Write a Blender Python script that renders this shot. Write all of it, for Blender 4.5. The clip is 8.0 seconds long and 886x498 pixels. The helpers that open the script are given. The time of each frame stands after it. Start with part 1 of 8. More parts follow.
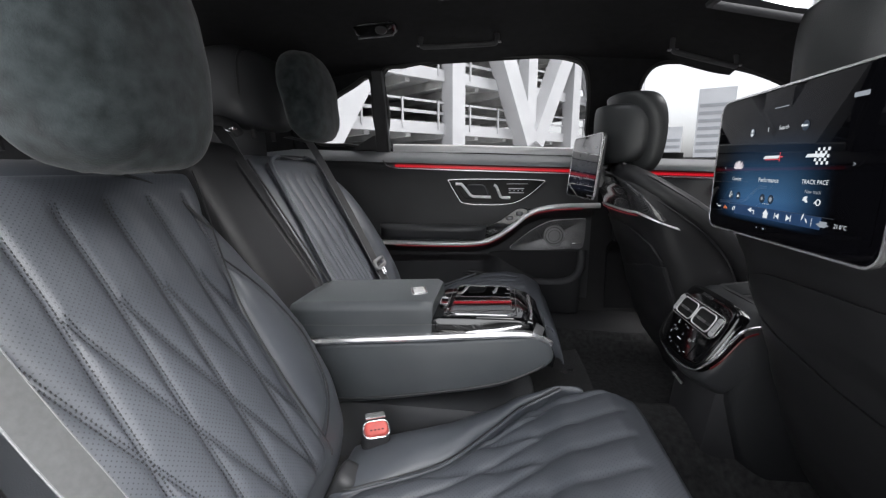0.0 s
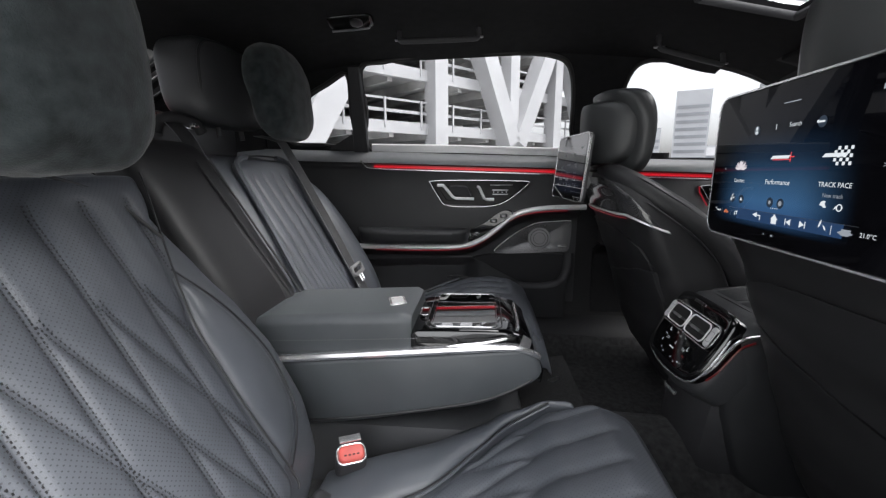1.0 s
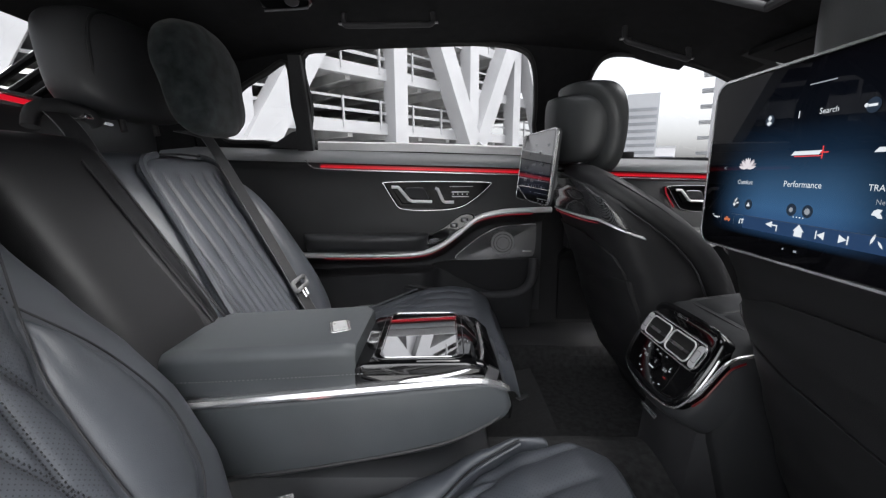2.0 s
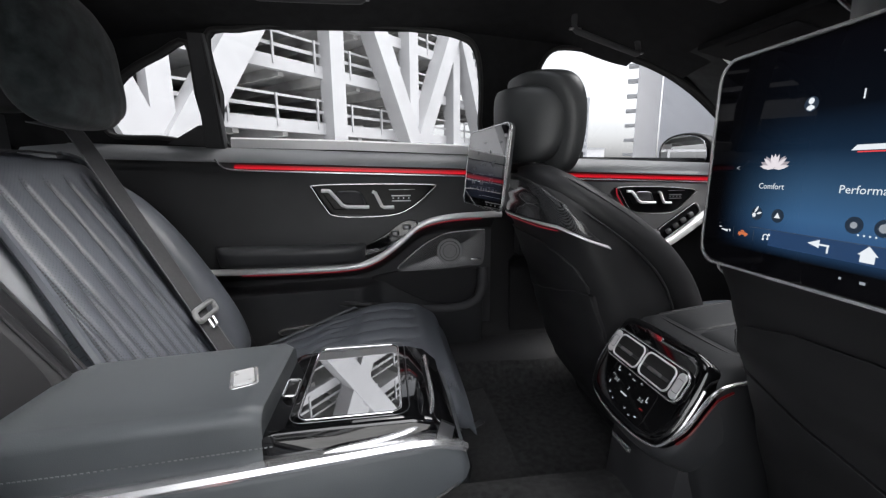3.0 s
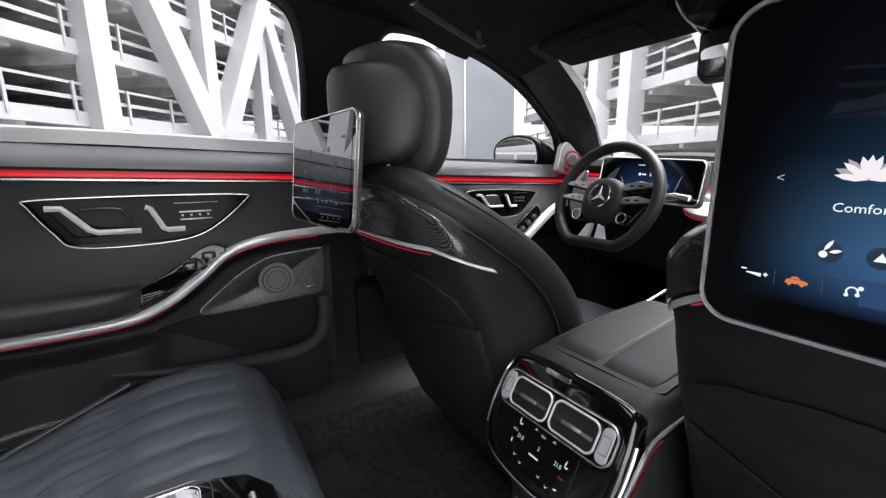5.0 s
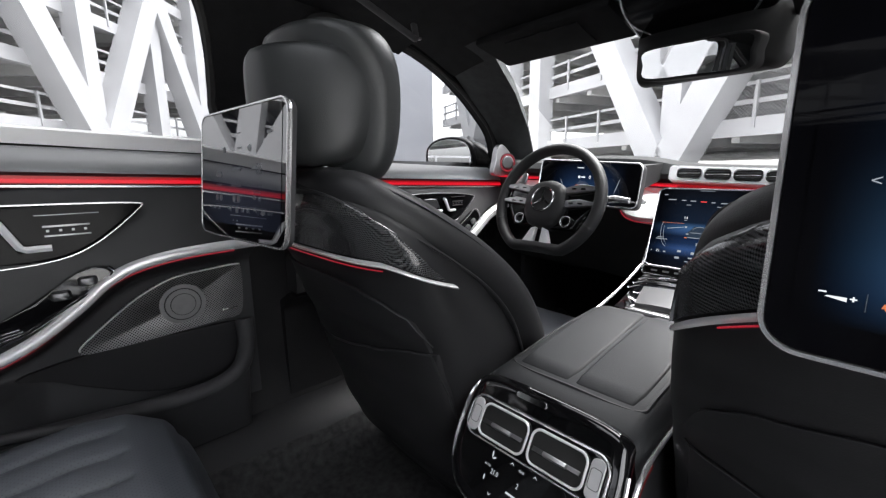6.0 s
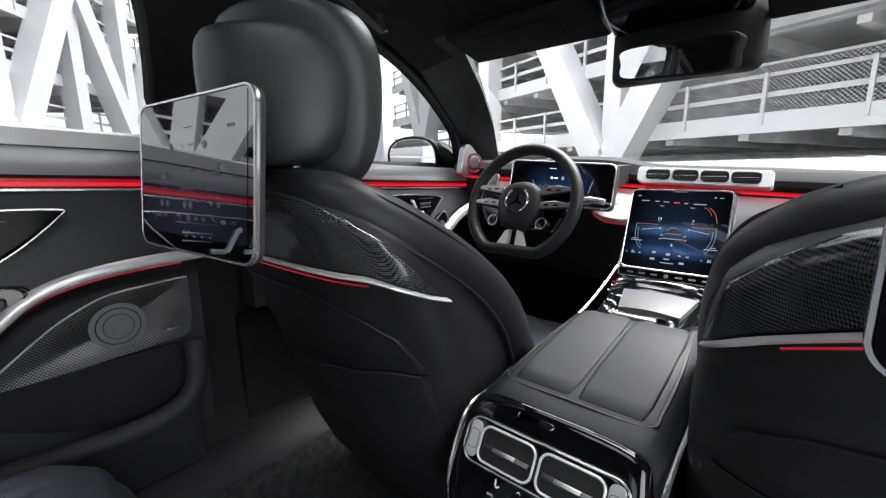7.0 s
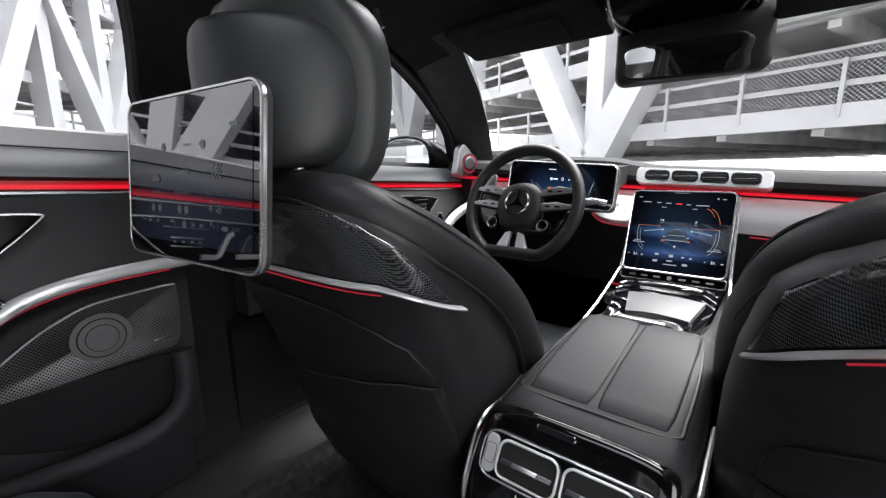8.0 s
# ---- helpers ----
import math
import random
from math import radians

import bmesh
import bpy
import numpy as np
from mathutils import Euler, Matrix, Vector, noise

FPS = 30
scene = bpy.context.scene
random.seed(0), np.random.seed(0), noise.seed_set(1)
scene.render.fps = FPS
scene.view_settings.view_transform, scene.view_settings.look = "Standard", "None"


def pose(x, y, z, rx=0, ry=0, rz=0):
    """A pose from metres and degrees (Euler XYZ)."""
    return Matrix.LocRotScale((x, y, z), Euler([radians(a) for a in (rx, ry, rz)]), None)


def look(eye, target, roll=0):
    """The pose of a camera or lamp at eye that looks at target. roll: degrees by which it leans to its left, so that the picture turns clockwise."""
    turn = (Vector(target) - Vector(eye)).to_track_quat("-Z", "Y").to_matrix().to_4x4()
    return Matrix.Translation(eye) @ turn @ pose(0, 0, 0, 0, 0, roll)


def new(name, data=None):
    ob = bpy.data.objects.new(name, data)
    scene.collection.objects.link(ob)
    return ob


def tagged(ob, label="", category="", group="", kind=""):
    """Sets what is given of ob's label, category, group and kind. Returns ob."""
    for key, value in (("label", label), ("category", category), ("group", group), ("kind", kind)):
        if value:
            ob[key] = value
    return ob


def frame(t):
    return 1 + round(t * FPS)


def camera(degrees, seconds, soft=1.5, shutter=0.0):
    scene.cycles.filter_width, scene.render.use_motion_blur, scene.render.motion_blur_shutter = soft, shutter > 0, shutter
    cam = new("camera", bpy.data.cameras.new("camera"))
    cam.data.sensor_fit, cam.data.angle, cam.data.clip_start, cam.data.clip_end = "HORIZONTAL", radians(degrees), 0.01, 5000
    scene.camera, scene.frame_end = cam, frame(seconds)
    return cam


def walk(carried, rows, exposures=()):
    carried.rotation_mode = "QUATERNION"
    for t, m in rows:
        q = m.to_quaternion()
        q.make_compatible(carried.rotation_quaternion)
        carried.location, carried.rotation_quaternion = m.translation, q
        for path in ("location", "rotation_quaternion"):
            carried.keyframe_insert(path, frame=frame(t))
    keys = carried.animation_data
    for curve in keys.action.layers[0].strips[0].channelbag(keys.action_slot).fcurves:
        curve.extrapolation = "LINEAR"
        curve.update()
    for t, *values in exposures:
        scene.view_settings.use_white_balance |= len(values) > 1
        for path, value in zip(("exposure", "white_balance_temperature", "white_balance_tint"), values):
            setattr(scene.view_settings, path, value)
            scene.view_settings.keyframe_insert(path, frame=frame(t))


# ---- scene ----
cam = camera(94.5, 8.0, soft=1.3)
PATH = [
    (0, (-0.509, -1.043, 1.037), (-0.773, 0.902, 0.652), -0.2),
    (0.5, (-0.51, -1.019, 1.038), (-0.752, 0.928, 0.652), -0.2),
    (1, (-0.508, -0.971, 1.038), (-0.696, 0.983, 0.655), -0.25),
    (1.5, (-0.502, -0.903, 1.037), (-0.611, 1.057, 0.655), -0.3),
    (3, (-0.483, -0.659, 1.037), (-0.221, 1.287, 0.657), -0.45),
    (3.5, (-0.474, -0.581, 1.038), (-0.042, 1.334, 0.655), -0.5),
    (4, (-0.468, -0.513, 1.04), (0.159, 1.348, 0.659), -0.5),
    (4.5, (-0.459, -0.45, 1.043), (0.377, 1.323, 0.658), -0.6),
    (5, (-0.449, -0.392, 1.044), (0.583, 1.278, 0.659), -0.6),
    (6.5, (-0.431, -0.243, 1.043), (0.997, 1.108, 0.67), -0.55),
    (7, (-0.429, -0.205, 1.045), (1.063, 1.075, 0.669), -0.5),
    (7.5, (-0.429, -0.174, 1.046), (1.097, 1.062, 0.67), -0.5),
    (8, (-0.432, -0.157, 1.048), (1.107, 1.064, 0.671), -0.5),
]
walk(cam, [(t, look(eye, target, roll)) for t, eye, target, roll in PATH], [(0.0, 2.88), (3.0, 2.98), (4.5, 3.18), (8.0, 3.28)])

# ---- light: an overcast sky, a weak broad sun ----
world = bpy.data.worlds.new("world")
scene.world = world
world.use_nodes = True
wn, wl = world.node_tree.nodes, world.node_tree.links
sky = wn.new("ShaderNodeTexSky")
sky.sky_type, sky.sun_disc = "NISHITA", False
sky.sun_elevation, sky.sun_rotation = radians(60), radians(107)
sky.air_density, sky.dust_density = 1.0, 4.0
grey = wn.new("ShaderNodeHueSaturation")
grey.inputs["Saturation"].default_value = 0.12
wl.new(sky.outputs[0], grey.inputs["Color"])
wl.new(grey.outputs[0], wn["Background"].inputs["Color"])
wn["Background"].inputs["Strength"].default_value = 0.15
sun = new("sun", bpy.data.lights.new("sun", "SUN"))
sun.data.energy, sun.data.angle, sun.data.color = 0.7, radians(50), (1.0, 0.985, 0.96)
sun.matrix_world = look((0, 0, 0), (-0.5, 0.15, -0.95))


# ---- materials ----
def mat(name, base, rough=0.5, metal=0.0, vary=0.15, big=9.0, fine=0.0, depth=0.0004, cell=0.0, coat=0.0, sheen=0.0, spec=0.5):
    """A surface: base colour varied at a large scale, and a fine relief of noise and of cells."""
    m = bpy.data.materials.new(name)
    m.use_nodes = True
    n, l = m.node_tree.nodes, m.node_tree.links
    p = n["Principled BSDF"]
    p.inputs["Roughness"].default_value, p.inputs["Metallic"].default_value = rough, metal
    p.inputs["Coat Weight"].default_value, p.inputs["Coat Roughness"].default_value = coat, 0.04
    p.inputs["Sheen Weight"].default_value = sheen
    p.inputs["Specular IOR Level"].default_value = spec
    tc = n.new("ShaderNodeTexCoord")
    if vary:
        a = n.new("ShaderNodeTexNoise")
        a.inputs["Scale"].default_value, a.inputs["Detail"].default_value = big, 6
        l.new(tc.outputs["Object"], a.inputs["Vector"])
        r = n.new("ShaderNodeValToRGB")
        r.color_ramp.elements[0].position, r.color_ramp.elements[1].position = 0.3, 0.7
        r.color_ramp.elements[0].color = (*[c * (1 - vary) for c in base], 1)
        r.color_ramp.elements[1].color = (*[min(1, c * (1 + vary)) for c in base], 1)
        l.new(a.outputs["Fac"], r.inputs[0])
        l.new(r.outputs[0], p.inputs["Base Color"])
        q = n.new("ShaderNodeMapRange")
        q.inputs["To Min"].default_value, q.inputs["To Max"].default_value = rough - min(0.07, rough * 0.4), min(1, rough + min(0.07, rough * 0.4))
        l.new(a.outputs["Fac"], q.inputs["Value"])
        l.new(q.outputs[0], p.inputs["Roughness"])
    else:
        p.inputs["Base Color"].default_value = (*base, 1)
    height = None
    if fine:
        b = n.new("ShaderNodeTexNoise")
        b.inputs["Scale"].default_value, b.inputs["Detail"].default_value = fine, 3
        l.new(tc.outputs["Object"], b.inputs["Vector"])
        height = b.outputs["Fac"]
    if cell:
        v = n.new("ShaderNodeTexVoronoi")
        v.inputs["Scale"].default_value = cell
        l.new(tc.outputs["Object"], v.inputs["Vector"])
        if height:
            add = n.new("ShaderNodeMath")
            l.new(height, add.inputs[0])
            l.new(v.outputs["Distance"], add.inputs[1])
            height = add.outputs[0]
        else:
            height = v.outputs["Distance"]
    if height:
        k = n.new("ShaderNodeBump")
        k.inputs["Strength"].default_value, k.inputs["Distance"].default_value = 0.5, depth
        l.new(height, k.inputs["Height"])
        l.new(k.outputs[0], p.inputs["Normal"])
    return m


def dotted(m, pitch, size, dark):
    """Adds rows of small punched holes to a surface: darker, and sunk."""
    n, l = m.node_tree.nodes, m.node_tree.links
    p = n["Principled BSDF"]
    tc = n.new("ShaderNodeTexCoord")
    turn = n.new("ShaderNodeMapping")
    l.new(tc.outputs["UV"], turn.inputs["Vector"])
    turn.inputs["Rotation"].default_value = (0, 0, 0.785)
    v = n.new("ShaderNodeTexVoronoi")
    v.voronoi_dimensions = "2D"
    v.inputs["Scale"].default_value, v.inputs["Randomness"].default_value = 1 / pitch, 0.0
    l.new(turn.outputs[0], v.inputs["Vector"])
    hole = n.new("ShaderNodeMath")
    hole.operation = "LESS_THAN"
    hole.inputs[1].default_value = size
    l.new(v.outputs["Distance"], hole.inputs[0])
    mix = n.new("ShaderNodeMix")
    mix.data_type = "RGBA"
    src = p.inputs["Base Color"].links[0].from_socket
    l.new(src, mix.inputs["A"])
    mix.inputs["B"].default_value = (*dark, 1)
    l.new(hole.outputs[0], mix.inputs["Factor"])
    l.new(mix.outputs["Result"], p.inputs["Base Color"])
    return m


def glow(name, colour, strength):
    m = bpy.data.materials.new(name)
    m.use_nodes = True
    p = m.node_tree.nodes["Principled BSDF"]
    p.inputs["Base Color"].default_value = (*[c * 0.08 for c in colour], 1)
    p.inputs["Emission Color"].default_value = (*colour, 1)
    p.inputs["Emission Strength"].default_value = strength
    p.inputs["Roughness"].default_value = 0.3
    return m


def pane(name, tint, index=1.5):
    """Clear glass: what is behind it shows through, with a gloss that grows towards a grazing view."""
    m = bpy.data.materials.new(name)
    m.use_nodes = True
    n, l = m.node_tree.nodes, m.node_tree.links
    n.remove(n["Principled BSDF"])
    clear, gloss, mix, f = (n.new("ShaderNode" + k) for k in ("BsdfTransparent", "BsdfGlossy", "MixShader", "Fresnel"))
    clear.inputs["Color"].default_value = (*tint, 1)
    gloss.inputs["Roughness"].default_value = 0.0
    f.inputs["IOR"].default_value = index
    l.new(f.outputs[0], mix.inputs[0])
    l.new(clear.outputs[0], mix.inputs[1])
    l.new(gloss.outputs[0], mix.inputs[2])
    l.new(mix.outputs[0], n["Material Output"].inputs["Surface"])
    return m


def display(name, stops, strength, side=0.5, index=1.5, mid=0.5, reach=0.52):
    """A lit screen behind gloss glass: a colour ramp up its height, dimmer towards its sides."""
    m = bpy.data.materials.new(name)
    m.use_nodes = True
    n, l = m.node_tree.nodes, m.node_tree.links
    p = n["Principled BSDF"]
    p.inputs["Base Color"].default_value = (0.003, 0.003, 0.004, 1)
    p.inputs["Roughness"].default_value = 0.02
    p.inputs["IOR"].default_value = index
    tc = n.new("ShaderNodeTexCoord")
    sep = n.new("ShaderNodeSeparateXYZ")
    l.new(tc.outputs["UV"], sep.inputs[0])
    ramp = n.new("ShaderNodeValToRGB")
    while len(ramp.color_ramp.elements) < len(stops):
        ramp.color_ramp.elements.new(0.5)
    for e, (pos, col) in zip(ramp.color_ramp.elements, stops):
        e.position, e.color = pos, (*col, 1)
    l.new(sep.outputs["Y"], ramp.inputs[0])
    fall = n.new("ShaderNodeMapRange")
    fall.interpolation_type = "SMOOTHSTEP"
    dist = n.new("ShaderNodeMath")
    dist.operation = "SUBTRACT"
    dist.inputs[1].default_value = mid
    l.new(sep.outputs["X"], dist.inputs[0])
    ab = n.new("ShaderNodeMath")
    ab.operation = "ABSOLUTE"
    l.new(dist.outputs[0], ab.inputs[0])
    l.new(ab.outputs[0], fall.inputs["Value"])
    fall.inputs["From Min"].default_value, fall.inputs["From Max"].default_value = 0.1, reach
    fall.inputs["To Min"].default_value, fall.inputs["To Max"].default_value = strength, strength * side
    l.new(ramp.outputs[0], p.inputs["Emission Color"])
    l.new(fall.outputs[0], p.inputs["Emission Strength"])
    return m


LEATHER = mat("black nappa leather", (0.043, 0.044, 0.047), 0.42, vary=0.12, big=7, fine=900, cell=620, depth=0.00022)
LEATHER_SEAT = mat("grey nappa leather", (0.078, 0.085, 0.098), 0.40, spec=0.6, vary=0.14, big=6, fine=900, cell=620, depth=0.00025)
PERFORATED = dotted(mat("perforated nappa leather", (0.077, 0.084, 0.098), 0.44, spec=0.5, vary=0.14, big=6, fine=900, cell=620, depth=0.00025), 0.0056, 0.17, (0.036, 0.038, 0.043))
STITCH = mat("grey thread", (0.16, 0.165, 0.17), 0.8, vary=0.2, big=400, fine=2500, depth=0.0003)
DASHTOP = mat("grey dashboard leather", (0.030, 0.031, 0.032), 0.8, spec=0.12, vary=0.12, big=8, fine=900, cell=620, depth=0.00025)
HEADLEATHER = mat("black headrest leather", (0.032, 0.034, 0.035), 0.40, vary=0.14, big=7, fine=900, cell=620, depth=0.00022)
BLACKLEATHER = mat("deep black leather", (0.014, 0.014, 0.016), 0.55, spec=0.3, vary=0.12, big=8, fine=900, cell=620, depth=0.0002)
DOORLEATHER = mat("black door leather", (0.030, 0.0305, 0.032), 0.48, vary=0.14, big=5, fine=900, cell=620, depth=0.00022, spec=0.4)
CONSOLELEATHER = mat("black console leather", (0.026, 0.027, 0.029), 0.52, vary=0.14, big=9, fine=900, cell=620, depth=0.00025, spec=0.35)
PIPING = mat("black piping", (0.018, 0.018, 0.02), 0.5, vary=0.1, fine=900)
SUEDE = mat("dark suede", (0.027, 0.033, 0.035), 0.95, vary=0.5, big=34, fine=420, depth=0.0012, sheen=0.2, spec=0.12)
LINER = mat("black headliner fabric", (0.014, 0.014, 0.015), 0.95, vary=0.2, big=30, fine=1500, depth=0.0005, spec=0.1)
# headliner fabric in a lighter tone, for the daylight on the pillars
PILLARCLOTH = mat("light-raised pillar fabric", (0.040, 0.042, 0.043), 0.9, vary=0.2, big=30, fine=1500, depth=0.0005, spec=0.1)
SOFT = mat("black soft plastic", (0.040, 0.040, 0.043), 0.6, vary=0.15, big=10, fine=1400, depth=0.0003, spec=0.3)
SOFTBLACK = mat("matt black plastic", (0.014, 0.014, 0.015), 0.65, vary=0.15, big=10, fine=1400, depth=0.0003, spec=0.2)
GREYPLASTIC = mat("grey sill plastic", (0.017, 0.017, 0.019), 0.62, vary=0.15, big=12, fine=1200, depth=0.0002)
DOORLOW = mat("dark grey door lining", (0.036, 0.0365, 0.039), 0.55, vary=0.12, big=10, fine=1400, depth=0.0002, spec=0.4)
CARPET = mat("black carpet", (0.046, 0.046, 0.047), 1.0, vary=0.35, big=60, fine=700, depth=0.004, sheen=0.05, spec=0.05)
GLOSSBLACK = mat("piano black lacquer", (0.004, 0.004, 0.0045), 0.05, vary=0.05, big=4, coat=0.6)
DULLBLACK = mat("dull black lacquer", (0.004, 0.004, 0.0045), 0.14, vary=0.05, big=4, spec=0.12)
CHROME = mat("satin chrome", (0.78, 0.78, 0.79), 0.22, 0.82, vary=0)
SILVER = mat("silver satin paint", (0.90, 0.90, 0.91), 0.28, 0.1, vary=0, coat=0.4)
TRIMSILVER = mat("bright satin trim", (0.93, 0.93, 0.94), 0.25, 0.35, vary=0, coat=0.5)
DARKMIRROR = mat("dark mirror lacquer", (0.50, 0.50, 0.505), 0.02, 1.0, vary=0.03, big=20)
MIRRORCHROME = mat("polished chrome", (0.8, 0.8, 0.81), 0.06, 1.0, vary=0.03, big=40)
ALU = mat("brushed aluminium", (0.5, 0.5, 0.51), 0.32, 1.0, vary=0.08, big=90, fine=1800, depth=0.0001)
DARKMETAL = dotted(mat("dark perforated metal", (0.23, 0.23, 0.235), 0.36, 0.85, vary=0.1, big=30), 0.0044, 0.30, (0.003, 0.003, 0.003))
RINGMETAL = mat("turned speaker metal", (0.30, 0.30, 0.305), 0.38, 0.7, vary=0.06, big=60)
VENTSILVER = mat("satin vent silver", (0.58, 0.58, 0.59), 0.3, 0.2, vary=0.04, big=60)
# black leather darkened for the shade on seat backs facing away from windows
SHADEBLACK = mat("shade-darkened black leather", (0.017, 0.017, 0.0185), 0.48, spec=0.4, vary=0.12, big=8, fine=900, cell=620, depth=0.0002)
# door leather in a paler tone that stands for window light on the roll
LITROLL = mat("daylight-brightened roll leather", (0.24, 0.245, 0.255), 0.33, vary=0.10, big=7, fine=900, cell=620, depth=0.0002)
LIDLEATHER = mat("slate grey leather", (0.072, 0.079, 0.085), 0.45, vary=0.12, big=6, fine=900, cell=620, depth=0.00025)
# near-white base paints in the sill's reflection of the bright outside
SILLREFLECT = mat("reflection-whitened sill lacquer", (0.85, 0.85, 0.86), 0.25, vary=0, coat=0.5)
GREYMETAL = mat("dark grey metal", (0.16, 0.16, 0.165), 0.35, 1.0, vary=0.08, big=30)
RED = glow("red ambient light", (1.0, 0.012, 0.035), 0.085)
REDDEEP = glow("deep red light channel", (1.0, 0.008, 0.02), 0.028)
REDDIM = glow("dim red ambient light", (1.0, 0.04, 0.08), 0.030)
REDFAINT = glow("faint red ambient light", (1.0, 0.02, 0.04), 0.003)
CLIMATEMARK = glow("dim climate mark", (0.8, 0.85, 0.9), 0.075)
CLIMATERED = glow("dim red climate mark", (0.9, 0.06, 0.06), 0.05)
REDPLASTIC = mat("red plastic", (0.60, 0.10, 0.085), 0.35, vary=0.1, big=40)
WEBBING = mat("dark grey webbing", (0.050, 0.050, 0.053), 0.8, vary=0.15, big=120, fine=1400, depth=0.0006)
# belt webbing made paler for the daylight from the open door
LITWEB = mat("daylight-lightened webbing", (0.075, 0.078, 0.081), 0.75, vary=0.12, big=120, fine=1400, depth=0.0006)
TONGUEGREY = mat("grey moulded plastic", (0.20, 0.20, 0.205), 0.45, vary=0.08, big=60)
RUBBER = mat("black rubber", (0.012, 0.012, 0.012), 0.7, vary=0.2, fine=300)
WHITESTEEL = mat("white painted steel", (0.52, 0.52, 0.53), 0.5, vary=0.06, big=0.7, fine=6, depth=0.004)
WHITERAIL = mat("pale painted rail", (0.48, 0.48, 0.49), 0.55, vary=0.08, big=0.8)
CONCRETE = mat("grey concrete", (0.54, 0.54, 0.535), 0.85, vary=0.25, big=0.5, fine=14, depth=0.01)
# copy of the concrete, its tone set for the light under the slabs
DECKUNDER = mat("concrete toned for underside light", (0.62, 0.62, 0.61), 0.9, vary=0.3, big=0.6, fine=10, depth=0.01)
# darker soffit tone that holds the shade under the overhanging deck
SOFFITSHADE = mat("shade-darkened soffit", (0.24, 0.245, 0.24), 0.9, vary=0.3, big=0.6, fine=10, depth=0.01)
ASPHALT = mat("pale concrete paving", (0.36, 0.36, 0.355), 0.9, vary=0.25, big=0.4, fine=60, depth=0.01)
CLADDING = mat("grey cladding", (0.54, 0.55, 0.59), 0.7, vary=0.06, big=0.15, fine=3, depth=0.01)
TOWERWHITE = mat("pale facade", (0.85, 0.84, 0.85), 0.7, vary=0.08, big=0.1)
TOWERGREY = mat("mid grey facade", (0.54, 0.55, 0.57), 0.7, vary=0.1, big=0.1)
DARKGLASS = mat("grey window glass", (0.3, 0.31, 0.33), 0.1, vary=0.2, big=0.3)
BODYPAINT = mat("dark car paint", (0.02, 0.021, 0.023), 0.15, vary=0.05, coat=1.0)
MIRROR = mat("mirror glass", (0.85, 0.86, 0.87), 0.01, 1.0, vary=0)
WINDOW = pane("tinted window glass", (0.28, 0.284, 0.293), 1.3)
WINDSCREEN = pane("windscreen glass", (0.72, 0.725, 0.735), 1.3)
SCREENWHITE = glow("white screen mark", (0.85, 0.9, 0.95), 0.115)
SCREENGREY = glow("grey screen mark", (0.5, 0.55, 0.62), 0.073)
SCREENRED = glow("red screen mark", (0.9, 0.06, 0.06), 0.126)
SCREENORANGE = glow("orange screen mark", (0.9, 0.25, 0.1), 0.08)
SCREENFAINT = glow("faint screen mark", (0.5, 0.55, 0.62), 0.007)
SCREENBAR = glow("blue button bar", (0.05, 0.13, 0.32), 0.045)
SCREENDARK = glow("dark blue screen disc", (0.02, 0.035, 0.06), 0.105)
SCREENPINK = glow("pale petal mark", (0.75, 0.7, 0.74), 0.126)
SCREENMAUVE = glow("mauve petal mark", (0.42, 0.38, 0.42), 0.105)
SCREENCOVER = mat("black screen glass", (0.003, 0.003, 0.004), 0.03, vary=0)
SCREENCOVER.node_tree.nodes["Principled BSDF"].inputs["IOR"].default_value = 1.18
REAR_UI = display("rear screen picture", [(0.0, (0.001, 0.003, 0.006)), (0.055, (0.02, 0.06, 0.14)), (0.13, (0.05, 0.14, 0.32)), (0.2, (0.06, 0.17, 0.36)), (0.34, (0.045, 0.12, 0.24)), (0.52, (0.010, 0.030, 0.066)), (0.70, (0.002, 0.004, 0.008)), (1.0, (0.001, 0.001, 0.002))], 0.088, 0.0, 1.18, 0.42, 0.41)
REAR_DIM = display("dim rear screen picture", [(0.0, (0.01, 0.012, 0.02)), (0.3, (0.012, 0.014, 0.024)), (0.6, (0.006, 0.006, 0.009)), (1.0, (0.001, 0.001, 0.002))], 0.100, 0.5, 2.6)
CENTRE_UI = display("centre screen picture", [(0.0, (0.003, 0.004, 0.007)), (0.14, (0.004, 0.007, 0.016)), (0.24, (0.03, 0.07, 0.19)), (0.31, (0.010, 0.025, 0.07)), (0.40, (0.006, 0.014, 0.04)), (0.46, (0.03, 0.07, 0.17)), (0.51, (0.04, 0.10, 0.22)), (0.58, (0.006, 0.012, 0.026)), (1.0, (0.003, 0.004, 0.006))], 0.120, 0.05, 1.3)
DIAL_UI = display("instrument picture", [(0.0, (0.003, 0.008, 0.02)), (0.3, (0.02, 0.06, 0.16)), (0.6, (0.012, 0.03, 0.08)), (1.0, (0.002, 0.002, 0.004))], 0.060, 0.0, 1.5, 0.5, 0.40)


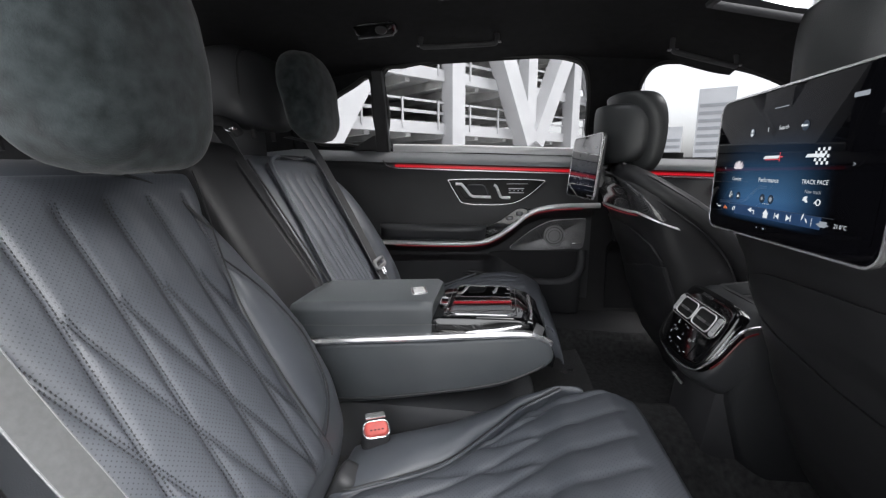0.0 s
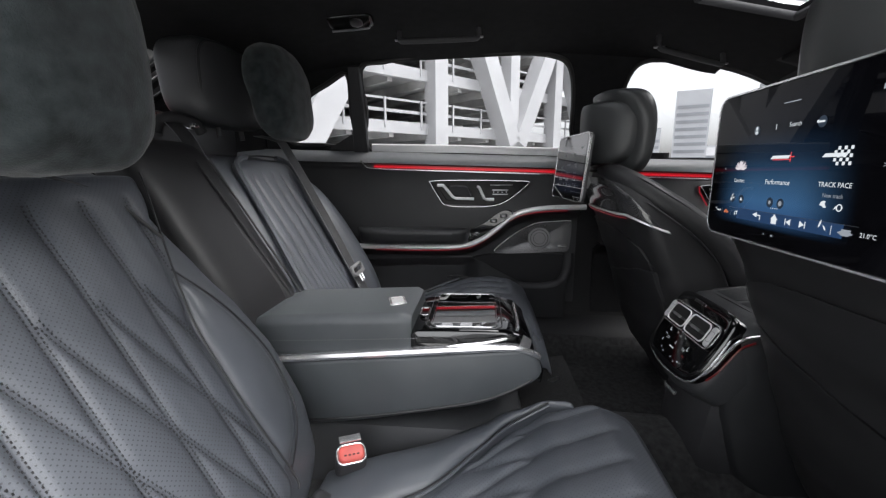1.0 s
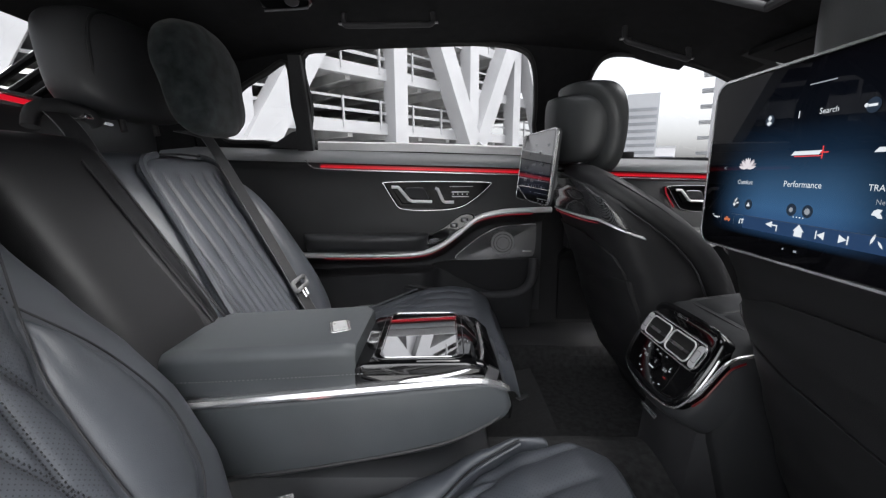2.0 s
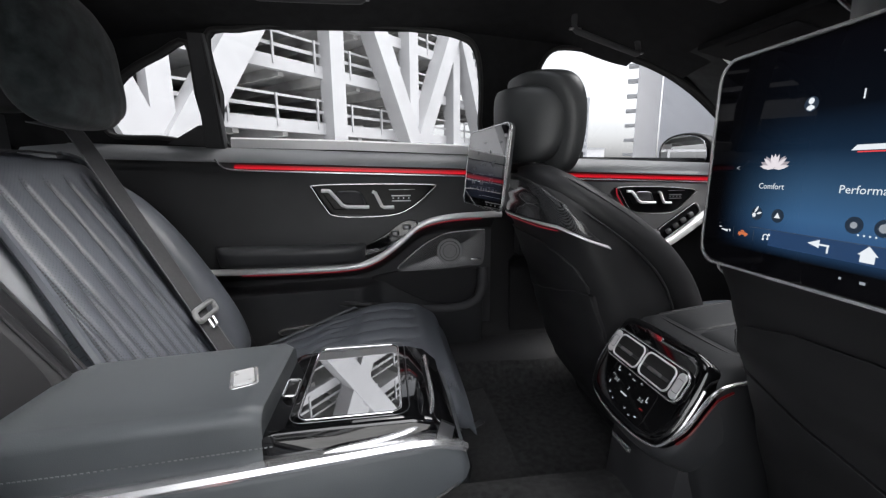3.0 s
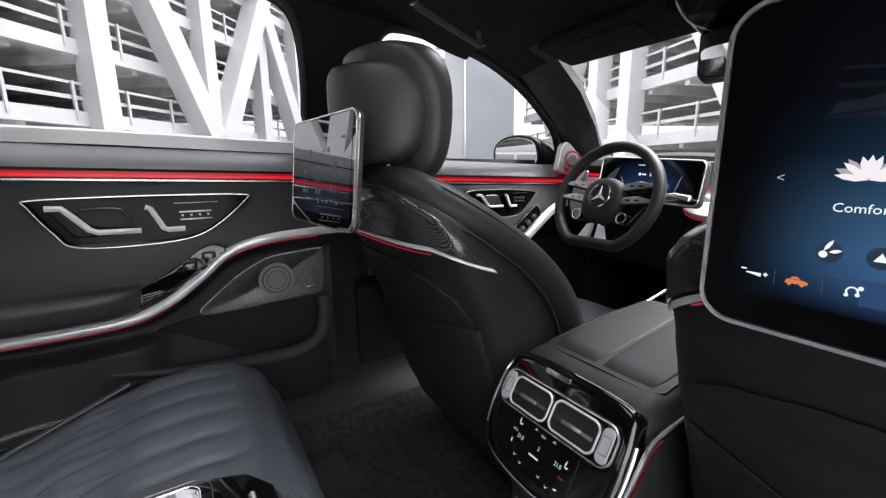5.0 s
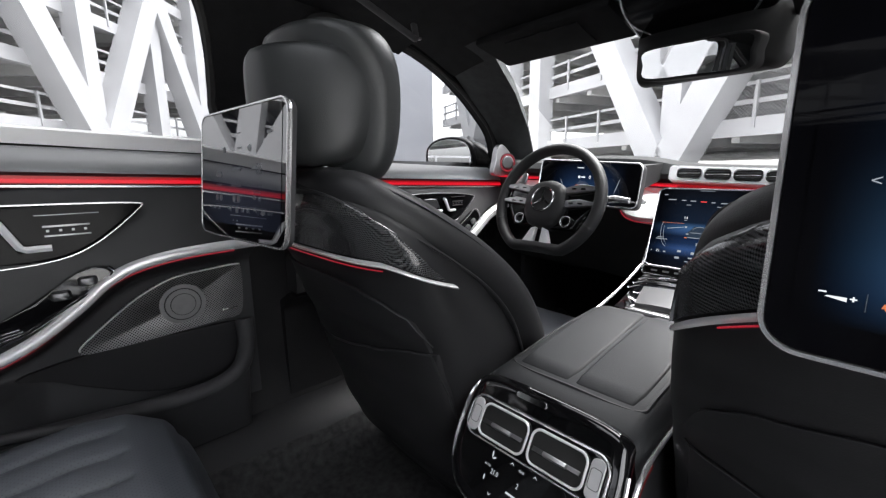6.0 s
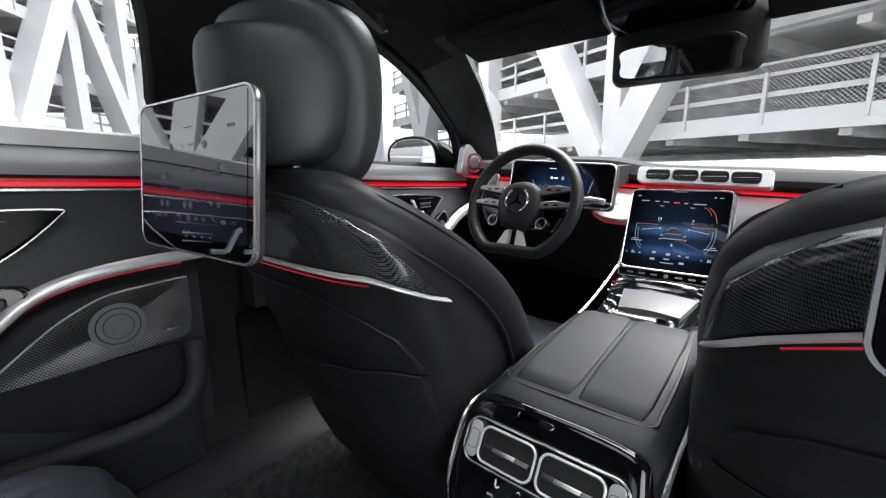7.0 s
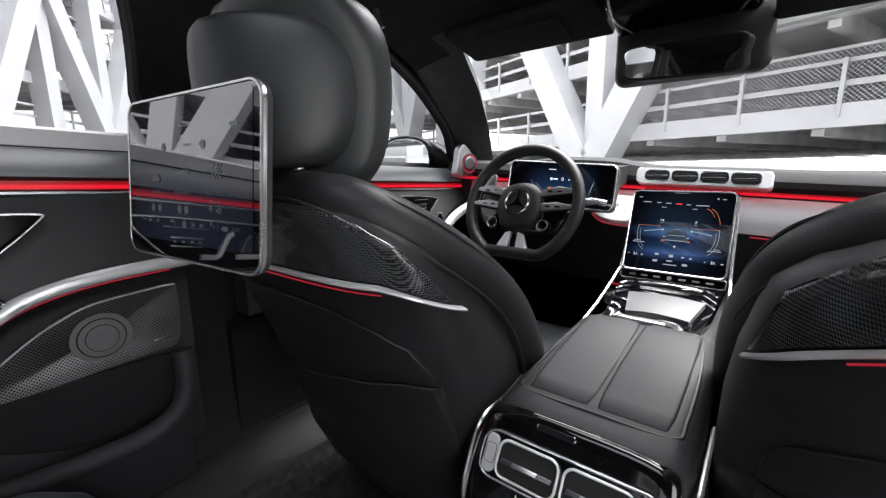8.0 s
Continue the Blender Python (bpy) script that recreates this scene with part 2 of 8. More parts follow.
def carbon():
    """Gloss twill weave: slanting checks of two dark tones under a clear coat."""
    m = mat("gloss carbon fibre", (0.02, 0.02, 0.021), 0.22, vary=0.1, big=20, coat=1.0)
    n, l = m.node_tree.nodes, m.node_tree.links
    p = n["Principled BSDF"]
    tc, turn, check, big = n.new("ShaderNodeTexCoord"), n.new("ShaderNodeMapping"), n.new("ShaderNodeTexChecker"), n.new("ShaderNodeTexWave")
    turn.inputs["Rotation"].default_value = (0, 0, 0.70)
    turn.inputs["Scale"].default_value = (1.0, 0.45, 1.0)
    l.new(tc.outputs["UV"], turn.inputs["Vector"])
    l.new(turn.outputs[0], check.inputs["Vector"])
    check.inputs["Scale"].default_value = 950
    check.inputs["Color1"].default_value, check.inputs["Color2"].default_value = (0.085, 0.086, 0.09, 1), (0.004, 0.004, 0.005, 1)
    big.inputs["Scale"].default_value, big.inputs["Distortion"].default_value = 9, 2.0
    l.new(tc.outputs["UV"], big.inputs["Vector"])
    mix = n.new("ShaderNodeMix")
    mix.data_type = "RGBA"
    l.new(big.outputs["Fac"], mix.inputs["Factor"])
    l.new(check.outputs["Color"], mix.inputs["A"])
    mix.inputs["B"].default_value = (0.030, 0.030, 0.032, 1)
    dull = n.new("ShaderNodeMath")
    dull.operation = "MULTIPLY"
    dull.inputs[1].default_value = 0.45
    l.new(big.outputs["Fac"], dull.inputs[0])
    l.new(dull.outputs[0], mix.inputs["Factor"])
    l.new(mix.outputs["Result"], p.inputs["Base Color"])
    return m


CARBON = carbon()


# ---- builders ----
V = Vector
ROOT = {}


def thing(name, loc, label, category, group="", kind=""):
    e = new(name)
    e.location = loc
    e.empty_display_size = 0.05
    ROOT[e] = V(loc)
    return tagged(e, label, category, group, kind)


def part(name, bm, material, parent, label="", sharp=38, uv=None):
    """Links a bmesh, built in world places, as one mesh under a thing or a part."""
    me = bpy.data.meshes.new(name)
    top = parent
    while top and top.parent:
        top = top.parent
    bmesh.ops.recalc_face_normals(bm, faces=bm.faces)
    if uv:
        layer = bm.loops.layers.uv.new("UVMap")
        for f in bm.faces:
            for c in f.loops:
                c[layer].uv = uv(c.vert.co)
    if top:
        bmesh.ops.translate(bm, verts=bm.verts, vec=-ROOT[top])
    for f in bm.faces:
        f.smooth = True
    bm.to_mesh(me)
    bm.free()
    me.set_sharp_from_angle(angle=radians(sharp))
    me.materials.append(material)
    ob = new(name, me)
    ob.parent = parent
    if label:
        ob["label"] = label
    return ob


def solo(name, bm, material, label, category, group="", kind="", sharp=38, loc=(0, 0, 0), uv=None):
    """A thing of a single mesh."""
    bmesh.ops.translate(bm, verts=bm.verts, vec=-V(loc))
    ob = part(name, bm, material, None, sharp=sharp, uv=uv)
    ob.location = loc
    return tagged(ob, label, category, group, kind)


def spline(pts, n, closed=False):
    """A smooth line through points: n steps for each stretch."""
    p = [V(q) for q in pts]
    out, m = [], len(p)
    for i in range(m if closed else m - 1):
        a, b, c, d = (p[(i + k) % m] if closed else p[min(max(i + k, 0), m - 1)] for k in (-1, 0, 1, 2))
        for k in range(n):
            t = k / n
            out.append(0.5 * ((2 * b) + (c - a) * t + (2 * a - 5 * b + 4 * c - d) * t * t + (3 * b - a - 3 * c + d) * t ** 3))
    if not closed:
        out.append(p[-1])
    return out


def loft(bm, rings, cap=True):
    vs = [[bm.verts.new(q) for q in r] for r in rings]
    n = len(vs[0])
    for a, b in zip(vs, vs[1:]):
        for i in range(n):
            bm.faces.new((a[i], a[(i + 1) % n], b[(i + 1) % n], b[i]))
    if cap:
        bm.faces.new(vs[0][::-1])
        bm.faces.new(vs[-1])
    return bm


def sweep(bm, pts, prof, up=(0, 0, 1), closed=False, scale=None):
    """A profile of (side, up) pairs carried along a line."""
    pts = [V(p) for p in pts]
    m = len(pts)
    rings = []
    for i, p in enumerate(pts):
        a, b = (pts[(i - 1) % m], pts[(i + 1) % m]) if closed else (pts[max(i - 1, 0)], pts[min(i + 1, m - 1)])
        t = (b - a).normalized()
        s = t.cross(V(up)).normalized()
        u = s.cross(t)
        k = scale[i] if scale else 1
        rings.append([p + s * x * k + u * y * k for x, y in prof])
    if closed:
        rings.append(rings[0])
        vs = [[bm.verts.new(q) for q in r] for r in rings[:-1]]
        n = len(prof)
        for i in range(m):
            a, b = vs[i], vs[(i + 1) % m]
            for j in range(n):
                bm.faces.new((a[j], a[(j + 1) % n], b[(j + 1) % n], b[j]))
        return bm
    return loft(bm, rings)


def circle(r, n=8, flat=1.0):
    return [(r * math.cos(2 * math.pi * i / n), r * flat * math.sin(2 * math.pi * i / n)) for i in range(n)]


def tube(bm, pts, r, n=8, closed=False, up=(0, 0, 1), scale=None):
    return sweep(bm, pts, circle(r, n), up, closed, scale)


def rrect(w, h, r, n=5):
    """The outline of a rounded rectangle."""
    out = []
    for cx, cy, a0 in ((w / 2 - r, h / 2 - r, 0), (r - w / 2, h / 2 - r, 90), (r - w / 2, r - h / 2, 180), (w / 2 - r, r - h / 2, 270)):
        out += [(cx + r * math.cos(radians(a0 + 90 * k / n)), cy + r * math.sin(radians(a0 + 90 * k / n))) for k in range(n + 1)]
    return out


def slab(bm, outline, o, r, u, n, thick, round_edge=0.0):
    """A flat outline of (right, up) pairs given thickness along n, with a softened front edge. The front lies at o."""
    o, r, u, n = V(o), V(r), V(u), V(n)
    cx = sum(p[0] for p in outline) / len(outline)
    cy = sum(p[1] for p in outline) / len(outline)

    def ring(depth, inset):
        out = []
        for x, y in outline:
            d = math.hypot(x - cx, y - cy) or 1
            out.append(o + r * (x - (x - cx) / d * inset) + u * (y - (y - cy) / d * inset) - n * depth)
        return out

    rings = [ring(0, round_edge * 2.2 + 0.0004), ring(0, round_edge), ring(round_edge * 0.3, round_edge * 0.3), ring(round_edge, 0), ring(thick, 0)] if round_edge else [ring(0, 0), ring(thick, 0)]
    return loft(bm, rings)


def box(bm, c, size, bevel=0.0, turn=None, seg=2):
    t = bmesh.new()
    bmesh.ops.create_cube(t, size=1.0)
    bmesh.ops.scale(t, vec=size, verts=t.verts)
    if bevel:
        bmesh.ops.bevel(t, geom=t.edges[:], offset=bevel, segments=seg, profile=0.6, affect="EDGES")
    m = Matrix.Translation(c) @ (turn or Matrix.Identity(4))
    t.transform(m)
    me = bpy.data.meshes.new("tmp")
    t.to_mesh(me)
    t.free()
    bm.from_mesh(me)
    bpy.data.meshes.remove(me)
    return bm


def beam(bm, a, b, w, h, up=(0, 0, 1)):
    return sweep(bm, [a, b], [(-w / 2, -h / 2), (w / 2, -h / 2), (w / 2, h / 2), (-w / 2, h / 2)], up)


def shell(bm, f, nu, nv, back):
    """A sheet f(a, b), a and b from 0 to 1, with thickness: back is added to its far side."""
    back = V(back)
    top = [[bm.verts.new(f(i / nu, j / nv)) for j in range(nv + 1)] for i in range(nu + 1)]
    low = [[bm.verts.new(v.co + back) for v in row] for row in top]
    for g, flip in ((top, False), (low, True)):
        for i in range(nu):
            for j in range(nv):
                q = (g[i][j], g[i + 1][j], g[i + 1][j + 1], g[i][j + 1])
                bm.faces.new(q[::-1] if flip else q)
    for i in range(nu):
        for j, k in ((0, 1), (nv, -1)):
            bm.faces.new((top[i][j], low[i][j], low[i + 1][j], top[i + 1][j])[::k])
    for j in range(nv):
        for i, k in ((0, -1), (nu, 1)):
            bm.faces.new((top[i][j], low[i][j], low[i][j + 1], top[i][j + 1])[::k])
    return bm


def pad(bm, o, u, v, n, hw, hl, thick, relief=None, bend=None, nu=28, nv=36, p=6.0, taper=0.0):
    """A cushion: o is its middle underneath, u across, v along, n out. relief(s, t) adds to its height, s and t from -1 to 1; bend(s, t) moves it along n."""
    o, u, v, n = V(o), V(u).normalized(), V(v).normalized(), V(n).normalized()
    top, low = [], []
    for i in range(nu + 1):
        s = math.sin(math.pi / 2 * (2 * i / nu - 1))
        a, b = [], []
        for j in range(nv + 1):
            t = math.sin(math.pi / 2 * (2 * j / nv - 1))
            edge = (max(0, 1 - abs(s) ** p) * max(0, 1 - abs(t) ** p)) ** (1 / 2.5)
            w = hw * (1 - taper * t)
            q = o + u * (s * w) + v * (t * hl) + n * (bend(s, t) if bend else 0)
            h = thick * edge + (relief(s, t) * edge if relief else 0)
            a.append(bm.verts.new(q + n * h))
            b.append(bm.verts.new(q - n * 0.03 * edge) if 0 < i < nu and 0 < j < nv else a[-1])
        top.append(a)
        low.append(b)
    for g, flip in ((top, False), (low, True)):
        for i in range(nu):
            for j in range(nv):
                q = [g[i][j], g[i + 1][j], g[i + 1][j + 1], g[i][j + 1]]
                bm.faces.new(q[::-1] if flip else q)
    return bm


def sheet_pad(bm, o, v, n, b0, b1, left, right, thick, relief=None, bend=None, nu=28, nv=36, p=6.0, under=0.03):
    """A cushion across y, between two side lines: left and right are tables of (b, y), b the distance from o along v."""
    o, v, n = V(o), V(v).normalized(), V(n).normalized()
    top, low = [], []
    for i in range(nu + 1):
        s = math.sin(math.pi / 2 * (2 * i / nu - 1))
        c, d = [], []
        for j in range(nv + 1):
            t = math.sin(math.pi / 2 * (2 * j / nv - 1))
            edge = (max(0, 1 - abs(s) ** p) * max(0, 1 - abs(t) ** p)) ** (1 / 2.5)
            b = b0 + (b1 - b0) * (t + 1) / 2
            y0, y1 = interp(left, b), interp(right, b)
            a = y0 + (y1 - y0) * (s + 1) / 2
            q = V((o.x, a, o.z)) + v * b + n * (bend(a, b) if bend else 0)
            h = thick * edge + (relief(a, b) * min(1, edge * 1.2) if relief else 0)
            c.append(bm.verts.new(q + n * h))
            d.append(bm.verts.new(q - n * under * edge) if 0 < i < nu and 0 < j < nv else c[-1])
        top.append(c)
        low.append(d)
    for g, flip in ((top, False), (low, True)):
        for i in range(nu):
            for j in range(nv):
                q = [g[i][j], g[i + 1][j], g[i + 1][j + 1], g[i][j + 1]]
                bm.faces.new(q[::-1] if flip else q)
    return bm


def polygon_plate(bm, pts, y, depth, inset=0.0):
    """A plate in a side wall's plane, from its (x, z) outline at y, depth thick outwards."""
    return slab(bm, [(x, z) for x, z in pts], (0, y, 0), (1, 0, 0), (0, 0, 1), (0, -1, 0), depth, inset)


def smooth_outline(pts, n=5):
    return [(p.x, p.y) for p in spline([(x, z, 0) for x, z in pts], n, True)]


def lettering(text, size, o, r, u, n, align="CENTER", lift=0.0004):
    """Words as a flat mesh, standing at o, along r and u."""
    c = bpy.data.curves.new("words", "FONT")
    c.body, c.size, c.align_x, c.align_y = text, size, align, "CENTER"
    c.resolution_u = 2
    ob = bpy.data.objects.new("words", c)
    scene.collection.objects.link(ob)
    me = bpy.data.meshes.new_from_object(ob.evaluated_get(bpy.context.evaluated_depsgraph_get()))
    bpy.data.objects.remove(ob)
    bm = bmesh.new()
    bm.from_mesh(me)
    bpy.data.meshes.remove(me)
    o, r, u, n = V(o), V(r), V(u), V(n)
    for v in bm.verts:
        v.co = o + r * v.co.x + u * v.co.y + n * lift
    return bm


def flat(bm, outline, o, r, u, n, lift=0.0005):
    o, r, u, n = V(o), V(r), V(u), V(n)
    bm.faces.new([bm.verts.new(o + r * x + u * y + n * lift) for x, y in outline])
    return bm


def interp(table, x):
    for (a, p), (b, q) in zip(table, table[1:]):
        if x <= b:
            k = min(1, max(0, (x - a) / (b - a)))
            k = k * k * (3 - 2 * k) * 0.5 + k * 0.5
            return p + (q - p) * k
    return table[-1][1]


# ---- outside: ground, parking decks, far towers ----
bm = bmesh.new()
bmesh.ops.create_grid(bm, x_segments=40, y_segments=40, size=600)
solo("ground", bm, ASPHALT, "flat pale paved ground round the parked car", "ground", kind="structure")


def deck_building(name, p0, az, label, columns, vees, span, levels, fence=None, deep=16, rear=0.0, canopy=None):
    """An open parking deck: slabs with a white edge beam, two-bar rails on posts, white columns and V-shaped struts along one face."""
    d = V((math.cos(radians(az)), math.sin(radians(az)), 0))
    out = V((d.y, -d.x, 0))
    if out.dot(V((p0[0], p0[1], 0))) > 0:
        out = -out
    base = V((p0[0], p0[1], 0))
    t = thing(name, base, label, "parking deck")
    lo, hi = span

    def at(s, z, o=0.0):
        return base + d * s + out * o + V((0, 0, z))

    for z in levels:
        bm = bmesh.new()
        beam(bm, at(lo, z - 0.3, -0.2), at(hi, z - 0.3, -0.2), 0.35, 0.62)
        part("edge_beam", bm, WHITESTEEL, t, "white edge beam")
        bm = bmesh.new()
        beam(bm, at(lo, z - 0.16, -deep / 2 - 0.4), at(hi, z - 0.16, -deep / 2 - 0.4), deep, 0.3)
        slab_part = part("slab", bm, CONCRETE, t)
        bm = bmesh.new()
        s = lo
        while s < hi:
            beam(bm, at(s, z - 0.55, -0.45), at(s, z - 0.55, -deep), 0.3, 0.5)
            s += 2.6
        part("soffit_beams", bm, DECKUNDER, slab_part, "grey cross beams under the slab")
        rail = bmesh.new()
        for h in (0.55, 1.15):
            beam(rail, at(lo, z + h, -0.15), at(hi, z + h, -0.15), 0.06, 0.11 if h > 1 else 0.16)
        part("rail", rail, WHITERAIL, t)
        s = lo + 1.0
        post = None
        while s < hi:
            if post is None:
                bm = bmesh.new()
                beam(bm, at(s, z - 0.35, -0.02), at(s, z + 1.2, -0.02), 0.10, 0.10, (d.x, d.y, 0))
                post = part("rail_post", bm, WHITERAIL, t)
                s_first = s
            else:
                c = post.copy()
                scene.collection.objects.link(c)
                c.location = d * (s - s_first)
            s += 2.45
        if fence and z in fence:
            a, b = fence[z]
            bm = bmesh.new()
            h, step = 1.5, 0.12
            s = a - h
            while s < b:
                for k in (1, -1):
                    s0, s1 = (s, s + h) if k > 0 else (s + h, s)
                    beam(bm, at(s0, z, -0.25), at(s1, z + h, -0.25), 0.013, 0.013, tuple(out))
                s += step
            part("wire_mesh", bm, WHITERAIL, t, "pale diamond wire mesh")["kind"] = "stuff"
            bm = bmesh.new()
            beam(bm, at(a, z + h, -0.25), at(b, z + h, -0.25), 0.08, 0.08)
            part("mesh_top_rail", bm, WHITERAIL, t)
    top = levels[-1] + 0.2
    for s, w in columns:
        bm = bmesh.new()
        beam(bm, at(s, 0, 0.2), at(s, top, 0.2), w, w, (d.x, d.y, 0))
        part("column", bm, WHITESTEEL, t)
    for s, w, z0, left, right in vees:
        for lean in (left, right):
            if lean is None:
                continue
            bm = bmesh.new()
            beam(bm, at(s + lean * 0.08, z0, 0.45), at(s + lean * (top - z0) / 7.0, top, 0.45), w, w, (d.x, d.y, 0))
            part("strut", bm, WHITESTEEL, t, "leaning white box strut")
    if canopy:
        a, b, z, reach = canopy
        bm = bmesh.new()
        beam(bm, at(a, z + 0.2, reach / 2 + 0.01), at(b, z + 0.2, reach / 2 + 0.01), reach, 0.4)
        roof_slab = part("canopy", bm, SOFFITSHADE, t, "grey underside of an overhanging deck")
        bm = bmesh.new()
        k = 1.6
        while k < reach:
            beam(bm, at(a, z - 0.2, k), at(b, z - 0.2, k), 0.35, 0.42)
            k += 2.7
        part("canopy_beams", bm, SOFFITSHADE, roof_slab, "grey beams under the canopy")
    high = rear or top
    bm = bmesh.new()
    beam(bm, at(lo, high / 2, -deep - 0.4), at(hi, high / 2, -deep - 0.4), 0.3, high, (0, 0, 1))
    part("rear_wall", bm, CONCRETE, t)
    return t


deck_building("parking_deck", (-7.0, 19.8), 47, "white steel parking deck with V-shaped struts and open rails",
              [(-3.33, 0.85), (5.35, 0.95), (11.85, 0.9), (16.95, 0.9), (21.6, 0.95), (-11.5, 0.9), (25.5, 0.8)],
              [(11.9, 1.15, 2.7, -3.7, 3.7), (21.4, 1.1, 3.2, -3.4, 3.6), (-3.66, 1.25, 1.6, -2.95, None), (-3.55, 1.3, 1.6, None, 4.4), (-12.0, 1.2, 2.0, -3.6, 3.6)],
              (-26, 27.5), (0.7, 3.6, 6.5, 9.4, 12.3, 15.2, 18.1, 21.0))
deck_building("parking_deck", (18.5, 6.6), 70, "white steel parking deck with wire mesh above its edge beam",
              [(-0.82, 0.82), (8.3, 1.0), (11.5, 1.0), (16.4, 1.1), (-16, 0.9)],
              [(-0.75, 1.15, 1.4, 4.4, -4.2), (16.4, 1.1, 3.6, 3.4, -3.4), (-16.5, 1.1, 1.4, 4.0, -4.0)],
              (-34, 24), (2.75, 5.7, 8.65, 11.6), fence={2.75: (-16, -3.0)}, deep=40, rear=0.7, canopy=(-34, -3.4, 5.15, 2.2))


def tower(name, az, dist, w, depth, h, wall_mat, label, bands=0, side_bands=0):
    c = V((math.cos(radians(az)), math.sin(radians(az)), 0)) * dist
    r = V((-math.sin(radians(az)), math.cos(radians(az)), 0))
    f = V((math.cos(radians(az)), math.sin(radians(az)), 0))
    t = thing(name, c, label, "building")
    bm = bmesh.new()
    beam(bm, c + f * depth / 2, c + f * depth / 2 + V((0, 0, h)), w, depth, tuple(f))
    part("wall", bm, wall_mat, t)
    bm = bmesh.new()
    beam(bm, c + f * depth / 2 + V((0, 0, h)), c + f * depth / 2 + V((0, 0, h + 0.6)), w * 1.01, depth * 1.01, tuple(f))
    part("roof", bm, TOWERGREY, t)
    first = None
    for k in range(bands):
        z = 1.5 + (h - 3) * k / bands
        if first is None:
            bm = bmesh.new()
            beam(bm, c - r * w * 0.45 + V((0, 0, z)) - f * 0.05, c + r * w * 0.45 + V((0, 0, z)) - f * 0.05, 0.2, (h - 3) / bands * 0.45)
            first = part("window_band", bm, DARKGLASS, t)
            z_first = z
        else:
            o = first.copy()
            scene.collection.objects.link(o)
            o.location = V((0, 0, z - z_first))
    first = None
    for k in range(side_bands):
        z = 1.0 + (h - 1) * k / side_bands
        if first is None:
            bm = bmesh.new()
            box(bm, c + r * (w / 2 + 0.35) + f * 1.0 + V((0, 0, z)), (1.3, 1.3, 0.28), 0.0, Matrix.Rotation(radians(az), 4, "Z"))
            first = part("balcony", bm, TOWERGREY, t)
            z_first = z
        else:
            o = first.copy()
            scene.collection.objects.link(o)
            o.location = V((0, 0, z - z_first))
    return t


tower("office_tower", 52.0, 46, 5.2, 10, 34, CLADDING, "windowless grey clad tower wall beyond the car")
tower("office_tower", 56.7, 48, 2.2, 8, 40, TOWERWHITE, "slim white tower with stacked balconies on one edge", 0, 26)
tower("office_tower", 65.2, 120, 7.5, 12, 19, TOWERGREY, "far grey office tower against a white sky", 9)
tower("office_tower", 69.8, 150, 8.0, 12, 13, TOWERGREY, "far low grey office block against a white sky", 5)
tower("office_tower", 63.3, 170, 12, 12, 8, TOWERWHITE, "far pale low block on the skyline", 3)
tower("office_tower", 73.8, 90, 3.4, 10, 30, TOWERWHITE, "far pale tower with ribbed edge and balconies", 0, 18)
tower("office_tower", 200, 60, 60, 12, 22, TOWERGREY, "broad grey building behind the car with rows of windows", 7)
# deck out of view, added so that gloss surfaces have something to reflect
deck_building("parking_deck", (0.0, -44.0), 4, "unseen white parking deck added for reflections",
              [(-9, 0.9), (0.5, 0.9), (9, 0.9)], [(-4.5, 1.2, 0.6, -3.4, 3.4), (5.0, 1.2, 0.6, -3.4, 3.4)], (-30, 30), (3.2, 6.1, 9.0))


# ---- the car's shell ----
def side_y(z):
    """How far the left side wall stands out at a height."""
    return 0.825 - 0.20 * max(0, z - 1.10)


REAR_GLASS = [(-0.985, 1.11), (-0.6, 1.10), (-0.17, 1.09), (-0.153, 1.2), (-0.157, 1.34), (-0.18, 1.43), (-0.235, 1.463), (-0.347, 1.477), (-0.54, 1.483), (-0.706, 1.481), (-0.82, 1.474), (-0.92, 1.460), (-1.008, 1.440), (-0.998, 1.28)]
QUARTER_GLASS = [(-1.33, 1.150), (-1.2, 1.145), (-1.065, 1.14), (-1.064, 1.28), (-1.068, 1.42), (-1.16, 1.384), (-1.242, 1.343), (-1.30, 1.296), (-1.352, 1.228), (-1.356, 1.185)]
FRONT_GLASS = [(0.03, 1.082), (0.3, 1.068), (0.6, 1.054), (0.90, 1.04), (0.89, 1.09), (0.84, 1.18), (0.75, 1.25), (0.65, 1.313), (0.53, 1.370), (0.40, 1.410), (0.24, 1.434), (0.12, 1.438), (0.06, 1.405), (0.03, 1.30)]



def side_frame(name, outer, holes, label):
    """The pillars and rails of one side: an outline with window openings through it, 35 mm thick."""
    bm = bmesh.new()
    loops = []
    for pts in [outer] + holes:
        vs = [bm.verts.new((x, side_y(z), z)) for x, z in pts]
        loops.append(vs)
    edges = []
    for vs in loops:
        edges += [bm.edges.new((vs[i], vs[(i + 1) % len(vs)])) for i in range(len(vs))]
    bmesh.ops.triangle_fill(bm, use_beauty=True, edges=edges)
    faces = bm.faces[:]
    got = bmesh.ops.extrude_face_region(bm, geom=faces)
    bmesh.ops.translate(bm, verts=[g for g in got["geom"] if isinstance(g, bmesh.types.BMVert)], vec=(0, 0.04, 0))
    return solo(name, bm, LINER, label, "pillar", kind="structure")


outer = [(-1.75, 1.10), (-1.0, 1.085), (0.0, 1.06), (1.02, 1.01), (0.97, 1.10), (0.88, 1.20), (0.74, 1.30), (0.58, 1.39), (0.40, 1.46), (0.1, 1.5), (-0.4, 1.54), (-0.9, 1.53), (-1.3, 1.47), (-1.75, 1.36)]
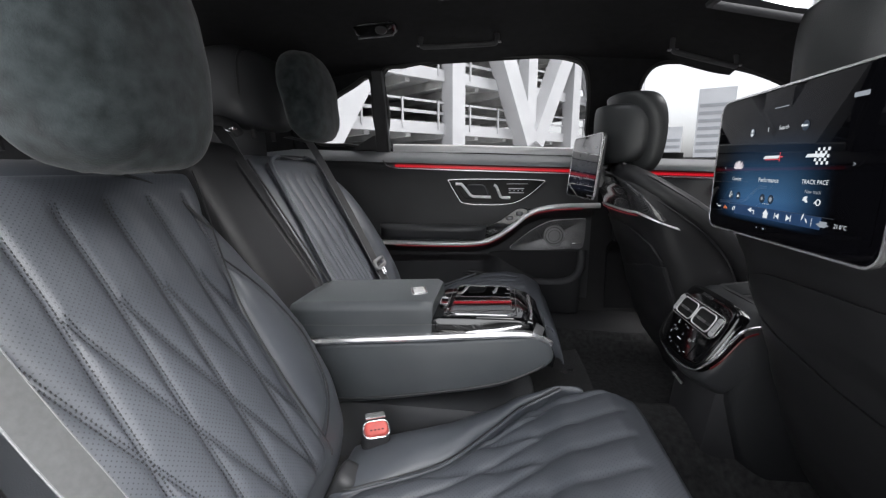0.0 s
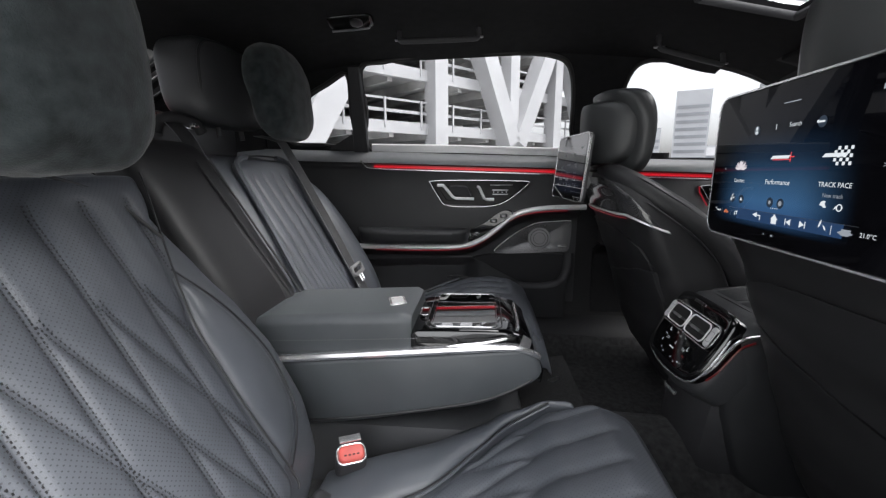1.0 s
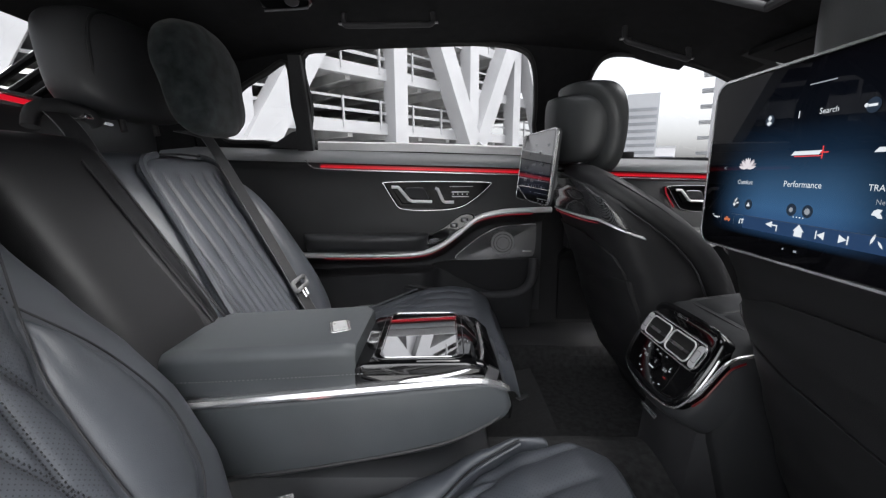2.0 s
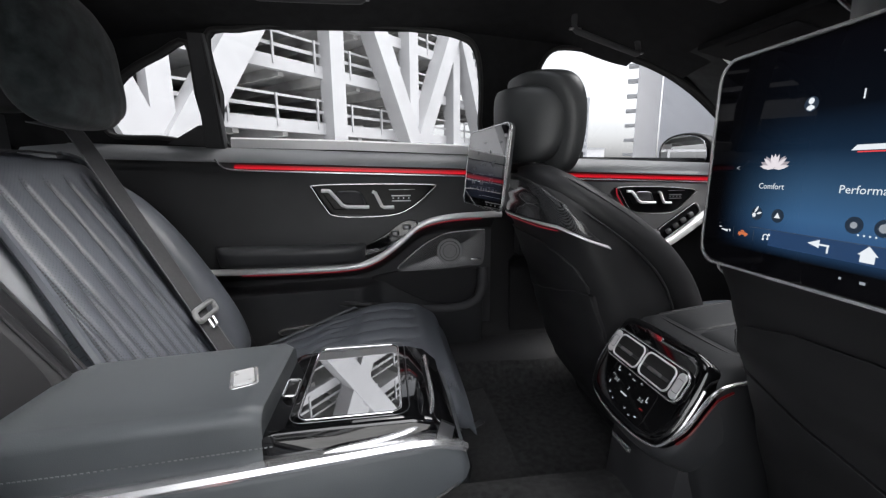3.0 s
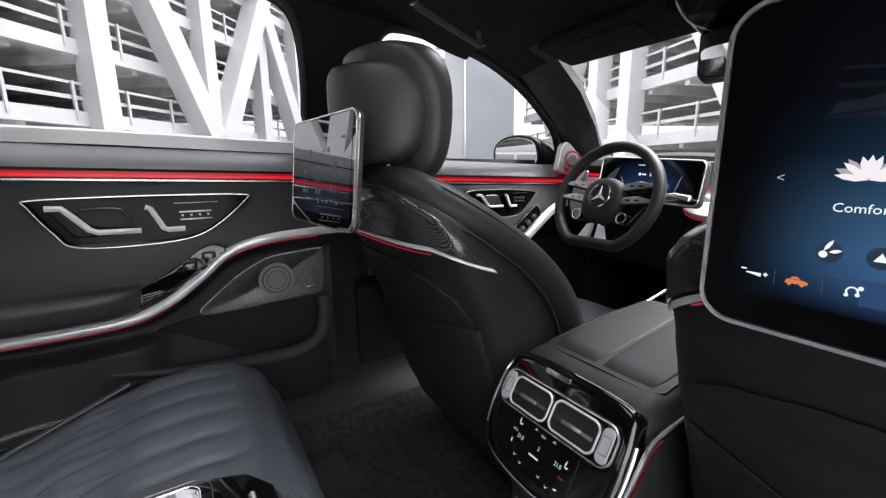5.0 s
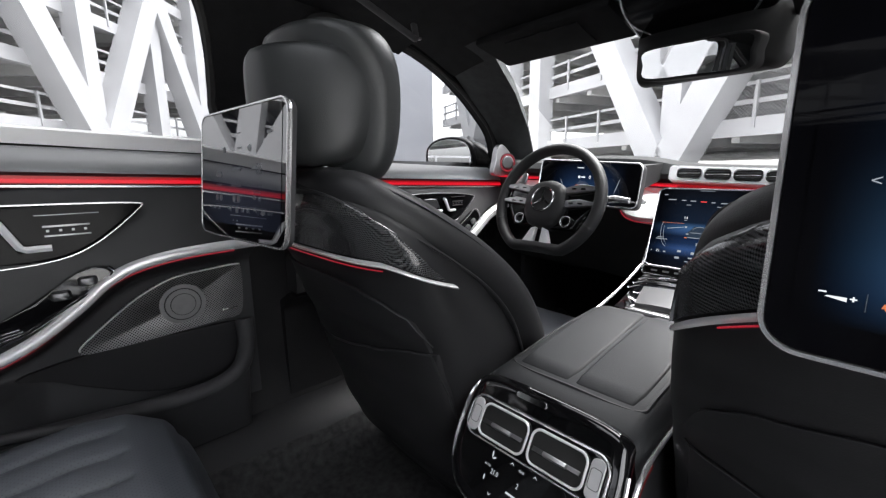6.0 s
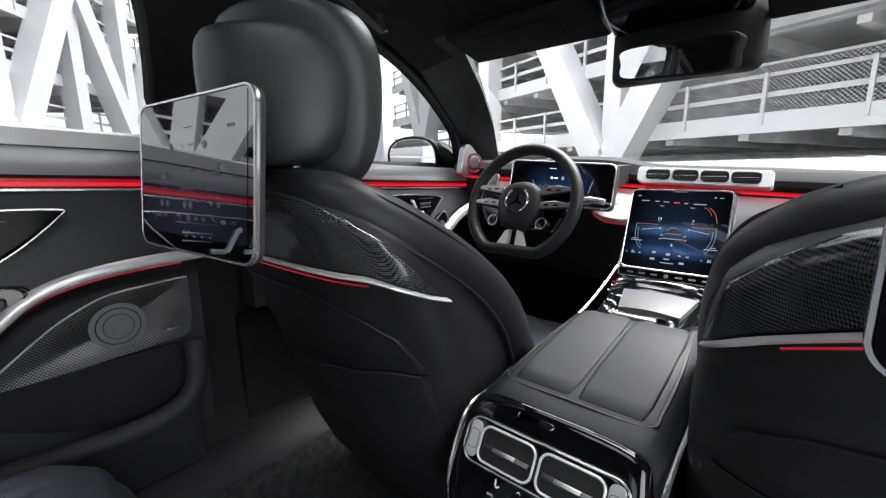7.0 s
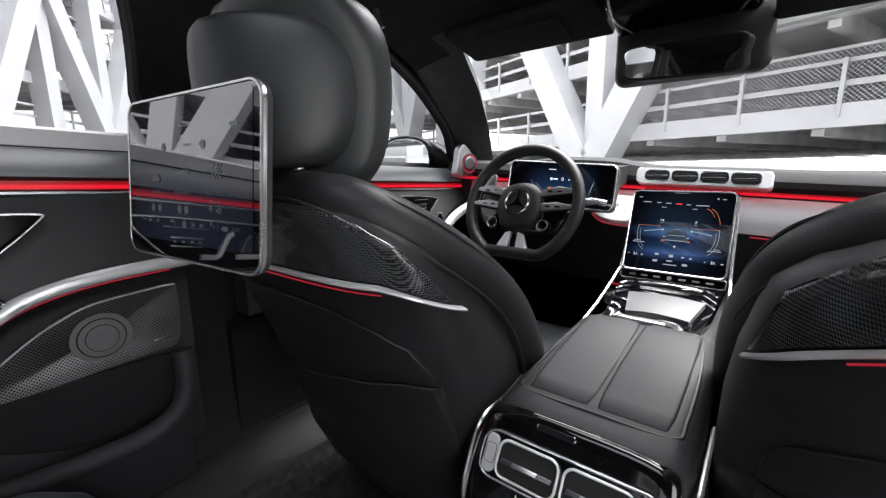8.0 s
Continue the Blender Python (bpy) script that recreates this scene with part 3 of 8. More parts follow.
side_frame("wall_left", outer, [smooth_outline(REAR_GLASS, 4), smooth_outline(QUARTER_GLASS, 4), smooth_outline(FRONT_GLASS, 4)], "black trimmed side frame with window openings")


def glass_sheet(name, pts, label, glass=None):
    """A single clear pane whose outer faces look into the cabin."""
    bm = bmesh.new()
    grid = [[bm.verts.new(q) for q in row] for row in pts]
    for a, b in zip(grid, grid[1:]):
        for i in range(len(a) - 1):
            bm.faces.new((a[i], a[i + 1], b[i + 1], b[i]))
    me = bpy.data.meshes.new(name)
    bm.normal_update()
    for f in bm.faces:
        if f.normal.dot(V((-0.3, 0, 1.0)) - f.calc_center_median()) < 0:
            f.normal_flip()
        f.smooth = True
    bm.to_mesh(me)
    bm.free()
    me.materials.append(glass or WINDOW)
    w = tagged(new(name, me), label, "window", kind="structure")
    w.visible_shadow = False
    return w


def side_glass(name, pts, label):
    bm = bmesh.new()
    o = smooth_outline(pts, 4)
    cx, cz = sum(p[0] for p in o) / len(o), sum(p[1] for p in o) / len(o)
    o = [(cx + (x - cx) * 1.03, cz + (z - cz) * 1.06) for x, z in o]
    bm.free()
    n = len(o) // 2
    return glass_sheet(name, [[V((x, side_y(z) + 0.028, z)) for x, z in (o[k], o[-1 - k])] for k in range(n)], label)


side_glass("window_1", REAR_GLASS, "clear rear door window")
side_glass("window_2", QUARTER_GLASS, "small clear rear quarter window")
side_glass("window_3", FRONT_GLASS, "clear front door window")

# rubber lips, and the sill line with its bright reflection painted white
for pts, nm in ((REAR_GLASS, "window_seal"), (QUARTER_GLASS, "window_seal"), (FRONT_GLASS, "window_seal")):
    bm = bmesh.new()
    o = smooth_outline(pts, 4)
    tube(bm, [(x, side_y(z) - 0.002, z) for x, z in o], 0.008, 6, True, (0, 1, 0.01))
    solo(nm, bm, RUBBER, "black rubber seal round a side window", "seal", kind="structure")
bm = bmesh.new()
sweep(bm, [(-0.985, 0.812, 1.130), (-0.6, 0.812, 1.121), (-0.16, 0.812, 1.104)], [(-0.010, -0.016), (0.004, -0.016), (0.006, 0.012), (0.0, 0.017), (-0.006, 0.015)])
solo("trim", bm, SILLREFLECT, "sill strip under the rear door window, whitened for its reflection", "trim", kind="structure")
# the slim bar between the rear window and the quarter window
bm = bmesh.new()
loft(bm, [[V((a, y - 0.014, z)), V((b, y - 0.014, z)), V((b + 0.004, y, z)), V((b, y + 0.02, z)), V((a, y + 0.02, z)), V((a - 0.004, y, z))] for a, b, y, z in ((-1.060, -1.001, 0.815, 1.095), (-1.056, -1.004, 0.782, 1.275), (-1.053, -1.011, 0.75, 1.44))])
solo("trim", bm, SOFT, "black upright bar between two side windows", "trim", kind="structure", sharp=60)
bm = bmesh.new()
sweep(bm, [(-1.008, 0.798, 1.115), (-1.010, 0.766, 1.275), (-1.015, 0.735, 1.43)], circle(0.0025, 6), (0, 1, 0))
solo("trim", bm, GREYPLASTIC, "grey bead along the bar between the windows", "trim", kind="structure")
bm = bmesh.new()
loft(bm, [[V((-1.173, 0.81 + o, 1.125)), V((-1.06, 0.81 + o, 1.118)), V((-1.06, 0.797 + o, 1.183)), V((-1.072, 0.797 + o, 1.180))] for o in (-0.012, 0.02)])
solo("trim", bm, SOFT, "small black corner wedge in the quarter window", "trim", kind="structure")


def roof_z(x, y):
    """The headliner's height."""
    z = interp([(-2.2, 1.30), (-1.5, 1.46), (-0.9, 1.525), (-0.3, 1.535), (0.1, 1.51), (0.35, 1.45), (0.56, 1.375), (0.8, 1.36)], x)
    return z - 0.055 * (abs(y) / 0.74) ** 3.5


def roof(name, x0, x1, y0, y1, label, nu=30, nv=24):
    bm = bmesh.new()
    shell(bm, lambda a, b: V((x0 + (x1 - x0) * a, y0 + (y1 - y0) * b, roof_z(x0 + (x1 - x0) * a, y0 + (y1 - y0) * b))), nu, nv, (0, 0, 0.035))
    return bm


# the rear opening lies out of view, added to light the rear cabin
bm = bmesh.new()
for x0, x1, y0, y1 in ((-1.62, -0.70, -0.8, 0.765), (-0.70, -0.32, 0.28, 0.765), (-0.70, -0.32, -0.8, -0.22), (-0.32, 0.08, -0.8, 0.765), (0.08, 0.36, 0.36, 0.765), (0.08, 0.36, -0.8, -0.36), (0.36, 0.53, -0.66, 0.70)):
    shell(bm, lambda a, b: V((x0 + (x1 - x0) * a, y0 + (y1 - y0) * b, roof_z(x0 + (x1 - x0) * a, y0 + (y1 - y0) * b))), 18, 18, (0, 0, 0.035))
solo("ceiling", bm, LINER, "black fabric headliner with a roof window opening and an added rear one", "ceiling", kind="structure")
bm = bmesh.new()
tube(bm, spline([(0.085, -0.35, 1.503), (0.085, 0.35, 1.503), (0.35, 0.35, 1.448), (0.35, -0.35, 1.448)], 1, True), 0.012, 8, True, (0.1, 0.1, 1))
solo("trim", bm, SOFT, "black frame round the roof window", "trim", kind="structure")
glass_sheet("window_4", [[V((0.06, -0.37, 1.55)), V((0.38, -0.37, 1.49))], [V((0.06, 0.37, 1.55)), V((0.38, 0.37, 1.49))]], "tinted glass roof window").visible_shadow = True

# unseen pane over the added rear opening, sized for the light it lets in
glass_sheet("window_7", [[V((-0.72, -0.24, 1.56)), V((-0.30, -0.24, 1.56))], [V((-0.72, 0.30, 1.56)), V((-0.30, 0.30, 1.56))]], "unseen rear roof window added to light the cabin", WINDSCREEN)
# front roof pillars, windscreen, rear window
for k in (1, -1):
    bm = bmesh.new()
    rows = []
    for a in (-0.2, 0, 0.33, 0.66, 1.0):
        p = V((0.40, 0.735, 1.445)).lerp(V((1.0, 0.81, 1.02)), a) + V((0.0, 0, 0.055)) * math.sin(math.pi * a)
        q = V((0.50, 0.515, 1.362)).lerp(V((1.06, 0.755, 1.075)), a) + V((0.04, 0.01, 0.03)) * math.sin(math.pi * max(0, a))
        if a < 0:
            p, q = p + V((0, 0, 0.03)), q + V((0, 0.06, 0.05))
        m = (p + q) / 2 + V((-0.014, -0.014, -0.004))
        rows.append([V((v.x, v.y * k, v.z)) for v in (p, m, q, q + V((0.03, 0.03, 0.05)), p + V((0.0, 0.05, 0.05)))])
    loft(bm, rows)
    solo("wall_front_pillar", bm, PILLARCLOTH, "black fabric covered windscreen pillar", "pillar", kind="structure", sharp=60)
glass_sheet("window_5", [[V((0.50 + 0.95 * a + 0.05 * (1 - (2 * b - 1) ** 2), (2 * b - 1) * (0.55 + 0.2 * a), 1.385 - 0.34 * a + 0.02 * math.sin(math.pi * a))) for b in (k / 12 for k in range(13))] for a in (k / 8 for k in range(9))], "clear laminated windscreen", WINDSCREEN)
for y0, y1, dip in ((0.15, 0.52, 0.0), (-0.52, -0.13, 0.032)):
    t = thing("sun_visor", (0.5, (y0 + y1) / 2, 1.36), "black folded sun visor at the windscreen's top", "sun visor", "sun visors")
    tilt = Matrix.Rotation(radians(12), 4, "Y")
    bm = bmesh.new()
    box(bm, (0.505, (y0 + y1) / 2, 1.366 - dip), (0.15, y1 - y0, 0.022), 0.009, tilt)
    part("panel", bm, LINER, t)
    bm = bmesh.new()
    box(bm, (0.50, (y0 + y1) / 2, 1.3535 - dip), (0.10, (y1 - y0) * 0.55, 0.004), 0.0015, tilt)
    part("mirror_flap", bm, LINER, t, "black flap over the vanity mirror")
    bm = bmesh.new()
    tube(bm, [(0.57, y0 + 0.02, 1.350 - dip), (0.57, y1 - 0.02, 1.350 - dip)], 0.006, 8)
    part("hinge_rod", bm, SOFT, t)

# rear window, shelf and rear pillars
glass_sheet("window_6", [[V((-1.60 - 0.62 * a, y * (0.50 + 0.06 * a), 1.475 - 0.30 * a)) for y in (-1, 0, 1)] for a in (0, 0.5, 1)], "sloping clear rear window")
bm = bmesh.new()
box(bm, (-1.95, 0, 1.10), (0.75, 1.5, 0.03), 0.008)
solo("shelf", bm, LINER, "black rear parcel shelf behind the seats", "shelf", kind="structure")
for k in (1, -1):
    bm = bmesh.new()
    loft(bm, [[V((-1.46, k * 0.815, 1.10)), V((-1.46, k * 0.765, 1.36)), V((-1.58, k * 0.60, 1.46)), V((-2.25, k * 0.62, 1.13)), V((-2.25, k * 0.70, 1.08))],
              [V((-1.46, k * 0.85, 1.10)), V((-1.46, k * 0.80, 1.39)), V((-1.58, k * 0.63, 1.50)), V((-2.25, k * 0.65, 1.17)), V((-2.25, k * 0.74, 1.08))]])
    solo("wall_rear_pillar", bm, LINER, "broad black fabric rear pillar", "pillar", kind="structure")
    for w, r, m, lb in ((0.0, 0.016, BLACKLEATHER, "black edge along the rear window"), (0.045, 0.022, GREYPLASTIC, "grey trim edge along the rear window"), (0.09, 0.014, GREYPLASTIC, "grey trim edge beside the rear window")):
        bm = bmesh.new()
        sweep(bm, [(-1.60, k * (0.505 + w), 1.462 - w * 0.5), (-1.9, k * (0.535 + w), 1.315 - w * 0.5), (-2.22, k * (0.565 + w), 1.16 - w * 0.5)], circle(r, 8, 0.5))
        solo("trim", bm, m, lb, "trim", kind="structure")

# floor, sills, bulkheads that close the cabin
bm = bmesh.new()


def floor_f(a, b):
    x, y = -1.3 + 2.6 * a, -0.86 + 1.72 * b
    hump = 0.13 * math.exp(-(y / 0.14) ** 4)
    rise = min(1, max(0, (y - 0.60) / 0.13))
    return V((x, y, 0.27 + 0.10 * rise * rise * (3 - 2 * rise) + hump * (1 if x > -0.5 else 0.6) + 0.004 * noise.noise(V((x * 6, y * 6, 0)))))


shell(bm, floor_f, 40, 40, (0, 0, -0.04))
solo("floor", bm, CARPET, "black carpeted cabin floor with a centre tunnel", "floor", kind="structure")
bm = bmesh.new()
shell(bm, lambda a, b: V((-0.78 + 0.6 * a, 0.14 + 0.46 * b, 0.292 + 0.012 * math.sin(math.pi * b) + 0.01 * (a > 0.96))), 12, 12, (0, 0, -0.012))
solo("floor_mat", bm, mat("dark grey floor mat", (0.030, 0.030, 0.031), 1.0, vary=0.3, big=80, fine=900, depth=0.003, sheen=0.2, spec=0.05), "dark grey carpet floor mat before the rear seat", "floor mat")
for k, nm in ((1, "wall_left_sill"), (-1, "wall_right_sill")):
    bm = bmesh.new()
    sweep(bm, [(-1.0, k * 0.83, 0.36), (-0.35, k * 0.83, 0.36), (0.0, k * 0.83, 0.365), (1.1, k * 0.83, 0.37)], [(-0.07, -0.1), (0.07, -0.1), (0.07, 0.035), (0.03, 0.05), (-0.05, 0.045), (-0.07, 0.02)] if k < 0 else [(-0.07, -0.1), (0.17, -0.1), (0.165, -0.045), (0.12, 0.0), (0.07, 0.03), (0.02, 0.045), (-0.05, 0.045), (-0.07, 0.02)])
    solo(nm, bm, GREYPLASTIC, "grey plastic door sill trim", "sill", kind="structure", sharp=50)
    bm = bmesh.new()
    sweep(bm, [(0.02, k * 0.875, z) for z in (0.33, 0.40, 0.46, 0.53, 0.62, 0.9, 1.1)], [(-0.05, -0.20), (-0.035, -0.235), (0.0, -0.25), (0.05, -0.25), (0.05, 0.25), (0.0, 0.25), (-0.035, 0.235), (-0.05, 0.20)], (1, 0, 0), False, [2.1, 1.6, 1.3, 1.1, 1.0, 1.0, 1.0])
    solo("wall_centre_pillar", bm, SOFTBLACK, "black lower centre pillar trim", "pillar", kind="structure", sharp=60)
bm = bmesh.new()
box(bm, (-1.62, 0, 0.72), (0.05, 1.7, 0.8))
solo("wall_rear", bm, LINER, "black bulkhead behind the rear seats", "bulkhead", kind="structure")
bm = bmesh.new()
box(bm, (1.34, 0, 0.63), (0.05, 1.75, 0.79))
solo("wall_front", bm, LINER, "black bulkhead before the foot wells", "bulkhead", kind="structure")
bm = bmesh.new()
shell(bm, lambda a, b: V((1.45 + 1.05 * a, -0.85 + 1.7 * b, 1.02 - 0.10 * a - 0.05 * (2 * b - 1) ** 2)), 8, 12, (0, 0, -0.05))
solo("bonnet", bm, BODYPAINT, "dark painted car bonnet beyond the windscreen", "bonnet", kind="structure")
bm = bmesh.new()
sweep(bm, [(-1.4, 0.90, 0.75), (1.45, 0.92, 0.72)], [(-0.02, -0.5), (0.03, -0.45), (0.05, 0.1), (0.0, 0.35), (-0.02, 0.35)])
solo("wall_outer_skin", bm, BODYPAINT, "dark painted outer door skin", "car body", kind="structure")
for k, nm in ((1, "wall_left_kick_panel"), (-1, "wall_right_kick_panel")):
    bm = bmesh.new()
    box(bm, (1.2, k * 0.80, 0.66), (0.32, 0.04, 0.78), 0.01)
    solo(nm, bm, SOFT, "black foot well side panel", "panel", kind="structure")
# right side: roof rail, centre pillar top, front door inner wall (its door stands open behind the camera)
bm = bmesh.new()
tube(bm, spline([(-1.75, -0.74, 1.38), (-1.2, -0.79, 1.44), (-0.5, -0.80, 1.475), (0.1, -0.79, 1.45), (0.35, -0.76, 1.40)], 6), 0.045, 10)
solo("wall_right_rail", bm, LINER, "black fabric covered roof rail", "roof rail", kind="structure")
bm = bmesh.new()
sweep(bm, [(-0.07, -0.86, 1.05), (-0.10, -0.83, 1.25), (-0.12, -0.80, 1.46)], [(-0.03, -0.06), (0.03, -0.06), (0.03, 0.06), (-0.03, 0.06)], (1, 0, 0))
solo("wall_centre_pillar", bm, LINER, "black upper centre pillar", "pillar", kind="structure")
bm = bmesh.new()
box(bm, (0.5, -0.83, 0.7), (1.1, 0.06, 0.72), 0.02)
solo("door_4", bm, SOFT, "black front passenger door lining", "door", kind="structure")


# ---- left rear door ----
TRIMLINE = [(-1.25, 0.722), (-0.955, 0.718), (-0.765, 0.717), (-0.60, 0.723), (-0.52, 0.747), (-0.447, 0.797), (-0.391, 0.845), (-0.335, 0.869), (-0.247, 0.882), (-0.10, 0.887)]
TRIM = spline([(x, 0, z) for x, z in TRIMLINE], 6)


def trim_z(x):
    for a, b in zip(TRIM, TRIM[1:]):
        if a.x <= x <= b.x:
            return a.z + (b.z - a.z) * (x - a.x) / (b.x - a.x)
    return TRIM[0].z if x < TRIM[0].x else TRIM[-1].z


def belt_z(x):
    return 1.052 - 0.033 * (x + 0.95)


def upper_y(x, z):
    """The door lining above the trim line: a padded roll at the sill, a groove for the light, then a long soft swell."""
    d = z - belt_z(x)
    if d > 0.012:
        return 0.758 + 0.058 * min(1, (d - 0.012) / 0.055) ** 1.6
    if d > -0.012:
        return 0.766
    k = min(1, (-d - 0.012) / 0.3)
    return 0.756 - 0.05 * math.sin(k * math.pi / 2) - 0.012 * math.sin(k * math.pi)


def door_upper(x0, x1, low, nu=60, nv=40, rise=0.012):
    bm = bmesh.new()

    def f(a, b):
        x = x0 + (x1 - x0) * a
        top, bottom = belt_z(x) + rise, low(x)
        z = bottom + (top - bottom) * b
        return V((x, upper_y(x, z), z))

    return shell(bm, f, nu, nv, (0, 0.06, 0))


rear_door = thing("door_1", (-0.7, 0.84, 0.4), "black leather lined rear door with red light strip and satin chrome trim", "car door", kind="structure")
part("upper_panel", door_upper(-1.58, -0.105, lambda x: trim_z(x) - 0.004), DOORLEATHER, rear_door, sharp=60)
part("top_roll", door_upper(-1.58, -0.105, lambda x: belt_z(x) + 0.0125, 40, 16, 0.060), LITROLL, rear_door, "leather top edge lightened for window light", sharp=60)
bm = bmesh.new()


def crease(x):
    """The edge where the lower lining swells out again."""
    return interp([(-1.6, 0.62), (-0.97, 0.638), (-0.84, 0.645), (-0.67, 0.650), (-0.56, 0.652)], x)


def lower_f(a, b):
    x = -1.58 + 1.475 * a
    top = trim_z(x) - 0.008
    z = 0.40 + (top - 0.40) * b
    d = top - z
    y = 0.705 + 0.105 * min(1, d / 0.05) ** 0.6
    if x < -0.52:
        k = min(1, max(0, (crease(x) - z) / 0.016))
        y += (0.738 + 0.02 * min(1, max(0, crease(x) - z) / 0.2) - y) * k * min(1, (-0.52 - x) / 0.06)
    return V((x, y, z))


shell(bm, lower_f, 70, 60, (0, 0.05, 0))
part("lower_panel", bm, DOORLOW, rear_door, sharp=60)
bm = bmesh.new()
sweep(bm, [p + V((0, 0.694, 0.0)) for p in TRIM], [(-0.004, -0.009), (0.004, -0.010), (0.010, -0.007), (0.013, -0.001), (0.012, 0.005), (0.007, 0.010), (0.0, 0.012), (-0.004, 0.010)], (0, 0, 1))
part("trim_strip", bm, TRIMSILVER, rear_door, "satin silver curved trim")
bm = bmesh.new()
tube(bm, [p + V((0, 0.697, -0.0125)) for p in TRIM if -0.97 < p.x < -0.16], 0.0016, 6)
part("light_strip", bm, REDDIM, rear_door, "thin red ambient light under the trim")
bm = bmesh.new()
pts = [(x, 0.762, belt_z(x) - 0.001) for x in (-0.965, -0.8, -0.6, -0.4, -0.17)]
sweep(bm, pts, [(-0.002, -0.007), (0.003, -0.007), (0.004, 0.007), (-0.002, 0.007)])
part("light_channel", bm, REDDEEP, rear_door, "deep red light channel")
bm = bmesh.new()
sweep(bm, [V(p) + V((0, -0.004, -0.002)) for p in pts], [(-0.002, -0.003), (0.003, -0.003), (0.003, 0.003), (-0.002, 0.003)])
part("light_strip", bm, RED, rear_door, "bright red ambient light strip")
bm = bmesh.new()
sweep(bm, spline([(-1.02, 0.755, 1.075), (-1.0, 0.753, 1.052), (-0.965, 0.752, 1.042), (-0.8, 0.752, belt_z(-0.8) - 0.0125), (-0.4, 0.752, belt_z(-0.4) - 0.0125), (-0.165, 0.752, belt_z(-0.165) - 0.0125)], 5), [(-0.003, -0.002), (0.003, -0.002), (0.003, 0.002), (-0.003, 0.002)])
part("trim_strip", bm, CHROME, rear_door, "fine chrome line under the light")
bm = bmesh.new()
pad(bm, (-0.79, 0.715, 0.765), (0, 0, 1), (1, 0, 0), (0, -1, 0), 0.036, 0.235, 0.07, None, lambda s, t: 0.012 * s, 18, 30, 4)
part("armrest", bm, LEATHER, rear_door, "padded black leather armrest", sharp=60)
# the switch plate on the rising trim
bm = bmesh.new()
SWITCHES = [(-0.613, 0.750), (-0.586, 0.776), (-0.500, 0.824), (-0.432, 0.870), (-0.395, 0.873), (-0.384, 0.862), (-0.409, 0.838), (-0.506, 0.778), (-0.56, 0.757)]
polygon_plate(bm, smooth_outline(SWITCHES, 4), 0.690, 0.02, 0.003)
plate = part("switch_plate", bm, GLOSSBLACK, rear_door, "gloss black window switch plate")
for x, z in ((-0.461, 0.832), (-0.422, 0.852)):
    bm = bmesh.new()
    loft(bm, [[V((x + a * k, 0.690 - h, z + b * k)) for a, b in rrect(0.026, 0.016, 0.005, 4)] for h, k in ((0.0, 1.1), (0.006, 1.0), (0.011, 0.9), (0.0125, 0.7))])
    part("switch", bm, GREYMETAL, plate, "dark metal rocker")
bm = bmesh.new()
tube(bm, spline([(x, 0.688, z) for x, z in ((-0.618, 0.748), (-0.56, 0.757), (-0.506, 0.778), (-0.45, 0.811), (-0.409, 0.838), (-0.384, 0.862), (-0.390, 0.874))], 5), 0.0026, 6)
part("switch_rim", bm, MIRRORCHROME, plate, "chrome edge under the switches")
for k in range(3):
    bm = bmesh.new()
    tube(bm, [(-0.588 + 0.004 * k, 0.688, 0.772 - 0.006 * k), (-0.520 + 0.004 * k, 0.688, 0.784 - 0.004 * k)], 0.0011, 5)
    part("rib", bm, CHROME, plate)


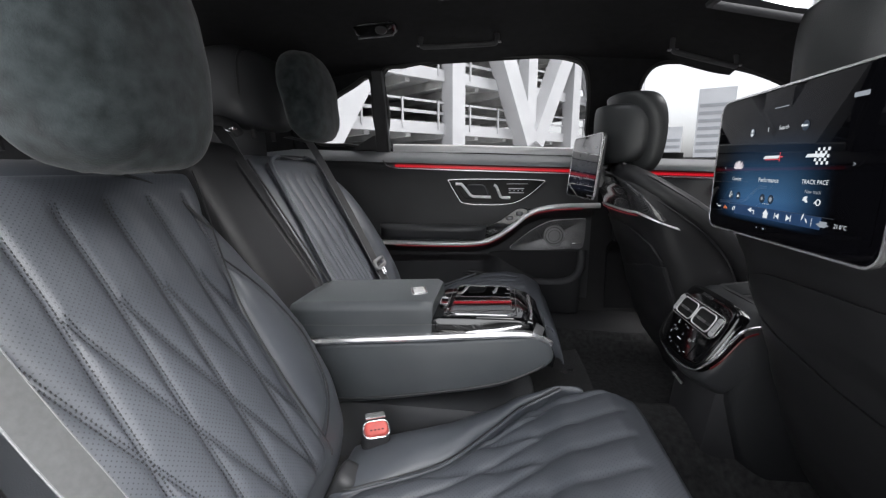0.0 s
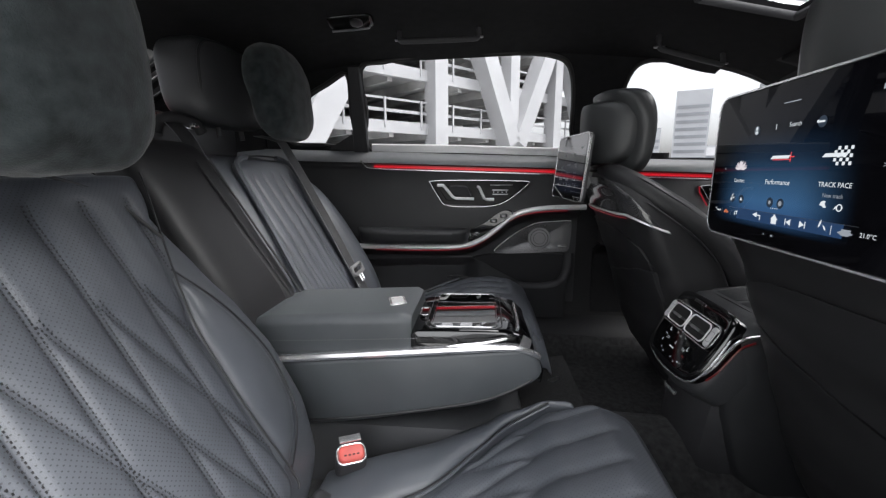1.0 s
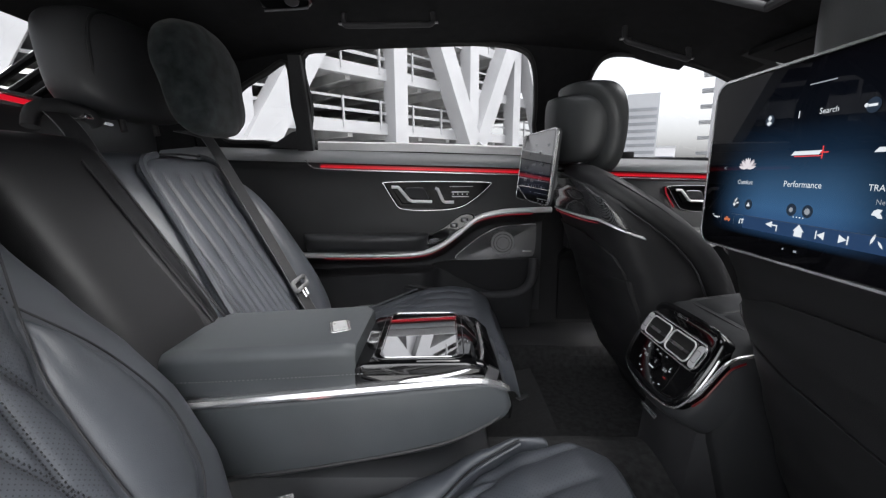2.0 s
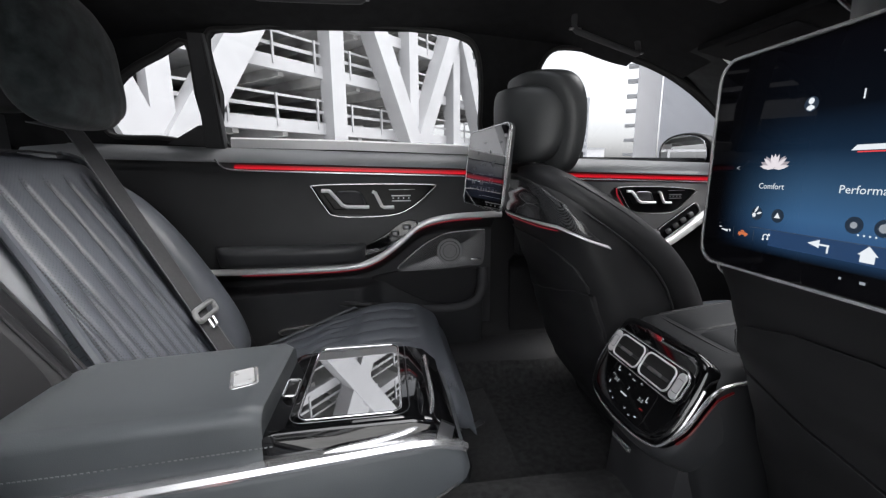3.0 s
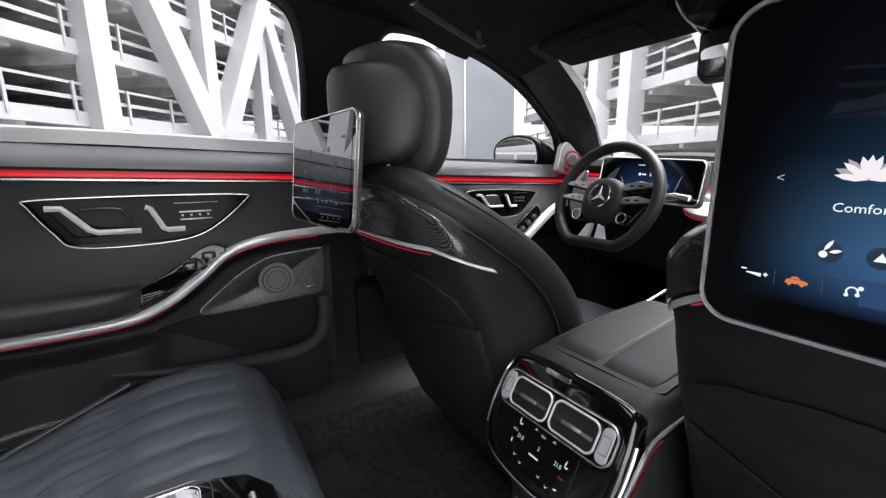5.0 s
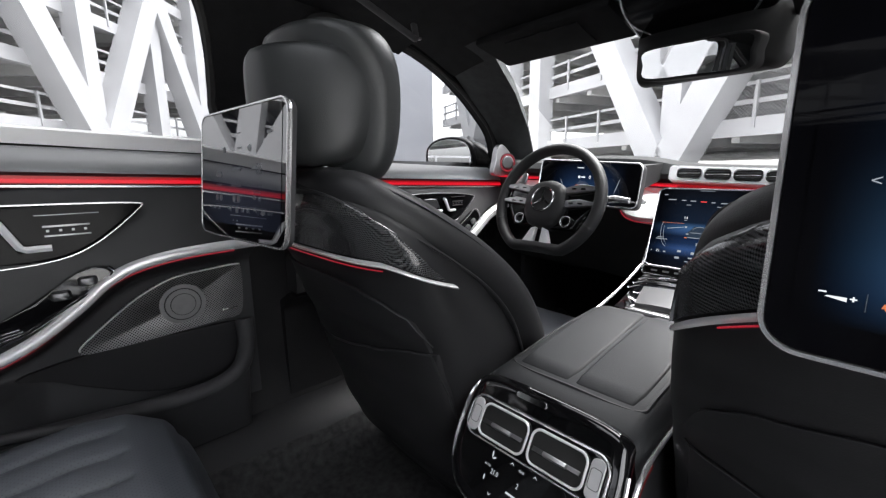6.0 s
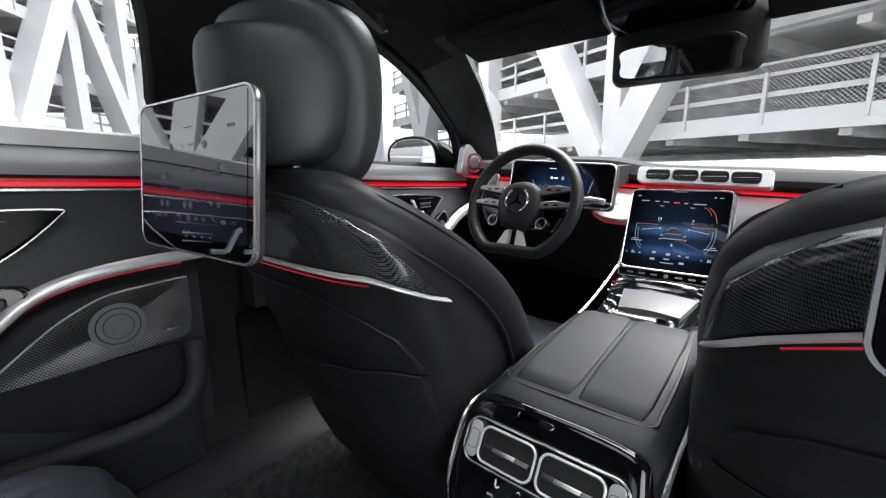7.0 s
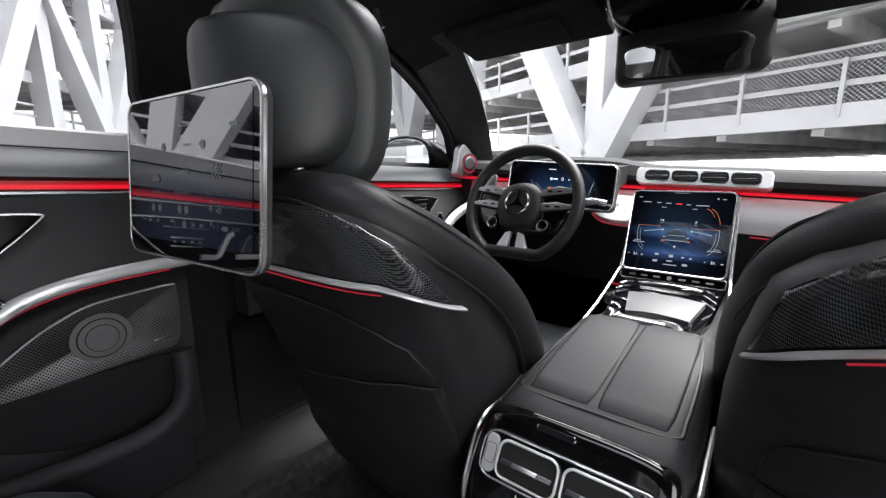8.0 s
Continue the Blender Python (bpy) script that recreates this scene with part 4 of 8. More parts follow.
def handle_plate(parent, pts, y, seat_at, s=1.0):
    """A gloss black plate with a chrome rim, seat buttons and the door pull."""
    o = smooth_outline(pts, 4)
    bm = bmesh.new()
    polygon_plate(bm, o, y, 0.03, 0.004)
    p = part("control_plate", bm, DULLBLACK, parent, "gloss black control plate")
    bm = bmesh.new()
    tube(bm, [(x, y - 0.001, z) for x, z in o], 0.0017 * s, 6, True, (0, 1, 0.01))
    part("rim", bm, CHROME, p, "chrome rim")
    x, z = seat_at

    def at(q):
        return [(x + a * s, z + b * s) for a, b in q]

    # two switches in the shape of a seat: dark faces with bright upper edges
    for face_, edge_ in (([(-0.008, 0.0), (0.019, 0.0), (0.059, -0.046), (0.144, -0.051), (0.143, -0.060), (0.06, -0.062), (0.03, -0.061)], [(-0.006, 0.001), (0.018, 0.0), (0.030, -0.013), (0.057, -0.046), (0.070, -0.052), (0.143, -0.054)]),
                         ([(0.152, -0.005), (0.167, -0.006), (0.187, -0.054), (0.225, -0.054), (0.224, -0.063), (0.181, -0.062)], [(0.155, -0.004), (0.164, -0.008), (0.184, -0.052), (0.192, -0.056), (0.224, -0.056)])):
        bm = bmesh.new()
        polygon_plate(bm, at(face_), y - 0.006, 0.010, 0.002)
        b_ = part("seat_button", bm, DULLBLACK, p, "gloss black seat switch")
        bm = bmesh.new()
        sweep(bm, [(a, y - 0.008, b) for a, b in at(edge_)], [(-0.004, -0.0055 * s), (0.003, -0.0055 * s), (0.005, 0.0), (0.003, 0.0055 * s), (-0.004, 0.0055 * s)], (0, 0, 1))
        part("bright_edge", bm, SILVER, b_, "bright silver edge")
    bm = bmesh.new()
    polygon_plate(bm, smooth_outline(at([(0.041, -0.004), (0.114, -0.008), (0.132, -0.043), (0.063, -0.040)]), 3), y - 0.001, 0.004, 0.002)
    pull = part("pull_recess", bm, SOFT, p, "dark door pull recess")
    bm = bmesh.new()
    tube(bm, spline([(a, y - 0.007, b) for a, b in at([(0.048, -0.004), (0.080, -0.003), (0.112, -0.007), (0.124, -0.028), (0.130, -0.044)])], 5), 0.0026 * s, 6)
    part("pull_edge", bm, GREYMETAL, pull, "dull metal edge of the pull")
    for a0, a1, b0, r in ((0.208, 0.295, 0.001, 0.0006), (0.216, 0.280, -0.019, 0.0016), (0.217, 0.280, -0.036, 0.0013)):
        bm = bmesh.new()
        box(bm, (x + (a0 + a1) / 2 * s, y - 0.002, z + b0 * s), ((a1 - a0) * s, 0.004, 2 * r), 0.0004)
        part("memory_mark", bm, ALU, p)
    for k in range(4):
        bm = bmesh.new()
        box(bm, (x + (0.222 + 0.017 * k) * s, y - 0.002, z - 0.027 * s), (0.004, 0.003, 0.004), 0.0004)
        part("memory_mark", bm, ALU, p)
    return p


handle_plate(rear_door, [(-0.715, 0.990), (-0.60, 0.993), (-0.45, 0.992), (-0.335, 0.988), (-0.330, 0.976), (-0.395, 0.920), (-0.455, 0.893), (-0.55, 0.886), (-0.655, 0.892), (-0.685, 0.922), (-0.718, 0.978)], 0.712, (-0.685, 0.973))
# loudspeaker
grille = [(-0.452, 0.686), (-0.440, 0.704), (-0.364, 0.766), (-0.312, 0.796), (-0.268, 0.812), (-0.19, 0.819), (-0.140, 0.821), (-0.130, 0.81), (-0.132, 0.73), (-0.145, 0.690), (-0.2, 0.686), (-0.32, 0.678), (-0.438, 0.676)]
bm = bmesh.new()
edge_pts = smooth_outline(grille, 3)
gc = V((-0.262, 0, 0.744))


def dish(k, x, z):
    """The cover sinks towards the ring."""
    return 0.797 + 0.012 * (1 - k) ** 1.5


rings = [[V((gc.x + (x - gc.x) * k, dish(k, x, z), gc.z + (z - gc.z) * k)) for x, z in edge_pts] for k in (1.0, 0.85, 0.7, 0.55, 0.4, 0.25)]
loft(bm, [[q + V((0, 0.02, 0)) for q in rings[0]]] + rings)
spk = part("loudspeaker_grille", bm, DARKMETAL, rear_door, "perforated dark metal loudspeaker cover", uv=lambda c: (c.x, c.z))
bm = bmesh.new()
tube(bm, [(x, 0.794, z) for x, z in edge_pts][0:20], 0.0019, 5, False, (0, 1, 0.01))
part("grille_edge", bm, SILVER, spk, "fine chrome edge")
for r, h, m in ((0.047, 0.004, RINGMETAL), (0.038, 0.0048, SOFT), (0.0355, 0.0062, RINGMETAL), (0.026, 0.0070, SOFT), (0.0245, 0.0080, RINGMETAL)):
    bm = bmesh.new()
    slab(bm, circle(r, 32), (-0.262, 0.803 - h, 0.744), (1, 0, 0), (0, 0, 1), (0, -1, 0), h)
    part("speaker_dome", bm, m, spk, "round metal speaker dome")
bm = bmesh.new()
box(bm, (-0.165, 0.795, 0.712), (0.035, 0.003, 0.004), 0.001)
part("maker_plate", bm, CHROME, spk)
# door pocket
bm = bmesh.new()
LIP = spline([(-0.66, 0.752, 0.588), (-0.58, 0.742, 0.575), (-0.505, 0.738, 0.563), (-0.45, 0.736, 0.555), (-0.38, 0.735, 0.548), (-0.25, 0.735, 0.545), (-0.18, 0.737, 0.568), (-0.152, 0.742, 0.62), (-0.148, 0.755, 0.69)], 6)
tube(bm, LIP, 0.020, 12, False, (0, 1, 0.01), [0.25 + 0.75 * min(1, i / 20) for i in range(len(LIP))])
part("pocket_lip", bm, SOFT, rear_door, "rounded black lip of the door pocket", sharp=60)
# flat black plate: the hollow pocket's shade put in as colour
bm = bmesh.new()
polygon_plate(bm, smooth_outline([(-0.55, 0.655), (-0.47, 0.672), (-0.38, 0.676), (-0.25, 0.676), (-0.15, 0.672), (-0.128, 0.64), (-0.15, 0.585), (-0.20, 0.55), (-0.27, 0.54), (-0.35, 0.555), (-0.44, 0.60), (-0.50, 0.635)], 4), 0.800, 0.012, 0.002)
part("pocket_shade", bm, BLACKLEATHER, rear_door, "black plate standing in for shade in the door pocket")
bm = bmesh.new()


def apron(a, b):
    p = LIP[min(len(LIP) - 1, int(a * (len(LIP) - 1)))]
    z = (p.z - 0.01) + (0.41 - p.z) * b
    return V((p.x, p.y - 0.018 + 0.045 * b, z))


shell(bm, apron, len(LIP) - 1, 6, (0, 0.02, 0))
part("pocket_front", bm, DOORLOW, rear_door, sharp=60)
bm = bmesh.new()
polygon_plate(bm, smooth_outline([(-0.86, 0.50), (-0.74, 0.512), (-0.73, 0.495), (-0.85, 0.475)], 3), 0.735, 0.01, 0.002)
vent = part("sill_vent", bm, CHROME, rear_door, "small chrome edged lower speaker cover")
bm = bmesh.new()
polygon_plate(bm, smooth_outline([(-0.85, 0.496), (-0.745, 0.507), (-0.737, 0.497), (-0.845, 0.480)], 3), 0.733, 0.006, 0.001)
part("mesh_cover", bm, DARKMETAL, vent, uv=lambda c: (c.x, c.z))

# ---- left front door ----
front_door = thing("door_2", (0.5, 0.84, 0.4), "black leather lined front door with red light strip and chrome trim", "car door", kind="structure")
FRONTLINE = spline([(0.05, 0, 0.74), (0.35, 0, 0.745), (0.48, 0, 0.758), (0.53, 0, 0.777), (0.585, 0, 0.812), (0.64, 0, 0.852), (0.70, 0, 0.893), (0.78, 0, 0.922), (0.86, 0, 0.935), (1.05, 0, 0.94)], 6)


def front_low(x):
    for a, b in zip(FRONTLINE, FRONTLINE[1:]):
        if a.x <= x <= b.x:
            return a.z + (b.z - a.z) * (x - a.x) / (b.x - a.x)
    return FRONTLINE[0].z


part("upper_panel", door_upper(-0.03, 1.06, front_low, 50, 36), DOORLEATHER, front_door, sharp=60)
part("top_roll", door_upper(-0.03, 1.06, lambda x: belt_z(x) + 0.0125, 40, 16, 0.060), LITROLL, front_door, "leather top edge lightened for window light", sharp=60)
bm = bmesh.new()
shell(bm, lambda a, b: V((-0.03 + 1.09 * a, 0.71 + 0.09 * min(1, (1 - b) / 0.15), 0.40 + (front_low(-0.03 + 1.09 * a) - 0.41) * b)), 30, 24, (0, 0.05, 0))
part("lower_panel", bm, SOFTBLACK, front_door, sharp=60)
bm = bmesh.new()
sweep(bm, [(x, 0.762, belt_z(x) - 0.001) for x in (0.02, 0.3, 0.6, 0.95)], [(-0.002, -0.007), (0.003, -0.007), (0.004, 0.007), (-0.002, 0.007)])
part("light_channel", bm, REDDEEP, front_door, "deep red light channel")
bm = bmesh.new()
sweep(bm, [(x, 0.758, belt_z(x) - 0.003) for x in (0.02, 0.3, 0.6, 0.95)], [(-0.002, -0.003), (0.003, -0.003), (0.003, 0.003), (-0.002, 0.003)])
part("light_strip", bm, RED, front_door, "bright red ambient light strip")
bm = bmesh.new()
sweep(bm, [(x, 0.752, belt_z(x) - 0.0125) for x in (0.02, 0.3, 0.6, 0.95)], [(-0.003, -0.002), (0.003, -0.002), (0.003, 0.002), (-0.003, 0.002)])
part("trim_strip", bm, CHROME, front_door)
bm = bmesh.new()
sweep(bm, [p + V((0, 0.694, 0)) for p in FRONTLINE], [(-0.004, -0.019), (0.008, -0.019), (0.014, -0.008), (0.014, 0.004), (0.008, 0.010), (-0.004, 0.011)])
part("trim_strip", bm, TRIMSILVER, front_door, "satin silver curved trim")
handle_plate(front_door, [(0.338, 0.970), (0.45, 0.972), (0.56, 0.967), (0.637, 0.957), (0.633, 0.946), (0.60, 0.912), (0.572, 0.888), (0.54, 0.876), (0.47, 0.874), (0.402, 0.882), (0.376, 0.902), (0.342, 0.956)], 0.716, (0.368, 0.956), 0.76)
bm = bmesh.new()
tube(bm, [(0.324, 0.712, 0.968), (0.328, 0.712, 0.945), (0.362, 0.713, 0.893)], 0.0028, 6, False, (0, 1, 0))
part("light_strip", bm, REDDIM, front_door, "short red light beside the control plate")
bm = bmesh.new()
o2, d2 = V((0.566, 0.686, 0.838)), V((0.145, 0, 0.103)).normalized()
w2 = V((-d2.z, 0, d2.x))
slab(bm, rrect(0.175, 0.044, 0.014), o2 + w2 * 0.012, d2, w2, (0, -1, 0.3), 0.02, 0.003)
plate = part("switch_plate", bm, DULLBLACK, front_door, "gloss black window switch plate")
bm = bmesh.new()
tube(bm, [o2 + w2 * (0.012 + b) + d2 * a + V((0, -0.002, 0)) for a, b in rrect(0.177, 0.046, 0.014)], 0.0013, 5, True, (0, 1, 0.01))
part("plate_rim", bm, CHROME, plate, "fine chrome rim")
for k in range(4):
    bm = bmesh.new()
    box(bm, o2 + w2 * 0.008 + d2 * (-0.055 + 0.033 * k) + V((0, -0.008, 0.002)), (0.018, 0.012, 0.016), 0.004, Matrix.Rotation(-math.atan2(d2.z, d2.x), 4, "Y"))
    part("switch", bm, ALU, plate, "brushed metal window switch")
bm = bmesh.new()
slab(bm, circle(0.035, 28), (0.80, 0.775, 0.80), (1, 0, 0), (0, 0, 1), (0, -1, 0), 0.02, 0.003)
part("loudspeaker_ring", bm, GREYMETAL, front_door, "round dark metal speaker cover")
bm = bmesh.new()
pad(bm, (0.30, 0.715, 0.785), (0, 0, 1), (1, 0, 0), (0, -1, 0), 0.034, 0.2, 0.065, None, None, 14, 22, 4)
part("armrest", bm, LEATHER, front_door, sharp=60)

# tweeter in the mirror corner, and the wing mirror outside
tw = thing("tweeter", (0.84, 0.72, 1.03), "triangular dark silver tweeter with red ring light in the mirror corner", "loudspeaker")
bm = bmesh.new()
slab(bm, smooth_outline([(-0.075, -0.05), (0.07, -0.05), (0.075, -0.03), (-0.02, 0.055), (-0.06, 0.05), (-0.075, 0.0)], 4), (0.818, 0.705, 1.076), (1, 0, 0), (0, 0, 1), (-0.3, -0.95, 0), 0.03, 0.004)
part("housing", bm, ALU, tw, "dark silver housing")
fn = V((-0.3, -0.95, 0)).normalized()
fr = V((0.95, -0.3, 0))
for r, w, m, lb in ((0.030, 0.0025, REDDIM, "red ring light"), (0.034, 0.002, GREYMETAL, "dark ring")):
    bm = bmesh.new()
    tube(bm, [V((0.803, 0.702, 1.071)) + fn * 0.006 + fr * x + V((0, 0, z)) for x, z in circle(r, 28)], w, 6, True, tuple(fn))
    part("ring", bm, m, tw, lb)
bm = bmesh.new()
slab(bm, circle(0.024, 24), V((0.803, 0.702, 1.071)) + fn * 0.008, fr, (0, 0, 1), fn, 0.01, 0.003)
part("dome", bm, GREYMETAL, tw)
wm = thing("wing_mirror", (0.92, 0.95, 1.05), "dark gloss wing mirror outside the front window", "wing mirror")
bm = bmesh.new()
mo, mn = V((0.80, 1.0, 1.112)), V((-0.94, -0.32, 0.0)).normalized()
mr = V((0.32, -0.94, 0)).normalized() * -1
outl = smooth_outline([(-0.105, -0.03), (-0.085, -0.062), (0.0, -0.068), (0.10, -0.062), (0.118, -0.02), (0.11, 0.03), (0.06, 0.062), (-0.02, 0.066), (-0.085, 0.04)], 4)
rings = [[mo + mr * x * k + V((0, 0, 1)) * y * k - mn * dpt for x, y in outl] for dpt, k in ((-0.004, 0.97), (0.0, 1.04), (0.02, 1.10), (0.06, 1.06), (0.10, 0.8), (0.12, 0.4))]
loft(bm, rings)
part("housing", bm, DULLBLACK, wm, "dark gloss painted shell", sharp=60)
bm = bmesh.new()
slab(bm, [(x * 0.93, y * 0.9) for x, y in outl], mo + mn * 0.007, mr, (0, 0, 1), mn, 0.004, 0.001)
part("mirror_glass", bm, MIRROR, wm, "mirror glass")
bm = bmesh.new()
loft(bm, [[V(q) + V((a * 0.85, 0, c)) for a, c in rrect(d, h, min(d, h) * 0.42, 6)] for q, d, h in (((0.872, 0.95, 1.106), 0.10, 0.120), ((0.880, 0.915, 1.103), 0.10, 0.112), ((0.895, 0.885, 1.092), 0.085, 0.085), ((0.91, 0.86, 1.075), 0.06, 0.05), ((0.92, 0.83, 1.065), 0.05, 0.04))])
part("arm", bm, DULLBLACK, wm, "dark inner shell and foot", sharp=60)

# ---- front seats ----
SEAT_ROWS = [(0.36, 0.10, 0.36, 0.235), (0.45, 0.04, 0.32, 0.24), (0.55, 0.0, 0.285, 0.245), (0.66, -0.035, 0.245, 0.248), (0.74, -0.06, 0.205, 0.248), (0.80, -0.085, 0.165, 0.246), (0.86, -0.105, 0.115, 0.243),
             (0.915, -0.13, 0.05, 0.236), (0.96, -0.145, -0.005, 0.225), (0.987, -0.16, -0.045, 0.20), (1.010, -0.168, -0.075, 0.165), (1.026, -0.165, -0.095, 0.12), (1.034, -0.15, -0.11, 0.06)]


def seat_row(z):
    return tuple(interp([(r[0], r[k]) for r in SEAT_ROWS], z) for k in (1, 2, 3))


def sink(z, most):
    """How far the shoulders of a lower seat back drop at a height."""
    return most * max(0, min(1, (z - 0.80) / 0.2))


def pinch(z, low):
    """How much narrower the shoulders of the passenger seat stand."""
    return 1 - (0.03 * max(0, min(1, (z - 0.80) / 0.12)) if low else 0)


def seat_at(z, deg, off=0.0, c=(0.0, 0.38, 0.0, 0.0, 0.0)):
    """A point of the seat back's skin at a height and a bearing round it; 180 faces the rear."""
    xb, xf, hw = seat_row(z)
    a = radians(deg)
    e = 2 / 3.2
    px = math.copysign(abs(math.cos(a)) ** e, math.cos(a))
    py = math.copysign(abs(math.sin(a)) ** e, math.sin(a))
    xb -= c[2]
    mx, dx = (xb + xf) / 2, (xf - xb) / 2
    x = mx + px * (dx + off)
    if px > 0:
        x -= 0.06 * px * max(0, 1 - (py * 1.15) ** 2)
    return V((x + c[0], py * (hw * pinch(z, c[4]) + off) + c[1], z - sink(z, c[4])))


def front_seat(c, label):
    cx, cy, deep, lift, low = c
    t = thing("front_seat", (0.25 + cx, cy, 0.30), label, "car seat", "front seats")
    zs = [0.36 + 0.674 * k / 44 for k in range(45)]
    bm = bmesh.new()
    loft(bm, [[seat_at(z, 360 * k / 64, 0, c) for k in range(64)] for z in zs])
    back = part("backrest", bm, SHADEBLACK, t, "black leather backrest", sharp=70)
    bm = bmesh.new()
    for k in (1, -1):
        path = spline([(cx - 0.135, cy, 1.026), (cx - 0.135, cy - k * 0.09, 1.020), (cx - 0.115, cy - k * 0.15, 1.006), (cx - 0.08, cy - k * 0.185, 0.983), (cx - 0.03, cy - k * 0.208, 0.950), (cx + 0.035, cy - k * 0.222, 0.905), (cx + 0.10, cy - k * 0.23, 0.85),
                       (cx + 0.15, cy - k * 0.232, 0.79), (cx + 0.185, cy - k * 0.232, 0.72), (cx + 0.21, cy - k * 0.23, 0.64), (cx + 0.235, cy - k * 0.225, 0.55), (cx + 0.25, cy - k * 0.22, 0.45)], 5)
        path = [V((q.x, cy + (q.y - cy) * pinch(q.z, low), q.z - sink(q.z, low))) for q in path]
        sweep(bm, path, circle(0.034, 14), (1, 0, 0.2), False, [0.55 + 0.45 * min(1, i / 8) for i in range(len(path))])
    part("side_bolster", bm, SHADEBLACK, t, "rounded black leather side bolster", sharp=70)
    for k in (1, -1):
        for off in (V((-0.012, -k * 0.010, 0.0315)), V((-0.002, -k * 0.026, 0.023))):
            bm = bmesh.new()
            tube(bm, spline([V((cx + a, cy - k * b * pinch(z, low), z - sink(z, low))) + off for a, b, z in ((-0.115, 0.15, 1.004), (-0.08, 0.185, 0.983), (-0.03, 0.208, 0.950), (0.035, 0.222, 0.905), (0.10, 0.23, 0.85), (0.15, 0.232, 0.79), (0.185, 0.232, 0.72))], 6), 0.0020, 5)
            part("seam", bm, PIPING, t, "raised seam along the bolster")
    for k in (1, -1):
        bm = bmesh.new()
        path = spline([(cx - 0.172, cy - k * 0.06, 1.020), (cx - 0.165, cy - k * 0.13, 1.012), (cx - 0.135, cy - k * 0.185, 0.987), (cx - 0.085, cy - k * 0.222, 0.955), (cx - 0.02, cy - k * 0.243, 0.91), (cx + 0.05, cy - k * 0.252, 0.855), (cx + 0.105, cy - k * 0.256, 0.79), (cx + 0.14, cy - k * 0.257, 0.71)], 5)
        tube(bm, [V((q.x, cy + (q.y - cy) * pinch(q.z, low), q.z - sink(q.z, low))) for q in path[:-12 if low else None]], 0.0022 if not low else 0.0012, 6)
        part("piping", bm, PIPING, back, "black seam piping")

    def zline(deg):
        a = abs(((deg - 180 + 180) % 360) - 180)
        if low:
            return (0.965 - 0.0012 * a - 0.08) / 0.9
        return 0.912 + lift - 0.045 * max(0, (a - 42) / 50) ** 1.4

    flush = 1.0 if not low else 0.45
    for a0, a1 in (((93, 267) if not low else (106, 254)),):
        bm = bmesh.new()
        n = 60
        lo = [[seat_at(zline(a0 + (a1 - a0) * i / n) + dz, a0 + (a1 - a0) * i / n, off, c) for dz, off in ((-0.0045, 0.002), (-0.004, 0.007 * flush), (-0.001, 0.010 * flush), (0.002, 0.009 * flush), (0.0045, 0.003))] for i in range(n + 1)]
        loft(bm, lo)
        part("trim_strip", bm, TRIMSILVER, t, "satin silver trim round the seat back")
        bm = bmesh.new()

        def panel(a, b):
            deg = a0 + 4 + (a1 - a0 - 8) * a
            k = abs(2 * a - 1)
            hgt = (0.088 if not low else min(0.125, 1.02 - zline(deg))) * (1 - max(0, (k - (0.55 if not low else 0.9)) / (0.45 if not low else 0.1)) ** 2.2) + 0.004
            return seat_at(zline(deg) + 0.008 + hgt * b, deg, 0.005, c)

        shell(bm, panel, 60, 10, (0.004, 0, 0))
        part("carbon_panel", bm, CARBON, t, "gloss carbon fibre panel", sharp=70, uv=lambda q: ((q.x - cx) * 0.8 + (q.y - cy) * 0.6, q.z))
    bm = bmesh.new()
    tube(bm, [seat_at(zline(d) - 0.0085, d, 0.007, c) for d in (range(136, 225, 3) if not low else range(141, 220, 3))], 0.0010, 6)
    part("light_strip", bm, REDDIM, t, "thin red ambient light under the trim")
    # map pocket, the flat plate above it, and their seams
    def on_back(y, z, off):
        """A point of the rear skin at a distance y from the seat's middle, inboard positive."""
        hw = seat_row(z)[2]
        q = max(-0.98, min(0.98, y / hw))
        side = 1 if cy > 0 else -1
        return seat_at(z, 180 + side * math.degrees(math.asin(math.copysign(abs(q) ** 1.6, q))), off, c)

    HEM = [(-0.20, 0.700), (-0.10, 0.698), (-0.04, 0.708), (0.08, 0.735), (0.17, 0.757), (0.205, 0.757)]
    CREST = [(-0.20, 0.868), (0.0, 0.866), (0.075, 0.862), (0.146, 0.846), (0.19, 0.822), (0.213, 0.775)]
    proud = 0.004 if not low else 0.002
    bm = bmesh.new()
    shell(bm, lambda a, b: on_back(-0.20 + 0.412 * a, 0.46 + (interp(HEM, -0.20 + 0.412 * a) - 0.46) * b, proud + 0.006 * (1 if not low else 0.3) * math.sin(math.pi * a) ** 0.5), 40, 20, (0.006, 0, 0))
    part("map_pocket", bm, SHADEBLACK, t, "flat black map pocket", sharp=50)
    bm = bmesh.new()
    shell(bm, lambda a, b: on_back(-0.20 + 0.405 * a, interp(HEM, -0.20 + 0.405 * a) + 0.004 + max(0.004, interp(CREST, -0.20 + 0.405 * a) - interp(HEM, -0.20 + 0.405 * a) - 0.004) * b, proud + 0.001), 40, 14, (0.006, 0, 0))
    part("back_plate", bm, SHADEBLACK, t, "flat black plate above the pocket", sharp=50)
    for line, r in ((HEM, 0.0022), (CREST, 0.0017)):
        bm = bmesh.new()
        tube(bm, [on_back(line[0][0] + (line[-1][0] - line[0][0]) * k / 36, interp(line, line[0][0] + (line[-1][0] - line[0][0]) * k / 36), proud + 0.0025) for k in range(37)], r if not low else r * 0.35, 6)
        part("hem", bm, PIPING, t)
    bm = bmesh.new()
